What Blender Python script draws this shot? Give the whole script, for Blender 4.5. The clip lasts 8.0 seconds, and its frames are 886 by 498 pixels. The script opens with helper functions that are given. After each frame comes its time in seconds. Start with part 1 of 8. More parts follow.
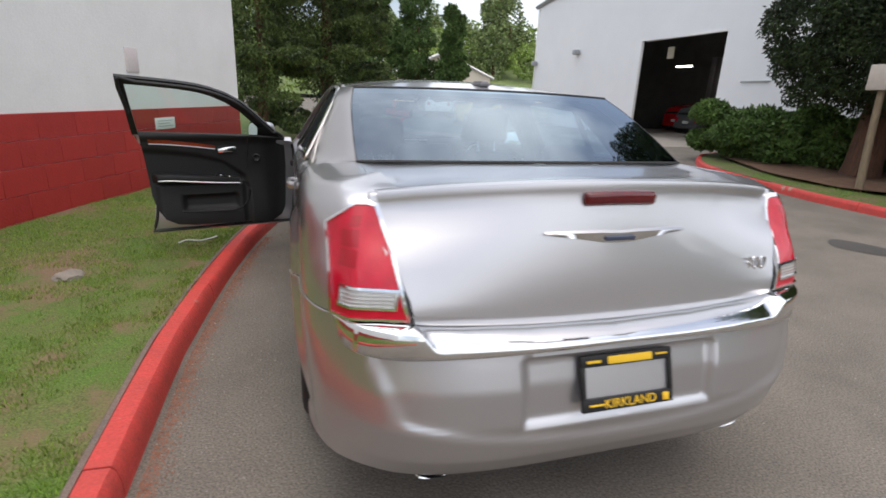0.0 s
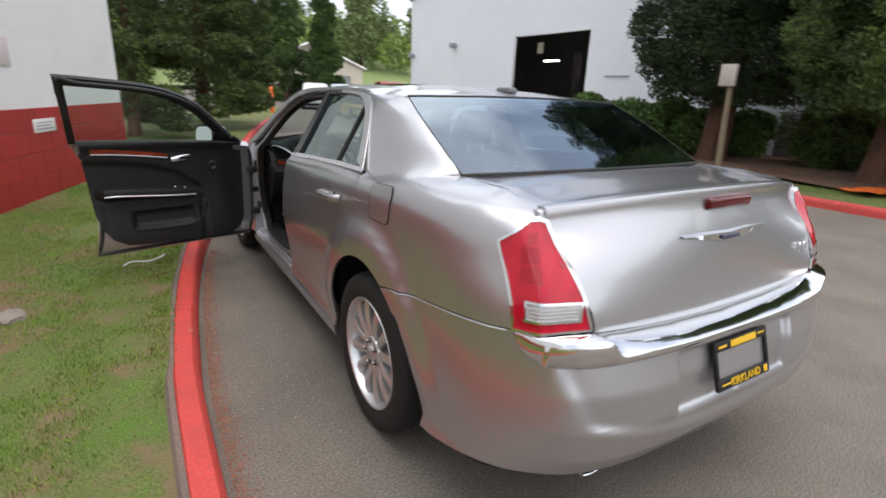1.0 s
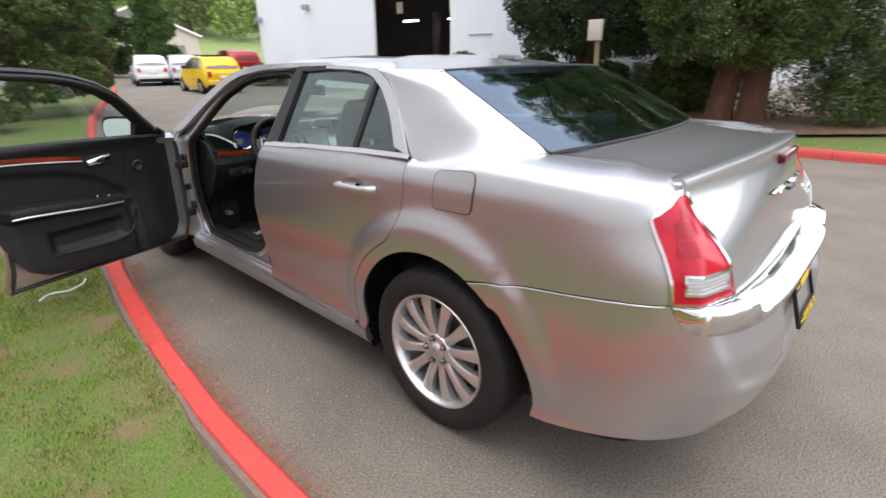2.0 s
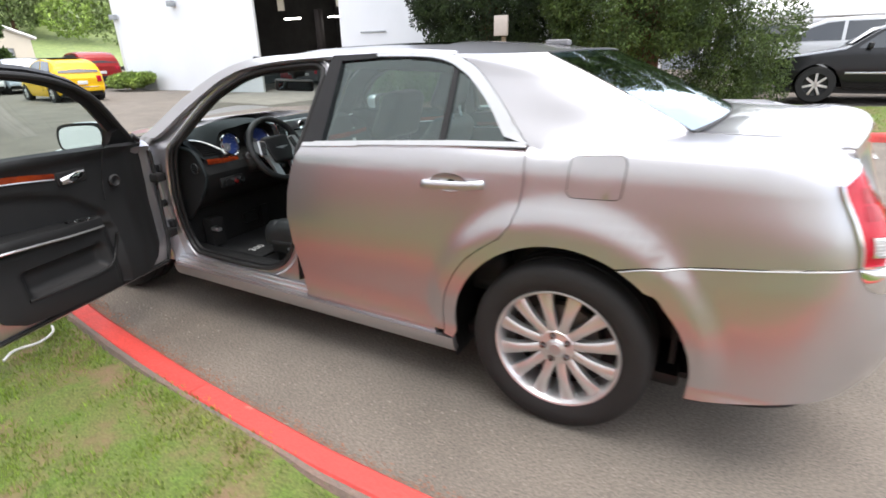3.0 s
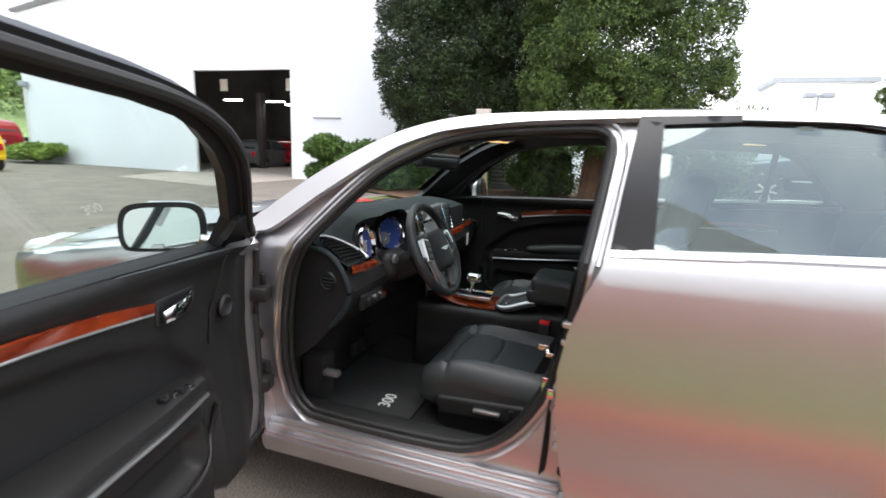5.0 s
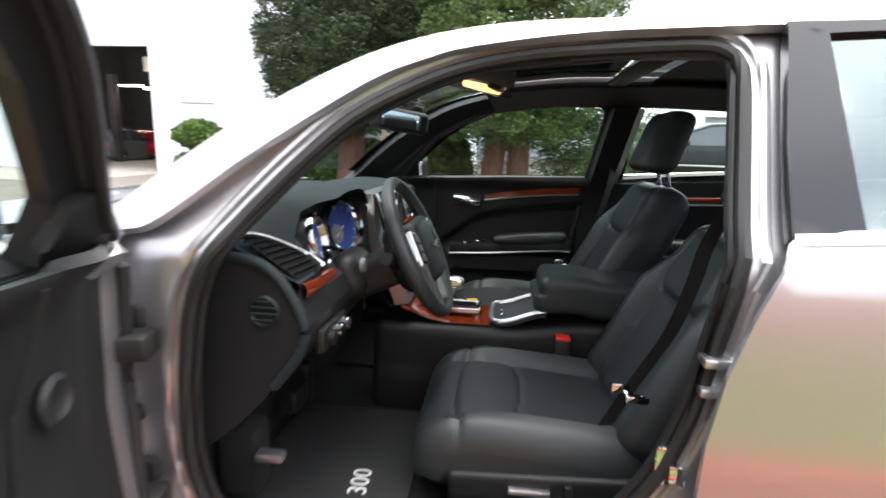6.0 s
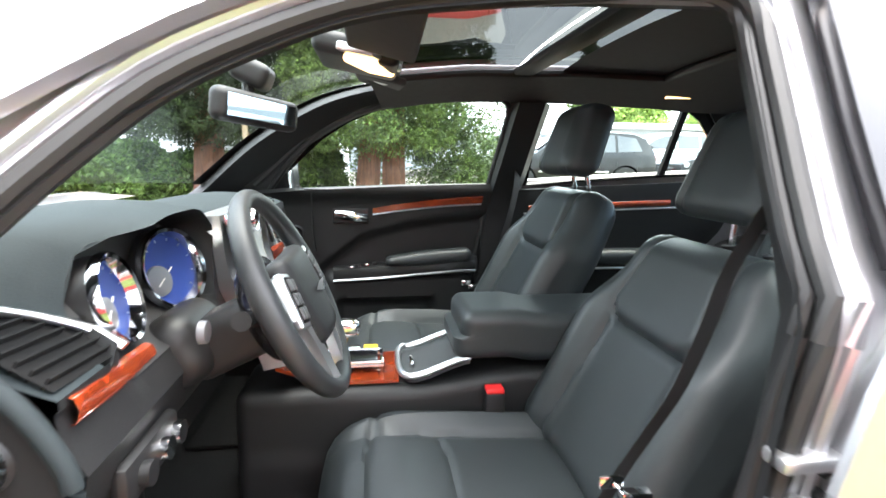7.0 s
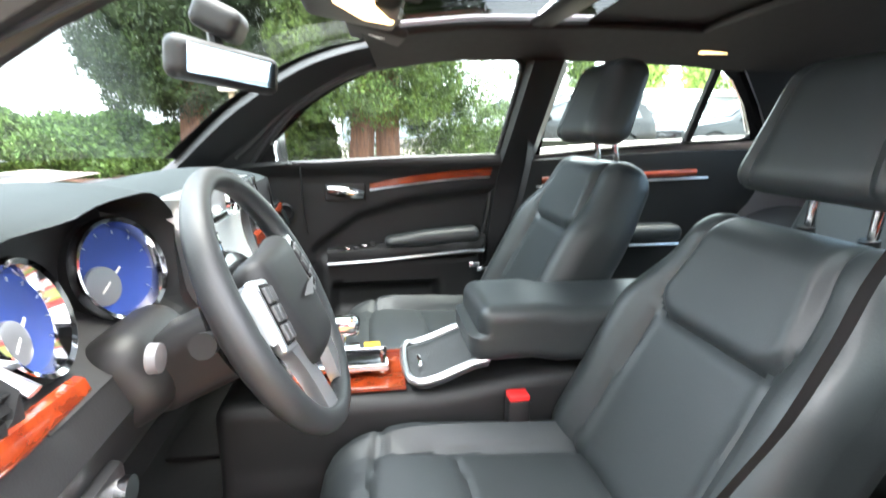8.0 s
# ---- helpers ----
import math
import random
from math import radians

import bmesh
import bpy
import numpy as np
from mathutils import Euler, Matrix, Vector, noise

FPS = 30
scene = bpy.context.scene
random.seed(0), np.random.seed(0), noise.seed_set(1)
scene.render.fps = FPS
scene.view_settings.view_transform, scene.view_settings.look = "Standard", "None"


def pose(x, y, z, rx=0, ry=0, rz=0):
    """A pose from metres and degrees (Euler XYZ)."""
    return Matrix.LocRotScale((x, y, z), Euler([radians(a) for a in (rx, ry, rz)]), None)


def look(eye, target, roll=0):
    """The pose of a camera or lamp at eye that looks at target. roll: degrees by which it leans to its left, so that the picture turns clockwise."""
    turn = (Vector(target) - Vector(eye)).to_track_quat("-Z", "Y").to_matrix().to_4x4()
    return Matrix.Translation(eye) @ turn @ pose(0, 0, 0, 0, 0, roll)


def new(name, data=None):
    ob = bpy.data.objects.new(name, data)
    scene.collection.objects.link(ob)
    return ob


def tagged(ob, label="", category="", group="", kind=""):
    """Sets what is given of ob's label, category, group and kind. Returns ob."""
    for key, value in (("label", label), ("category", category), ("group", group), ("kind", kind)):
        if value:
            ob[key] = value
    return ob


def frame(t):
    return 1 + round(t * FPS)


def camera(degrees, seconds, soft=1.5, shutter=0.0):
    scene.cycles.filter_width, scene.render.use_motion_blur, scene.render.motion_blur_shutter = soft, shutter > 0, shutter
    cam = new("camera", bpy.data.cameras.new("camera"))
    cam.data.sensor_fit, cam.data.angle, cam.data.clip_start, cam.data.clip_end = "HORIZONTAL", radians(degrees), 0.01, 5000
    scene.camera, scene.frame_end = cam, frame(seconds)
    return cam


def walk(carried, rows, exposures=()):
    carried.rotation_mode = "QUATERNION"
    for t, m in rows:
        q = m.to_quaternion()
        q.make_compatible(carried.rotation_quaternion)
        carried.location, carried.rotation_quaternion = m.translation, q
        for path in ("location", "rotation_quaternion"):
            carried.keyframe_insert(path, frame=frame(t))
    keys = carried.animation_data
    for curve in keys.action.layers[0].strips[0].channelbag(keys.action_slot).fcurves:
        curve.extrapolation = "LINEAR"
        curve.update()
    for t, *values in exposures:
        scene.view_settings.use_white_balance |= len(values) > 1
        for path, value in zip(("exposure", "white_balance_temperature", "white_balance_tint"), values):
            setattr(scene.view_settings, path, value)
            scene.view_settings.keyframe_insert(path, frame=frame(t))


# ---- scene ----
cam = camera(82.6, 8.0, 1.6, 0.5)
PATH = [
    (0, (-0.931, -2.2, 1.441), (-0.364, -0.373, 0.86), 2.5),
    (0.5, (-1.302, -2.043, 1.451), (-0.572, -0.274, 0.872), 4.1),
    (1, (-1.701, -1.866, 1.484), (-0.693, -0.244, 0.89), 2.5),
    (1.2, (-1.823, -1.773, 1.479), (-0.742, -0.208, 0.863), 1.9),
    (2.3, (-2.391, -1.034, 1.516), (-0.903, 0.105, 0.819), 1.0),
    (2.5, (-2.52, -0.882, 1.505), (-0.968, 0.183, 0.829), 1.9),
    (3, (-2.619, -0.462, 1.46), (-0.991, 0.452, 0.742), -1.2),
    (3.5, (-2.657, 0.0, 1.371), (-0.932, 0.856, 0.829), 0.9),
    (4, (-2.646, 0.438, 1.355), (-0.842, 1.163, 0.886), 4.7),
    (4.5, (-2.506, 0.856, 1.344), (-0.709, 1.65, 0.972), 1.1),
    (4.7, (-2.427, 1.021, 1.359), (-0.61, 1.765, 0.978), 1.6),
    (5.8, (-1.86, 1.669, 1.245), (0.073, 2.006, 0.858), 1.6),
    (6, (-1.728, 1.732, 1.218), (0.219, 1.951, 0.817), 1.8),
    (6.5, (-1.479, 1.787, 1.205), (0.495, 1.726, 0.885), 2.0),
    (7, (-1.309, 1.8, 1.186), (0.643, 1.54, 0.839), 0.7),
    (7.5, (-1.175, 1.816, 1.176), (0.789, 1.564, 0.901), 1.1),
    (8, (-1.104, 1.811, 1.18), (0.823, 1.535, 0.719), 0.0),
]
EXPOSURES = [(0.0, 0.6), (1.0, 0.7), (2.5, 1.4), (3.5, 1.62), (4.5, 1.62), (5.8, 2.3), (6.5, 2.95), (7.0, 3.9), (8.0, 4.4)]
walk(cam, [(t, look(eye, target, roll)) for t, eye, target, roll in PATH], EXPOSURES)

# ---- sky and sun: bright overcast ----
world = bpy.data.worlds.new("overcast_sky")
scene.world = world
world.use_nodes = True
wn = world.node_tree
wn.nodes.clear()
sky = wn.nodes.new("ShaderNodeTexSky")
sky.sky_type = "NISHITA"
sky.sun_disc = False
sky.sun_elevation, sky.sun_rotation = radians(69), radians(160)
sky.dust_density, sky.ozone_density, sky.air_density = 5.0, 1.0, 1.0
cloud = wn.nodes.new("ShaderNodeTexNoise")
cloud.inputs["Scale"].default_value, cloud.inputs["Detail"].default_value = 2.2, 7.0
ramp = wn.nodes.new("ShaderNodeMapRange")
ramp.inputs["From Min"].default_value, ramp.inputs["From Max"].default_value = 0.40, 0.68
ramp.inputs["To Min"].default_value, ramp.inputs["To Max"].default_value = 0.12, 1.0
cover = wn.nodes.new("ShaderNodeMix")
cover.data_type = "RGBA"
grey = wn.nodes.new("ShaderNodeRGB")
grey.outputs[0].default_value = (9.6, 9.8, 10.2, 1)
bgd = wn.nodes.new("ShaderNodeBackground")
bgd.inputs["Strength"].default_value = 0.13
wout = wn.nodes.new("ShaderNodeOutputWorld")
wn.links.new(cloud.outputs["Fac"], ramp.inputs["Value"])
wn.links.new(ramp.outputs["Result"], cover.inputs["Factor"])
wn.links.new(sky.outputs["Color"], cover.inputs["A"])
wn.links.new(grey.outputs[0], cover.inputs["B"])
wn.links.new(cover.outputs["Result"], bgd.inputs["Color"])
wn.links.new(bgd.outputs[0], wout.inputs["Surface"])
sun = new("sun", bpy.data.lights.new("sun", "SUN"))
sun.data.energy, sun.data.angle, sun.data.color = 0.5, radians(40), (1.0, 0.96, 0.9)
sun.matrix_world = look((-3.0, 2.6, 16), (0, 1, 0))


# ---- materials ----
def mat(name, color, rough=0.5, metal=0.0, var=0.0, scale=8.0, bump=0.0, bscale=60.0, coat=0.0, spec=0.5, color2=None, fine=0.0, stretch=None, island=0.0, rand=0.0):
    """A principled material; colour varied by noise at two scales, with a fine bump."""
    m = bpy.data.materials.new(name)
    m.use_nodes = True
    nt = m.node_tree
    p = nt.nodes["Principled BSDF"]
    p.inputs["Base Color"].default_value = (*color, 1)
    p.inputs["Roughness"].default_value = rough
    p.inputs["Metallic"].default_value = metal
    p.inputs["Coat Weight"].default_value = coat
    p.inputs["Coat Roughness"].default_value = 0.04
    p.inputs["Specular IOR Level"].default_value = spec
    tc = nt.nodes.new("ShaderNodeTexCoord")
    src = tc.outputs["Object"]
    if stretch:
        mp = nt.nodes.new("ShaderNodeMapping")
        mp.inputs["Scale"].default_value = stretch
        nt.links.new(src, mp.inputs["Vector"])
        src = mp.outputs["Vector"]
    if var or color2:
        n = nt.nodes.new("ShaderNodeTexNoise")
        n.inputs["Scale"].default_value, n.inputs["Detail"].default_value, n.inputs["Roughness"].default_value = scale, 8.0, 0.62
        nt.links.new(src, n.inputs["Vector"])
        mr = nt.nodes.new("ShaderNodeMapRange")
        mr.inputs["From Min"].default_value, mr.inputs["From Max"].default_value = 0.3, 0.7
        nt.links.new(n.outputs["Fac"], mr.inputs["Value"])
        mx = nt.nodes.new("ShaderNodeMix")
        mx.data_type = "RGBA"
        c2 = color2 or tuple(max(0.0, c * (1 - var)) for c in color)
        mx.inputs["A"].default_value, mx.inputs["B"].default_value = (*color, 1), (*c2, 1)
        nt.links.new(mr.outputs["Result"], mx.inputs["Factor"])
        col = mx.outputs["Result"]
        if fine:
            n2 = nt.nodes.new("ShaderNodeTexNoise")
            n2.inputs["Scale"].default_value, n2.inputs["Detail"].default_value = bscale * 1.7, 3.0
            nt.links.new(src, n2.inputs["Vector"])
            m2 = nt.nodes.new("ShaderNodeMapRange")
            m2.inputs["From Min"].default_value, m2.inputs["From Max"].default_value = 0.3, 0.7
            m2.inputs["To Min"].default_value, m2.inputs["To Max"].default_value = 1 - fine, 1 + fine
            nt.links.new(n2.outputs["Fac"], m2.inputs["Value"])
            mu = nt.nodes.new("ShaderNodeVectorMath")
            mu.operation = "SCALE"
            nt.links.new(col, mu.inputs[0])
            nt.links.new(m2.outputs["Result"], mu.inputs["Scale"])
            col = mu.outputs["Vector"]
        if island or rand:
            if island:
                g = nt.nodes.new("ShaderNodeNewGeometry").outputs["Random Per Island"]
            else:
                g = nt.nodes.new("ShaderNodeObjectInfo").outputs["Random"]
            m3 = nt.nodes.new("ShaderNodeMapRange")
            k = island or rand
            m3.inputs["To Min"].default_value, m3.inputs["To Max"].default_value = 1 - k, 1 + k
            nt.links.new(g, m3.inputs["Value"])
            mu = nt.nodes.new("ShaderNodeVectorMath")
            mu.operation = "SCALE"
            nt.links.new(col, mu.inputs[0])
            nt.links.new(m3.outputs["Result"], mu.inputs["Scale"])
            col = mu.outputs["Vector"]
        nt.links.new(col, p.inputs["Base Color"])
    if bump:
        b = nt.nodes.new("ShaderNodeTexNoise")
        b.inputs["Scale"].default_value, b.inputs["Detail"].default_value = bscale, 4.0
        nt.links.new(src, b.inputs["Vector"])
        bp = nt.nodes.new("ShaderNodeBump")
        bp.inputs["Strength"].default_value, bp.inputs["Distance"].default_value = bump, 0.01
        nt.links.new(b.outputs["Fac"], bp.inputs["Height"])
        nt.links.new(bp.outputs["Normal"], p.inputs["Normal"])
    return m


def glass(name, tint, rough=0.0, base=0.07, gloss=(1, 1, 1)):
    """A thin pane: clear through, mirror-like at a slant."""
    m = bpy.data.materials.new(name)
    m.use_nodes = True
    nt = m.node_tree
    nt.nodes.clear()
    o = nt.nodes.new("ShaderNodeOutputMaterial")
    t = nt.nodes.new("ShaderNodeBsdfTransparent")
    t.inputs["Color"].default_value = (*tint, 1)
    g = nt.nodes.new("ShaderNodeBsdfGlossy")
    g.inputs["Roughness"].default_value = rough
    g.inputs["Color"].default_value = (*gloss, 1)
    lw = nt.nodes.new("ShaderNodeLayerWeight")
    lw.inputs["Blend"].default_value = 0.5
    pw = nt.nodes.new("ShaderNodeMath")
    pw.operation = "POWER"
    pw.inputs[1].default_value = 4.0
    fr = nt.nodes.new("ShaderNodeMath")
    fr.operation = "MULTIPLY_ADD"
    fr.inputs[1].default_value, fr.inputs[2].default_value = 0.9, base
    nt.links.new(lw.outputs["Facing"], pw.inputs[0])
    nt.links.new(pw.outputs[0], fr.inputs[0])
    mx = nt.nodes.new("ShaderNodeMixShader")
    nt.links.new(fr.outputs[0], mx.inputs["Fac"])
    nt.links.new(t.outputs[0], mx.inputs[1])
    nt.links.new(g.outputs[0], mx.inputs[2])
    nt.links.new(mx.outputs[0], o.inputs["Surface"])
    return m


def glow(name, color, strength):
    m = mat(name, color, 0.4)
    p = m.node_tree.nodes["Principled BSDF"]
    p.inputs["Emission Color"].default_value = (*color, 1)
    p.inputs["Emission Strength"].default_value = strength
    return m


ASPHALT = mat("asphalt", (0.192, 0.168, 0.141), 0.9, var=0.34, scale=1.4, bump=0.6, bscale=64, fine=0.48)
def chipped(m, color, scale, lo, hi):
    """Worn spots of another colour with crisp edges, over a material's own colour."""
    nt = m.node_tree
    p = nt.nodes["Principled BSDF"]
    old = p.inputs["Base Color"].links[0].from_socket
    tc = nt.nodes.new("ShaderNodeTexCoord")
    n = nt.nodes.new("ShaderNodeTexNoise")
    n.inputs["Scale"].default_value, n.inputs["Detail"].default_value, n.inputs["Roughness"].default_value = scale, 10.0, 0.7
    nt.links.new(tc.outputs["Object"], n.inputs["Vector"])
    mr = nt.nodes.new("ShaderNodeMapRange")
    mr.inputs["From Min"].default_value, mr.inputs["From Max"].default_value = lo, hi
    nt.links.new(n.outputs["Fac"], mr.inputs["Value"])
    mx = nt.nodes.new("ShaderNodeMix")
    mx.data_type = "RGBA"
    mx.inputs["B"].default_value = (*color, 1)
    nt.links.new(mr.outputs["Result"], mx.inputs["Factor"])
    nt.links.new(old, mx.inputs["A"])
    nt.links.new(mx.outputs["Result"], p.inputs["Base Color"])


GRASS_SOIL = mat("lawn_soil", (0.085, 0.160, 0.020), 0.95, scale=5.0, color2=(0.13, 0.128, 0.045), bump=0.9, bscale=70, fine=0.5)
GRASS = mat("grass_blades", (0.112, 0.240, 0.020), 0.7, scale=1.6, color2=(0.22, 0.265, 0.040), island=0.4)
MULCH = mat("bark_mulch", (0.20, 0.11, 0.065), 0.95, var=0.5, scale=6, bump=0.7, bscale=40, fine=0.35)
KERB_RED = mat("kerb_red_paint", (0.62, 0.06, 0.05), 0.62, scale=9, color2=(0.45, 0.055, 0.045), bump=0.5, bscale=55, fine=0.15)
chipped(GRASS_SOIL, (0.20, 0.128, 0.08), 1.7, 0.50, 0.62)
chipped(KERB_RED, (0.40, 0.28, 0.22), 3.5, 0.63, 0.68)
chipped(ASPHALT, (0.36, 0.31, 0.26), 60.0, 0.64, 0.70)
BLOCK_RED = mat("block_red_paint", (0.40, 0.026, 0.022), 0.6, var=0.22, scale=3, bump=0.5, bscale=45, fine=0.08, rand=0.06)
WALL_WHITE = mat("wall_white_paint", (0.82, 0.82, 0.82), 0.65, var=0.10, scale=1.2, bump=0.35, bscale=40, fine=0.03)
SIDING = mat("white_metal_siding", (0.80, 0.81, 0.84), 0.5, var=0.05, scale=0.7, bump=0.1, bscale=30)
# near-black tone that carries the shade of indoor spaces
INDOOR_SHADE = mat("indoor_shade_tone", (0.05, 0.048, 0.045), 0.8, var=0.4, scale=1.5)
CONCRETE = mat("apron_concrete", (0.36, 0.32, 0.28), 0.9, var=0.25, scale=1.2, bump=0.4, bscale=60, fine=0.15)
PAINT = mat("silver_car_paint", (0.54, 0.535, 0.555), 0.34, metal=0.88, var=0.02, scale=300, coat=0.9, fine=0.03, bscale=700)
CHROME = mat("chrome", (0.82, 0.83, 0.84), 0.07, metal=1.0)
SATIN = mat("satin_silver", (0.62, 0.63, 0.64), 0.28, metal=0.9)
ALLOY = mat("alloy_wheel", (0.70, 0.70, 0.70), 0.30, metal=0.75, coat=0.5)
RUBBER = mat("tyre_rubber", (0.016, 0.0155, 0.015), 0.75, var=0.3, scale=14, bump=0.2, bscale=90)
BLACK = mat("black_plastic", (0.011, 0.011, 0.0115), 0.50, spec=0.4, var=0.2, scale=20, bump=0.05, bscale=500)
SEAL = mat("black_rubber_seal", (0.012, 0.012, 0.012), 0.55)
GLOSSBLACK = mat("gloss_black", (0.010, 0.010, 0.011), 0.16, spec=0.4)
TRIM = mat("dark_soft_trim", (0.013, 0.0135, 0.014), 0.53, spec=0.36, var=0.2, scale=6, bump=0.08, bscale=350)
DASHTOP = mat("dash_top_trim", (0.019, 0.025, 0.027), 0.72, spec=0.16, var=0.12, scale=6, bump=0.08, bscale=380)
LEATHER = mat("black_leather", (0.026, 0.031, 0.0325), 0.47, var=0.18, scale=5, bump=0.06, bscale=300)
WHEEL_LEATHER = mat("dark_wheel_leather", (0.016, 0.018, 0.019), 0.50, var=0.15, scale=7, bump=0.05, bscale=420)
GAUGE_RING = mat("polished_gauge_ring", (0.50, 0.51, 0.53), 0.09, metal=1.0)
CARPET = mat("black_carpet", (0.012, 0.012, 0.012), 0.95, var=0.4, scale=90, bump=0.6, bscale=500)
LINER = mat("dark_headliner", (0.030, 0.028, 0.028), 0.9, var=0.2, scale=40)
WOOD = mat("burl_wood_trim", (0.32, 0.048, 0.010), 0.16, scale=26, color2=(0.10, 0.012, 0.006), coat=1.0, stretch=(1, 0.35, 1))
RED_LENS = mat("red_lamp_lens", (0.55, 0.008, 0.03), 0.14, spec=0.4, coat=0.25, var=0.25, scale=26)
CLEAR_LENS = mat("clear_lamp_lens", (0.62, 0.62, 0.62), 0.12, coat=1.0, var=0.3, scale=30, stretch=(1, 1, 8))
RED_DARK = mat("dark_red_lens", (0.12, 0.004, 0.008), 0.12, coat=0.4, var=0.4, scale=60)
YELLOW = mat("yellow_print", (0.80, 0.50, 0.02), 0.5)
WHITE = mat("white_plastic", (0.75, 0.75, 0.73), 0.5, var=0.06, scale=9)
GAUGE_BLUE = mat("gauge_blue_face", (0.016, 0.045, 0.23), 0.5, coat=0.0, var=0.3, scale=9)
LAMP_CHAMBER = mat("lamp_chamber_red", (0.36, 0.006, 0.018), 0.14, spec=0.4, coat=0.25)
HINGE = mat("dark_hinge_steel", (0.035, 0.034, 0.034), 0.45, metal=0.5)
BUCKLE_RED = mat("red_button", (0.75, 0.03, 0.03), 0.4)
MIRROR = mat("mirror_glass", (0.88, 0.90, 0.90), 0.01, metal=1.0)
GLASS = glass("side_glass", (0.74, 0.86, 0.82))
SCREEN = glass("windscreen_glass", (0.80, 0.88, 0.85))
TINT = glass("tinted_glass", (0.56, 0.66, 0.63), base=0.15, gloss=(0.86, 1.0, 0.97))
# dark tinted pane; the reflected sky's blue is put into its tint and gloss
REAR_TINT = glass("sky_tinted_rear_glass", (0.26, 0.38, 0.46), base=0.26, gloss=(0.80, 0.91, 1.0))
ROOF_GLASS = glass("sunroof_glass", (0.036, 0.04, 0.04), base=0.05, gloss=(0.35, 0.36, 0.36))
SWITCH_GREY = mat("switch_grey", (0.045, 0.046, 0.048), 0.42)
VENT = mat("matt_vent_black", (0.007, 0.007, 0.007), 0.9, spec=0.15)
BARK = mat("red_cedar_bark", (0.17, 0.080, 0.048), 0.95, scale=5, color2=(0.08, 0.043, 0.03), bump=1.0, bscale=16, stretch=(4, 4, 0.5), fine=0.2)
WOODPOST = mat("weathered_wood", (0.30, 0.23, 0.15), 0.9, var=0.4, scale=9, bump=0.5, bscale=30, stretch=(4, 4, 0.5))
CREAM = mat("cream_siding", (0.70, 0.64, 0.52), 0.7, var=0.06, scale=2)
CANVAS = mat("white_tent_canvas", (0.86, 0.87, 0.88), 0.6, var=0.03, scale=2)
GREYWALL = mat("grey_building_wall", (0.34, 0.36, 0.38), 0.7, var=0.1, scale=1)
DARKGLASS = mat("dark_window", (0.03, 0.035, 0.04), 0.08, coat=0.6)
LEAF = {}
# cedar and spruce tones put lit tips and shaded gaps between sprays into colour
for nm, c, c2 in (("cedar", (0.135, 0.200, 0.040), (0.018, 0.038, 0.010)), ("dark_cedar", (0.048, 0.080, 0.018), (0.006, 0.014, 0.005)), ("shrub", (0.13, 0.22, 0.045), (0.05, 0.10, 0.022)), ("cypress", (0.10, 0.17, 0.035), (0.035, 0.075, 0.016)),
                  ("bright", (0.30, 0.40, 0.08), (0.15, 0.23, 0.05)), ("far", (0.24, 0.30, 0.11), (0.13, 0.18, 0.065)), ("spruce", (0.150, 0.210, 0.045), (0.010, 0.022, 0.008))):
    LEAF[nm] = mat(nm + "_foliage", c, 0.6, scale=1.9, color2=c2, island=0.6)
LAMP_ON = glow("fluorescent_tube", (1.0, 0.97, 0.9), 6.0)
DOME_ON = glow("dome_lamp", (1.0, 0.62, 0.25), 0.35)


# ---- mesh helpers ----
from mathutils import geometry as mgeo


def mesh_ob(name, verts, faces, material, parent=None, label="", smooth=True, sharp=40):
    me = bpy.data.meshes.new(name)
    me.from_pydata([tuple(map(float, v)) for v in verts], [], [tuple(map(int, q)) for q in faces])
    me.materials.append(material)
    if smooth:
        me.polygons.foreach_set("use_smooth", [True] * len(me.polygons))
        me.set_sharp_from_angle(angle=radians(sharp))
    ob = new(name, me)
    if parent is not None:
        ob.parent = parent
    if label:
        ob["label"] = label
    return ob


def part(name, bm, material, parent=None, label="", smooth=True, sharp=40):
    me = bpy.data.meshes.new(name)
    bmesh.ops.recalc_face_normals(bm, faces=bm.faces)
    bm.to_mesh(me)
    bm.free()
    me.materials.append(material)
    if smooth:
        me.polygons.foreach_set("use_smooth", [True] * len(me.polygons))
        me.set_sharp_from_angle(angle=radians(sharp))
    ob = new(name, me)
    if parent is not None:
        ob.parent = parent
    if label:
        ob["label"] = label
    return ob


def thing(name, label, category, group="", kind="", at=None):
    ob = new(name)
    if at is not None:
        ob.matrix_basis = at
    return tagged(ob, label, category, group, kind)


def box(bm, lo, hi, bevel=0.0, m=None, seg=2):
    c = [(a + b) / 2 for a, b in zip(lo, hi)]
    s = [abs(b - a) for a, b in zip(lo, hi)]
    r = bmesh.ops.create_cube(bm, size=1, matrix=(m or Matrix()) @ Matrix.Translation(c) @ Matrix.Diagonal((*s, 1)))
    if bevel:
        es = list({e for v in r["verts"] for e in v.link_edges})
        bmesh.ops.bevel(bm, geom=es, offset=bevel, segments=seg, affect="EDGES", profile=0.5)
    return bm


def boxes(*specs, bevel=0.0, m=None):
    bm = bmesh.new()
    for lo, hi in specs:
        box(bm, lo, hi, bevel, m)
    return bm


def cyl(bm, a, b, r1, r2=None, n=20, caps=True):
    a, b = Vector(a), Vector(b)
    d = b - a
    m = Matrix.Translation((a + b) / 2) @ d.to_track_quat("Z", "Y").to_matrix().to_4x4()
    bmesh.ops.create_cone(bm, cap_ends=caps, segments=n, radius1=r1, radius2=r1 if r2 is None else r2, depth=d.length, matrix=m)
    return bm


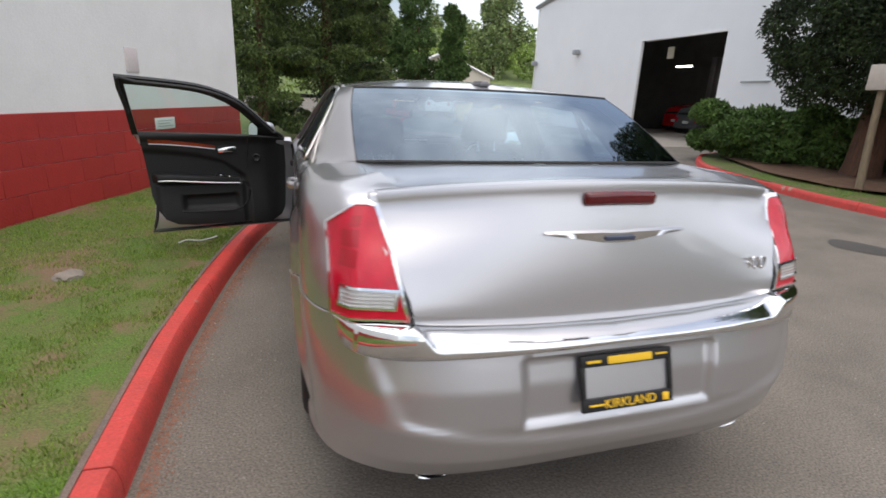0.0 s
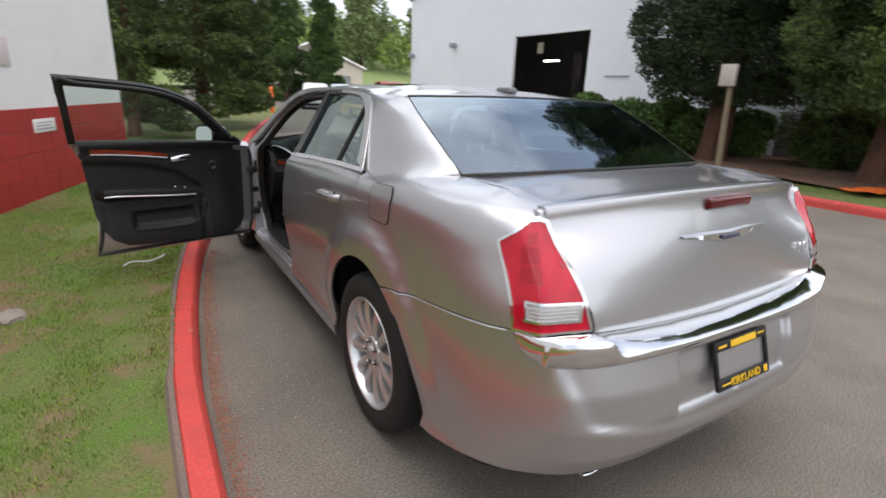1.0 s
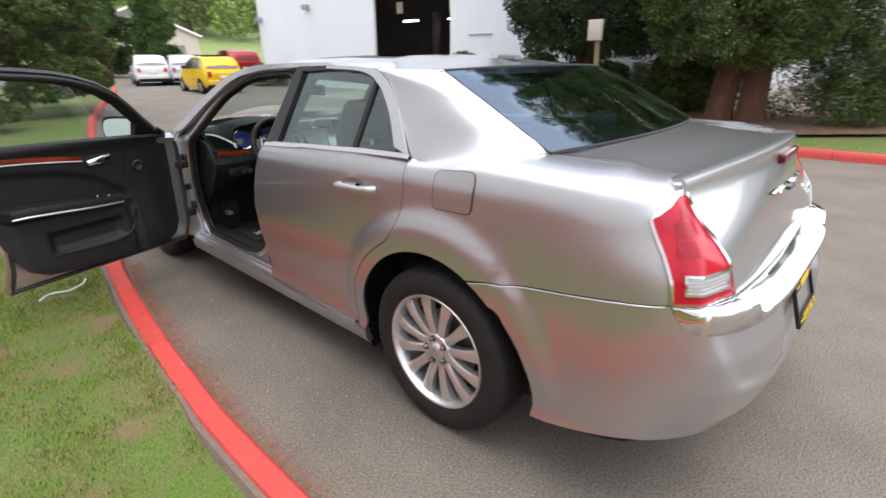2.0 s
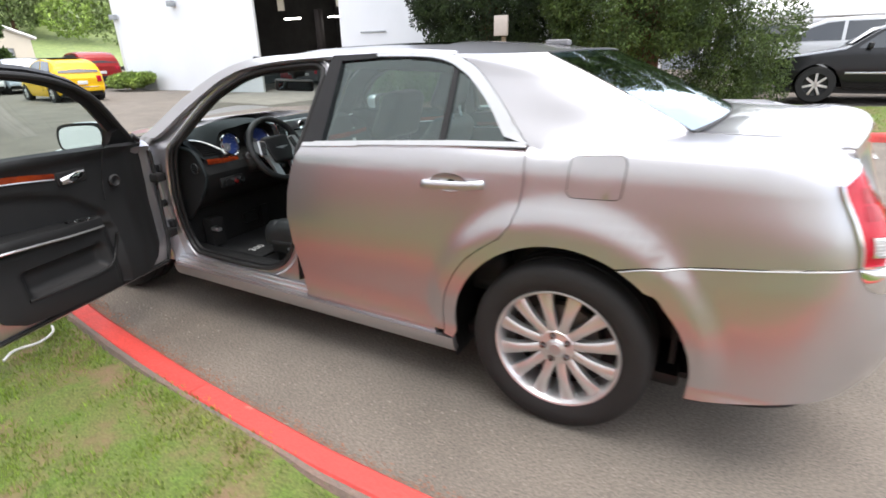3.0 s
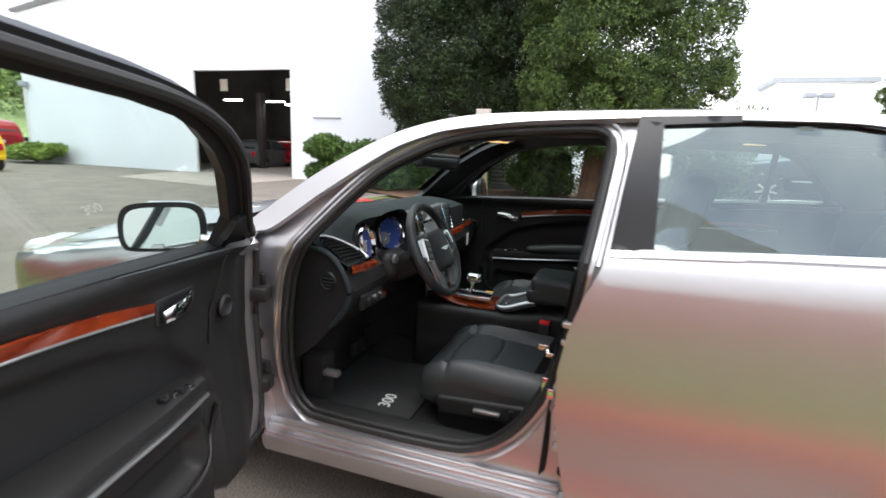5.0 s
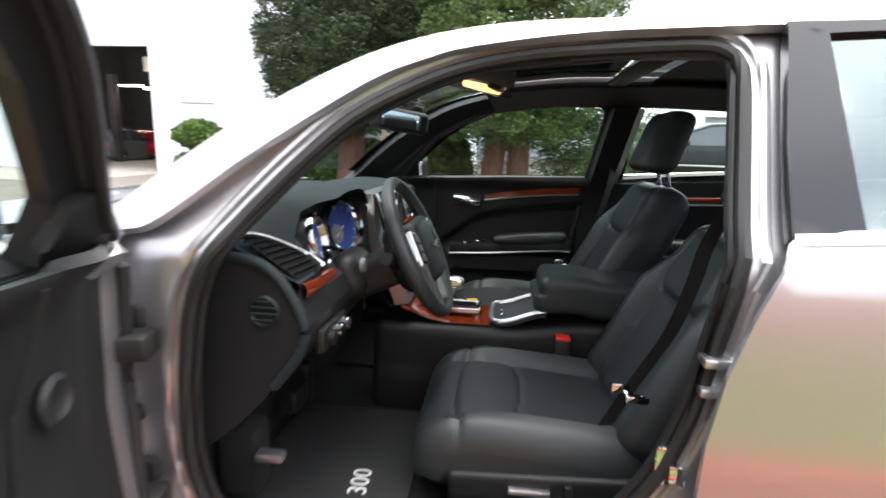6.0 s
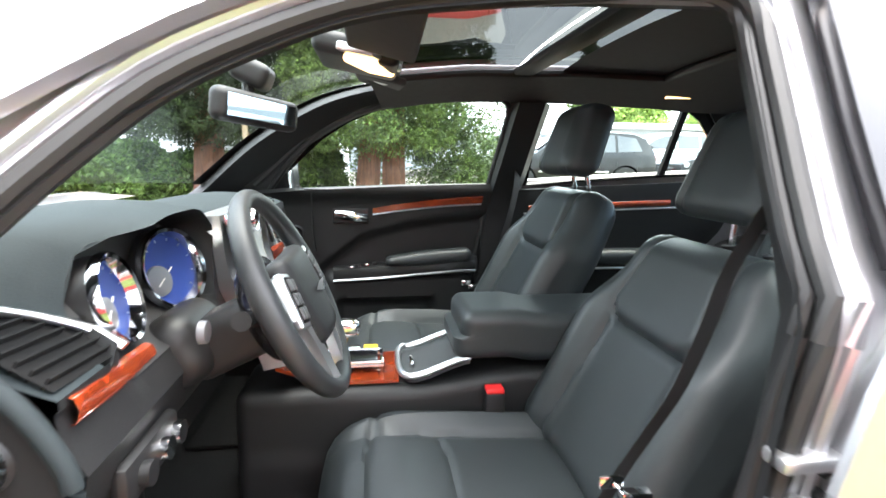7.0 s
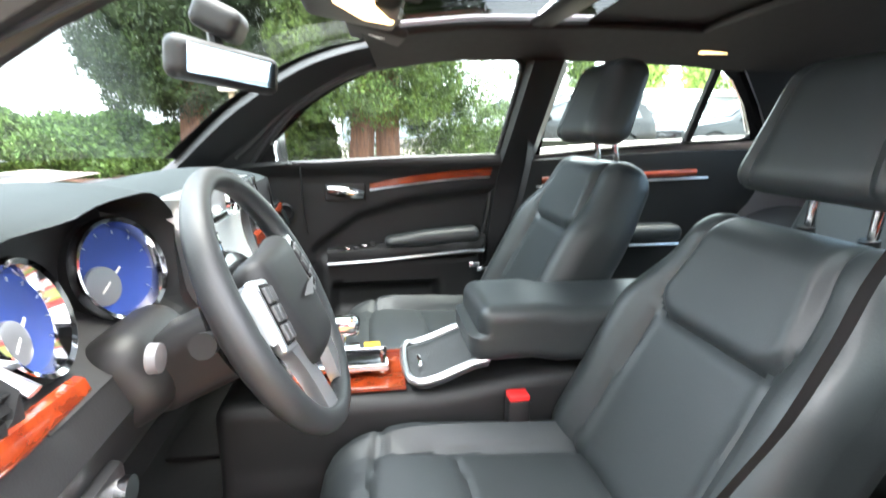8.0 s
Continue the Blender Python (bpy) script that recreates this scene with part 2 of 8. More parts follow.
def tube(bm, pts, r, n=10, closed=False, flat=None):
    """A swept round (or oval, flat=(a, b)) section along points; r may be a list."""
    pts = [Vector(p) for p in pts]
    k = len(pts)
    rings, up = [], Vector((0.013, 0.02, 1))
    for i, p in enumerate(pts):
        if closed:
            d = pts[(i + 1) % k] - pts[i - 1]
        else:
            d = pts[min(i + 1, k - 1)] - pts[max(i - 1, 0)]
        d.normalize()
        s = d.cross(up)
        if s.length < 1e-3:
            s = d.cross(Vector((1, 0, 0)))
        s.normalize()
        u = s.cross(d).normalized()
        rr = r[i] if isinstance(r, (list, tuple)) else r
        fa, fb = flat or (1, 1)
        rings.append([bm.verts.new(p + rr * (fa * math.cos(2 * math.pi * j / n) * s + fb * math.sin(2 * math.pi * j / n) * u)) for j in range(n)])
    for i in range(k if closed else k - 1):
        A, B = rings[i], rings[(i + 1) % k]
        for j in range(n):
            bm.faces.new((A[j], A[(j + 1) % n], B[(j + 1) % n], B[j]))
    if not closed:
        bm.faces.new(rings[0][::-1])
        bm.faces.new(rings[-1])
    return bm


def lathe(bm, prof, m=None, n=32):
    """Profile of (radius, height) pairs turned round z, then placed by m."""
    m = m or Matrix()
    rings = []
    for r, z in prof:
        rings.append([bm.verts.new(m @ Vector((r * math.cos(2 * math.pi * j / n), r * math.sin(2 * math.pi * j / n), z))) for j in range(n)])
    for A, B in zip(rings, rings[1:]):
        for j in range(n):
            bm.faces.new((A[j], A[(j + 1) % n], B[(j + 1) % n], B[j]))
    return bm


def smooth(x):
    x = np.clip(x, 0, 1)
    return x * x * (3 - 2 * x)


def curve(pts, n, closed=False):
    """Catmull-Rom through points, n steps a span."""
    pts = [np.array(p, float) for p in pts]
    k, out = len(pts), []
    for i in range(k if closed else k - 1):
        p1, p2 = pts[i], pts[(i + 1) % k]
        p0 = pts[i - 1] if (closed or i) else 2 * p1 - p2
        p3 = pts[(i + 2) % k] if (closed or i + 2 < k) else 2 * p2 - p1
        for j in range(n):
            t = j / n
            out.append(0.5 * (2 * p1 + (p2 - p0) * t + (2 * p0 - 5 * p1 + 4 * p2 - p3) * t * t + (3 * p1 - p0 - 3 * p2 + p3) * t ** 3))
    if not closed:
        out.append(pts[-1])
    return [tuple(map(float, p)) for p in out]


def resample(poly, step):
    out, k = [], len(poly)
    for i in range(k):
        a, b = np.array(poly[i], float), np.array(poly[(i + 1) % k], float)
        m = max(1, int(math.ceil(np.linalg.norm(b - a) / step)))
        out += [tuple(a + (b - a) * j / m) for j in range(m)]
    return out


def inside(pts, poly):
    x, y = pts[:, 0], pts[:, 1]
    r = np.zeros(len(pts), bool)
    k = len(poly)
    for i in range(k):
        (x1, y1), (x2, y2) = poly[i], poly[(i + 1) % k]
        if y1 == y2:
            continue
        c = ((y1 > y) != (y2 > y)) & (x < (x2 - x1) * (y - y1) / (y2 - y1) + x1)
        r ^= c
    return r


def area(poly):
    p = np.array(poly)
    return 0.5 * float(np.sum(p[:, 0] * np.roll(p[:, 1], -1) - np.roll(p[:, 0], -1) * p[:, 1]))


def shrink(poly, d):
    """Moves an outline inwards by d (a panel gap)."""
    p = np.array(poly, float)
    if area(p) < 0:
        p = p[::-1]
    a, b = np.roll(p, 1, 0), np.roll(p, -1, 0)
    e1, e2 = p - a, b - p
    e1 /= np.linalg.norm(e1, axis=1)[:, None] + 1e-12
    e2 /= np.linalg.norm(e2, axis=1)[:, None] + 1e-12
    n1, n2 = np.stack([-e1[:, 1], e1[:, 0]], 1), np.stack([-e2[:, 1], e2[:, 0]], 1)
    n = n1 + n2
    n /= np.maximum(np.linalg.norm(n, axis=1), 0.5)[:, None]
    return [tuple(q) for q in p + n * d]


def sheet(poly, fn, step=0.04, holes=(), edge=0.03, thick=0.012, mirror=False, flip=False):
    """A curved panel: the outline poly in two parameters, mapped to space by fn, thickened inwards. Returns verts, faces."""
    loops = [resample(q, edge) for q in (poly, *holes)]
    verts, edges = [], []
    for lp in loops:
        o = len(verts)
        verts += lp
        edges += [(o + i, o + (i + 1) % len(lp)) for i in range(len(lp))]
    P = np.array(loops[0])
    gx = np.arange(P[:, 0].min() + step / 2, P[:, 0].max(), step)
    gy = np.arange(P[:, 1].min() + step / 2, P[:, 1].max(), step)
    if len(gx) and len(gy):
        g = np.stack(np.meshgrid(gx, gy), -1).reshape(-1, 2)
        ok = inside(g, shrink(loops[0], step * 0.35))
        for h in loops[1:]:
            ok &= ~inside(g, shrink(h, -step * 0.35))
        verts += [tuple(q) for q in g[ok]]
    v2, _, f2, _, _, _ = mgeo.delaunay_2d_cdt([Vector(v) for v in verts], edges, [], 0, 1e-6)
    V = np.array([(v.x, v.y) for v in v2])
    F = np.array([tuple(q) for q in f2])
    C = V[F].mean(1)
    ok = inside(C, loops[0])
    for h in loops[1:]:
        ok &= ~inside(C, h)
    F = F[ok]
    # counter-clockwise in the plane
    a = V[F]
    cr = (a[:, 1, 0] - a[:, 0, 0]) * (a[:, 2, 1] - a[:, 0, 1]) - (a[:, 1, 1] - a[:, 0, 1]) * (a[:, 2, 0] - a[:, 0, 0])
    F[cr < 0] = F[cr < 0][:, ::-1]
    if flip:
        F = F[:, ::-1]
    X = np.array([fn(u, v) for u, v in V], float)
    N = np.zeros_like(X)
    fnorm = np.cross(X[F[:, 1]] - X[F[:, 0]], X[F[:, 2]] - X[F[:, 0]])
    for i in range(3):
        np.add.at(N, F[:, i], fnorm)
    N /= np.linalg.norm(N, axis=1)[:, None] + 1e-12
    vs, fs = [tuple(q) for q in X], [tuple(q) for q in F]
    if thick:
        cnt = {}
        for q in fs:
            for i in range(3):
                e = (q[i], q[(i + 1) % 3])
                cnt[e] = cnt.get(e, 0) + 1
        rim = [e for e in cnt if (e[1], e[0]) not in cnt]
        o = len(vs)
        vs += [tuple(q) for q in X - N * thick]
        fs += [tuple(i + o for i in q[::-1]) for q in fs]
        for i, j in rim:
            k = len(vs)
            vs += [vs[i], vs[j], vs[j + o], vs[i + o]]
            fs.append((k + 1, k, k + 3, k + 2))
    if mirror:
        vs, fs = mirrored(vs, fs)
    return vs, fs


def mirrored(vs, fs):
    return [(-x, y, z) for x, y, z in vs], [q[::-1] for q in fs]


def join(*meshes):
    vs, fs = [], []
    for v, q in meshes:
        o = len(vs)
        vs += list(v)
        fs += [tuple(i + o for i in p) for p in q]
    return vs, fs


def both(m):
    return join(m, mirrored(*m))


def loft(rows, closed=False):
    """Quads between rows of equal length."""
    vs, fs, n = [], [], len(rows[0])
    for r in rows:
        vs += [tuple(p) for p in r]
    for i in range(len(rows) - 1):
        for j in range(n if closed else n - 1):
            k = (j + 1) % n
            fs.append((i * n + j, i * n + k, (i + 1) * n + k, (i + 1) * n + j))
    return vs, fs


def rbox(sx, sy, sz, r, n=10, fn=None):
    """A soft-edged block round the origin, its points moved by fn."""
    vs, fs = [], []
    h = np.array([sx, sy, sz]) / 2
    r = min(r, *h)
    idx = {}

    def vert(p):
        q = tuple(np.round(p, 5))
        if q not in idx:
            c = np.clip(p, -(h - r), h - r)
            d = p - c
            L = np.linalg.norm(d)
            w = c + d / L * r if L > 1e-9 else p
            idx[q] = len(vs)
            vs.append(tuple(fn(*w)) if fn else tuple(w))
        return idx[q]

    cs = [np.concatenate([np.linspace(-a, -(a - r), 4)[:-1], np.linspace(-(a - r), a - r, n), np.linspace(a - r, a, 4)[1:]]) for a in h]
    for ax in range(3):
        u, v = (ax + 1) % 3, (ax + 2) % 3
        for sg in (-1, 1):
            for i in range(len(cs[u]) - 1):
                for j in range(len(cs[v]) - 1):
                    q = []
                    for di, dj in ((0, 0), (1, 0), (1, 1), (0, 1)):
                        p = np.zeros(3)
                        p[ax], p[u], p[v] = sg * h[ax], cs[u][i + di], cs[v][j + dj]
                        q.append(vert(p))
                    fs.append(tuple(q if sg > 0 else q[::-1]))
    return vs, fs


def moved(m, mtx):
    return [tuple(mtx @ Vector(v)) for v in m[0]], m[1]


# ---- the ground ----
def rise(x, y):
    # the lot climbs gently, more so towards the parked row
    return 0.010 * max(0.0, math.hypot(x - 1, y - 1) - 7) + 0.05 * min(9.0, max(0.0, x - 8.5)) * float(smooth((1.5 - y) / 5.0))


LEFT_KERB = curve([(-1.62, -40), (-1.62, -12), (-1.62, -4), (-1.62, 0), (-1.59, 0.8), (-1.53, 1.5), (-1.44, 2.2), (-1.32, 2.9), (-1.08, 3.9), (-0.45, 6.4), (0.75, 11.6), (2.2, 16.5), (4.3, 22.5), (6.5, 30)], 5)
RIGHT_KERB = curve([(8.6, -40), (8.5, -12), (8.2, -4), (7.75, -1.6), (7.48, 0.9), (7.42, 2.8), (7.6, 4.7), (8.4, 7.4), (10.2, 9.4), (12.4, 10.1)], 5)


def kerb_x(path, y):
    return float(np.interp(y, [p[1] for p in path], [p[0] for p in path]))


def build_ground():
    xs = sorted(set(np.concatenate([np.linspace(-400, -20, 8), np.linspace(-20, 34, 60), np.linspace(34, 400, 8)])))
    ys = sorted(set(np.concatenate([np.linspace(-400, -20, 8), np.linspace(-20, 60, 70), np.linspace(60, 600, 10)])))
    rows = [[(x, y, min(rise(x, y), 1.2)) for x in xs] for y in ys]
    v, q = loft(rows)
    tagged(mesh_ob("ground", v, q, ASPHALT), "worn grey asphalt drive with fine stones", "ground", kind="structure")


def lawn_sheet(name, poly, z, material, label, bumps=0.03, step=0.25):
    def fn(u, v):
        return (u, v, rise(u, v) + z + bumps * noise.noise((u * 0.9, v * 0.9, 3)))
    v, q = sheet(poly, fn, step, edge=0.3, thick=0)
    return tagged(mesh_ob(name, v, q, material), label, name, kind="structure")


def build_kerb(path, name, inner, label, w=0.13, h=0.135):
    """Kerb stones one after the other along the path; inner: the side of the lawn."""
    top = thing(name, label, "kerb", kind="structure")
    pts = [np.array(p) for p in path if -7 < p[1] < 27]
    s = np.concatenate([[0], np.cumsum([np.linalg.norm(b - a) for a, b in zip(pts, pts[1:])])])
    X = lambda t: np.array([np.interp(t, s, [p[0] for p in pts]), np.interp(t, s, [p[1] for p in pts])])
    t, L = 0.0, 1.83
    rnd = random.Random(5)
    while t < s[-1] - 0.1:
        a, b = t + 0.004, min(t + L, s[-1]) - 0.004
        bm = bmesh.new()
        n = 5
        rings = []
        dz = rnd.uniform(-0.006, 0.006)
        for i in range(n + 1):
            tt = a + (b - a) * i / n
            p, d = X(tt), X(tt + 0.05) - X(tt - 0.05)
            d /= np.linalg.norm(d)
            nx = np.array([-d[1], d[0]]) * inner
            z0 = rise(*p)
            prof = [(-0.006 - w / 2, -0.05), (-w / 2, h * 0.55), (-w / 2 + 0.012, h - 0.012), (-w / 2 + 0.03, h + dz), (w / 2 - 0.02, h + dz), (w / 2, h - 0.015), (w / 2, -0.05)]
            rings.append([bm.verts.new((*(p + nx * (o + 0.004 * noise.noise((tt * 7, o * 30, 1)))), z0 + z + (0.004 * noise.noise((tt * 9, o * 40, 5)) if z > 0 else 0))) for o, z in prof])
        for A, B in zip(rings, rings[1:]):
            for j in range(len(A) - 1):
                bm.faces.new((A[j], A[j + 1], B[j + 1], B[j]))
        bm.faces.new(rings[0])
        bm.faces.new(rings[-1][::-1])
        part("kerb_stone", bm, KERB_RED, top)
        t += L
    # unpainted concrete edge along the foot
    rows = []
    for i, p in enumerate(pts):
        wob = 0.012 * noise.noise((p[1] * 3.1, 2, 4))
        rows.append([(p[0] - inner * (0.5 * w - 0.012 + o), p[1], rise(*p) + z) for o, z in ((0.0, h + 0.002), (0.022 + wob, h + 0.003), (0.045 + wob, h - 0.025))])
    v, q = loft(rows)
    mesh_ob("kerb_back", v, q if inner < 0 else [f[::-1] for f in q], KERB_RUST, top, "unpainted concrete strip along the kerb's back")
    return top


KERB_RUST = mat("worn_gutter", (0.21, 0.135, 0.105), 0.9, scale=4, color2=(0.125, 0.115, 0.105), bump=0.5, bscale=80, fine=0.25)


def grass_blades(name, spots, hmin, hmax, label, material):
    vs, fs = [], []
    rnd = random.Random(11)
    for x, y, z, k in spots:
        for _ in range(k):
            a = rnd.uniform(0, 6.283)
            px, py = x + rnd.gauss(0, 0.03), y + rnd.gauss(0, 0.03)
            h, w = rnd.uniform(hmin, hmax), rnd.uniform(0.002, 0.0055)
            lx, ly = rnd.gauss(0, 0.5) * h, rnd.gauss(0, 0.5) * h
            i = len(vs)
            vs += [(px - w * math.cos(a), py - w * math.sin(a), z - 0.01), (px + w * math.cos(a), py + w * math.sin(a), z - 0.01), (px + lx, py + ly, z + h)]
            fs.append((i, i + 1, i + 2))
    tagged(mesh_ob(name, vs, fs, material, smooth=False), label, "grass", kind="stuff")


build_ground()
KL = [(x, y) for x, y in LEFT_KERB]
lawn_sheet("lawn", [(x - 0.07, y) for x, y in KL if -12 < y < 27] + [(-6, 27), (-14, 0), (-14, -12)], 0.125, GRASS_SOIL, "patchy green lawn with bare soil beside the red kerb", 0.035)
KR = [(x, y) for x, y in RIGHT_KERB]
lawn_sheet("verge", [(x + 0.07, y) for x, y in KR if -12 < y < 10] + [(12.6, 9.9), (13.0, 4.0), (12.9, 0.5), (11.6, -1.3), (11.15, -2.2), (11.15, -12)], 0.13, GRASS_SOIL, "mown grass verge behind the red kerb", 0.02)
lawn_sheet("mulch_bed", [(8.3, 5.2), (8.6, 2.6), (8.7, 0.4), (9.6, -1.0), (11.2, -1.1), (12.8, 0.0), (12.9, 4.2), (12.4, 9.4), (9.6, 8.2)], 0.19, MULCH, "brown bark mulch under the trees", 0.06)
build_kerb(LEFT_KERB, "kerb_left", 1, "red painted concrete kerb with scuffs and chips")
build_kerb(RIGHT_KERB, "kerb_right", -1, "red painted concrete kerb along the verge")

BARE = ((-1.88, 1.85, 0.26), (-1.87, 1.5, 0.2), (-1.84, 1.0, 0.17), (-1.81, 0.7, 0.15), (-2.3, 1.0, 0.16), (-1.85, 0.2, 0.15), (-2.5, 1.7, 0.2))
spots = []
rnd = random.Random(3)
for _ in range(36000):
    y = rnd.uniform(-3.2, 8.5)
    x = kerb_x(LEFT_KERB, y) - 0.09 - rnd.random() ** 1.3 * 3.6
    if (x + 1.75) * -0.941 + (y - 7.85) * 0.339 > 0.02:
        continue
    d = noise.noise((x * 0.9, y * 0.9, 7)) + 0.6 * noise.noise((x * 3, y * 3, 2)) - 0.30 * math.exp(-((kerb_x(LEFT_KERB, y) - x) / 0.5) ** 2) * (y > -0.8) + 0.36
    bare = max(math.exp(-((x - a) / r) ** 2 - ((y - b) / (r * 1.3)) ** 2) for a, b, r in BARE)
    if d - 1.1 * bare < 0.0 and rnd.random() < 0.95:
        continue
    spots.append((x, y, 0.125 + rise(x, y) + 0.035 * noise.noise((x * 0.9, y * 0.9, 3)), 8))
grass_blades("lawn_grass", spots, 0.006, 0.024, "short uneven green lawn grass", GRASS)
spots = []
for _ in range(7000):
    y = rnd.uniform(-6.5, 6)
    x = kerb_x(RIGHT_KERB, y) + 0.1 + rnd.random() * 4.5
    if x > 8.8 and y > -0.6 or x > 11.1:
        continue
    spots.append((x, y, 0.13 + rise(x, y), 5))
grass_blades("verge_grass", spots, 0.015, 0.04, "short green verge grass", GRASS)


# ---- the painted block wall ----
WALL_M = Matrix(((0.339, -0.941, 0, -1.75), (0.941, 0.339, 0, 7.85), (0, 0, 1, 0), (0, 0, 0, 1)))  # x runs along the wall, y points away from the drive


def build_wall():
    w = thing("wall_west", "block wall, white above a dark red painted band", "wall", kind="structure", at=WALL_M)
    mesh_ob("white_wall", *join(rboxv((-26, 0.012, 1.125), (0, 0.22, 6.2)), rboxv((-26, 0.014, -0.2), (0, 0.2, 1.125))), WALL_WHITE, w, smooth=False)
    me = None
    c = 0.2475
    for row in range(5):
        z1 = 1.12 - row * c
        for k in range(0, 44):
            x0 = -0.49 * (k + (0.5 if row % 2 else 0.0))
            x1 = min(0.0, x0 + 0.49)
            if x1 - x0 < 0.05:
                continue
            if x1 - x0 < 0.48:
                bm = bmesh.new()
                box(bm, (x0 + 0.0015, 0, z1 - c + 0.003), (x1 - 0.0015, 0.03, z1 - 0.0015), 0.003, seg=1)
                part("block", bm, BLOCK_RED, w)
                continue
            if me is None:
                bm = bmesh.new()
                box(bm, (0.0015, 0, -c + 0.003), (0.4885, 0.03, -0.0015), 0.003, seg=1)
                ob = part("block", bm, BLOCK_RED, w)
                me = ob.data
            else:
                ob = new("block", me)
                ob.parent = w
            ob.location = (x0, 0.0015 * noise.noise((x0, row, 1)), z1)


def rboxv(lo, hi):
    bm = bmesh.new()
    box(bm, lo, hi)
    v, q = [tuple(p.co) for p in bm.verts], [tuple(x.index for x in p.verts) for p in bm.faces]
    bm.verts.index_update()
    q = [tuple(x.index for x in p.verts) for p in bm.faces]
    bm.free()
    return v, q


build_wall()
sgn = thing("wall_notice", "small white notice plate with grey lines", "sign", at=WALL_M)
part("plate", boxes(((-2.55, -0.012, 0.85), (-2.1, 0.0, 1.0)), bevel=0.002), WHITE, sgn)
for i in range(3):
    part("text_bar", boxes(((-2.5, -0.014, 0.885 + i * 0.035), (-2.16 - 0.06 * (i % 2), -0.0125, 0.895 + i * 0.035))), GREYWALL, sgn)
sgn = thing("faded_sign", "faded pinkish paper sign on the white wall", "sign", at=WALL_M)
part("plate", boxes(((-2.97, -0.004, 1.56), (-2.74, 0.012, 1.84)), bevel=0.002), mat("faded_paper", (0.66, 0.60, 0.60), 0.8, var=0.1, scale=20), sgn)


# ---- the white workshop ----
def build_workshop():
    w = thing("workshop", "white corrugated metal workshop with an open bay door", "building")
    zr = lambda y: 6.35 + 0.165 * (25.5 - y)
    # front wall with a bay door and a side door
    o1, o2, zt = 12.66, 16.9, 3.92
    x = lambda y: 13.42 - 0.062 * (y - 13.8) if y > 13.8 else 13.42 + 0.01 * (13.8 - y)
    poly = [(3.4, 0), (o1, 0), (o1, zt), (o2, zt), (o2, 0), (25.5, 0), (25.5, zr(25.5)), (8, zr(8)), (3.4, zr(12))]
    v, q = sheet(poly, lambda u, z: (x(u), u, z), 0.8, edge=0.6, thick=0.06)
    mesh_ob("front_wall", v, q, SIDING, w, smooth=False)
    # standing ribs of the siding
    bm = bmesh.new()
    y = 3.6
    while y < 25.4:
        lo = zt + 0.1 if o1 - 0.1 < y < o2 + 0.1 else (2.42 if 10.6 < y < 11.8 else 0.12)
        box(bm, (x(y) - 0.022, y - 0.02, lo), (x(y) + 0.01, y + 0.02, (zr(y) if y > 8 else zr(8) - (8 - y) * 0.16) - 0.05))
        y += 0.305
    part("siding_rib", bm, SIDING, w, smooth=False)
    bm = bmesh.new()
    for a, b in (((12.66, 0.0), (12.66, zt)), ((16.9, 0.0), (16.9, zt))):
        box(bm, (x(a[0]) - 0.05, a[0] - 0.03, 0.0), (x(a[0]) + 0.05, a[0] + 0.03, zt + 0.05), 0.01)
    box(bm, (x(14.5) - 0.06, 12.73, zt - 0.01), (x(14.5) + 0.05, 16.83, zt + 0.05), 0.01)
    part("bay_frame", bm, WHITE, w)
    part("roof_edge", tube(bmesh.new(), [(x(25.6) - 0.1, 25.7, zr(25.7)), (x(8) - 0.1, 8, zr(8)), (x(3.4) - 0.1, 3.4, zr(12))], 0.13, 4), GREYWALL, w, smooth=False)
    part("side_wall", boxes(((12.72, 25.3, 0), (30, 25.5, 6.3))), SIDING, w, smooth=False)
    part("side_wall", boxes(((13.7, 3.4, 0), (30, 3.6, 8.5))), SIDING, w, smooth=False)
    part("corner_trim", boxes(((12.62, 25.36, 0), (12.76, 25.56, 6.3)), bevel=0.01), WHITE, w)
    # side door
    part("side_door", boxes(((x(11.2) - 0.03, 10.72, 0.1), (x(11.2) + 0.02, 11.68, 2.25)), bevel=0.01), WHITE, w)
    part("door_head", boxes(((x(11.2) - 0.10, 10.65, 2.26), (x(11.2) - 0.01, 11.75, 2.31)), bevel=0.01), GREYWALL, w)
    part("door_knob", boxes(((x(11.2) - 0.09, 11.55, 1.1), (x(11.2) - 0.03, 11.61, 1.18)), bevel=0.02), SATIN, w)
    # inside of the bay, its indoor shade put into a near-black colour
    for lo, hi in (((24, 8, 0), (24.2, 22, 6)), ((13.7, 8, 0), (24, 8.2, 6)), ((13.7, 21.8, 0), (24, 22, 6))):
        part("bay_wall", boxes((lo, hi)), INDOOR_SHADE, w, smooth=False)
    part("bay_ceiling", boxes(((13.7, 8, 6), (24.2, 22, 6.2))), INDOOR_SHADE, w, smooth=False)
    for k, (px, py, pz, L) in enumerate(((17, 13.3, 3.0, 1.2), (17, 15.2, 3.0, 0.8), (19.5, 16.5, 3.4, 1.2), (19.5, 14.0, 3.4, 1.2), (22, 18.0, 3.6, 1.2), (22, 15.5, 3.6, 1.2), (22, 20, 3.6, 1.2), (16, 17.6, 3.1, 0.9))):
        part("ceiling_tube_lamp", boxes(((px, py - L / 2, pz), (px + 0.12, py + L / 2, pz + 0.06)), bevel=0.01), LAMP_ON, w)
    for py in (13.2, 16.3):
        part("hanging_sign", boxes(((14.3, py, 3.3), (14.35, py + 0.35, 3.75)), bevel=0.005), CREAM, w)
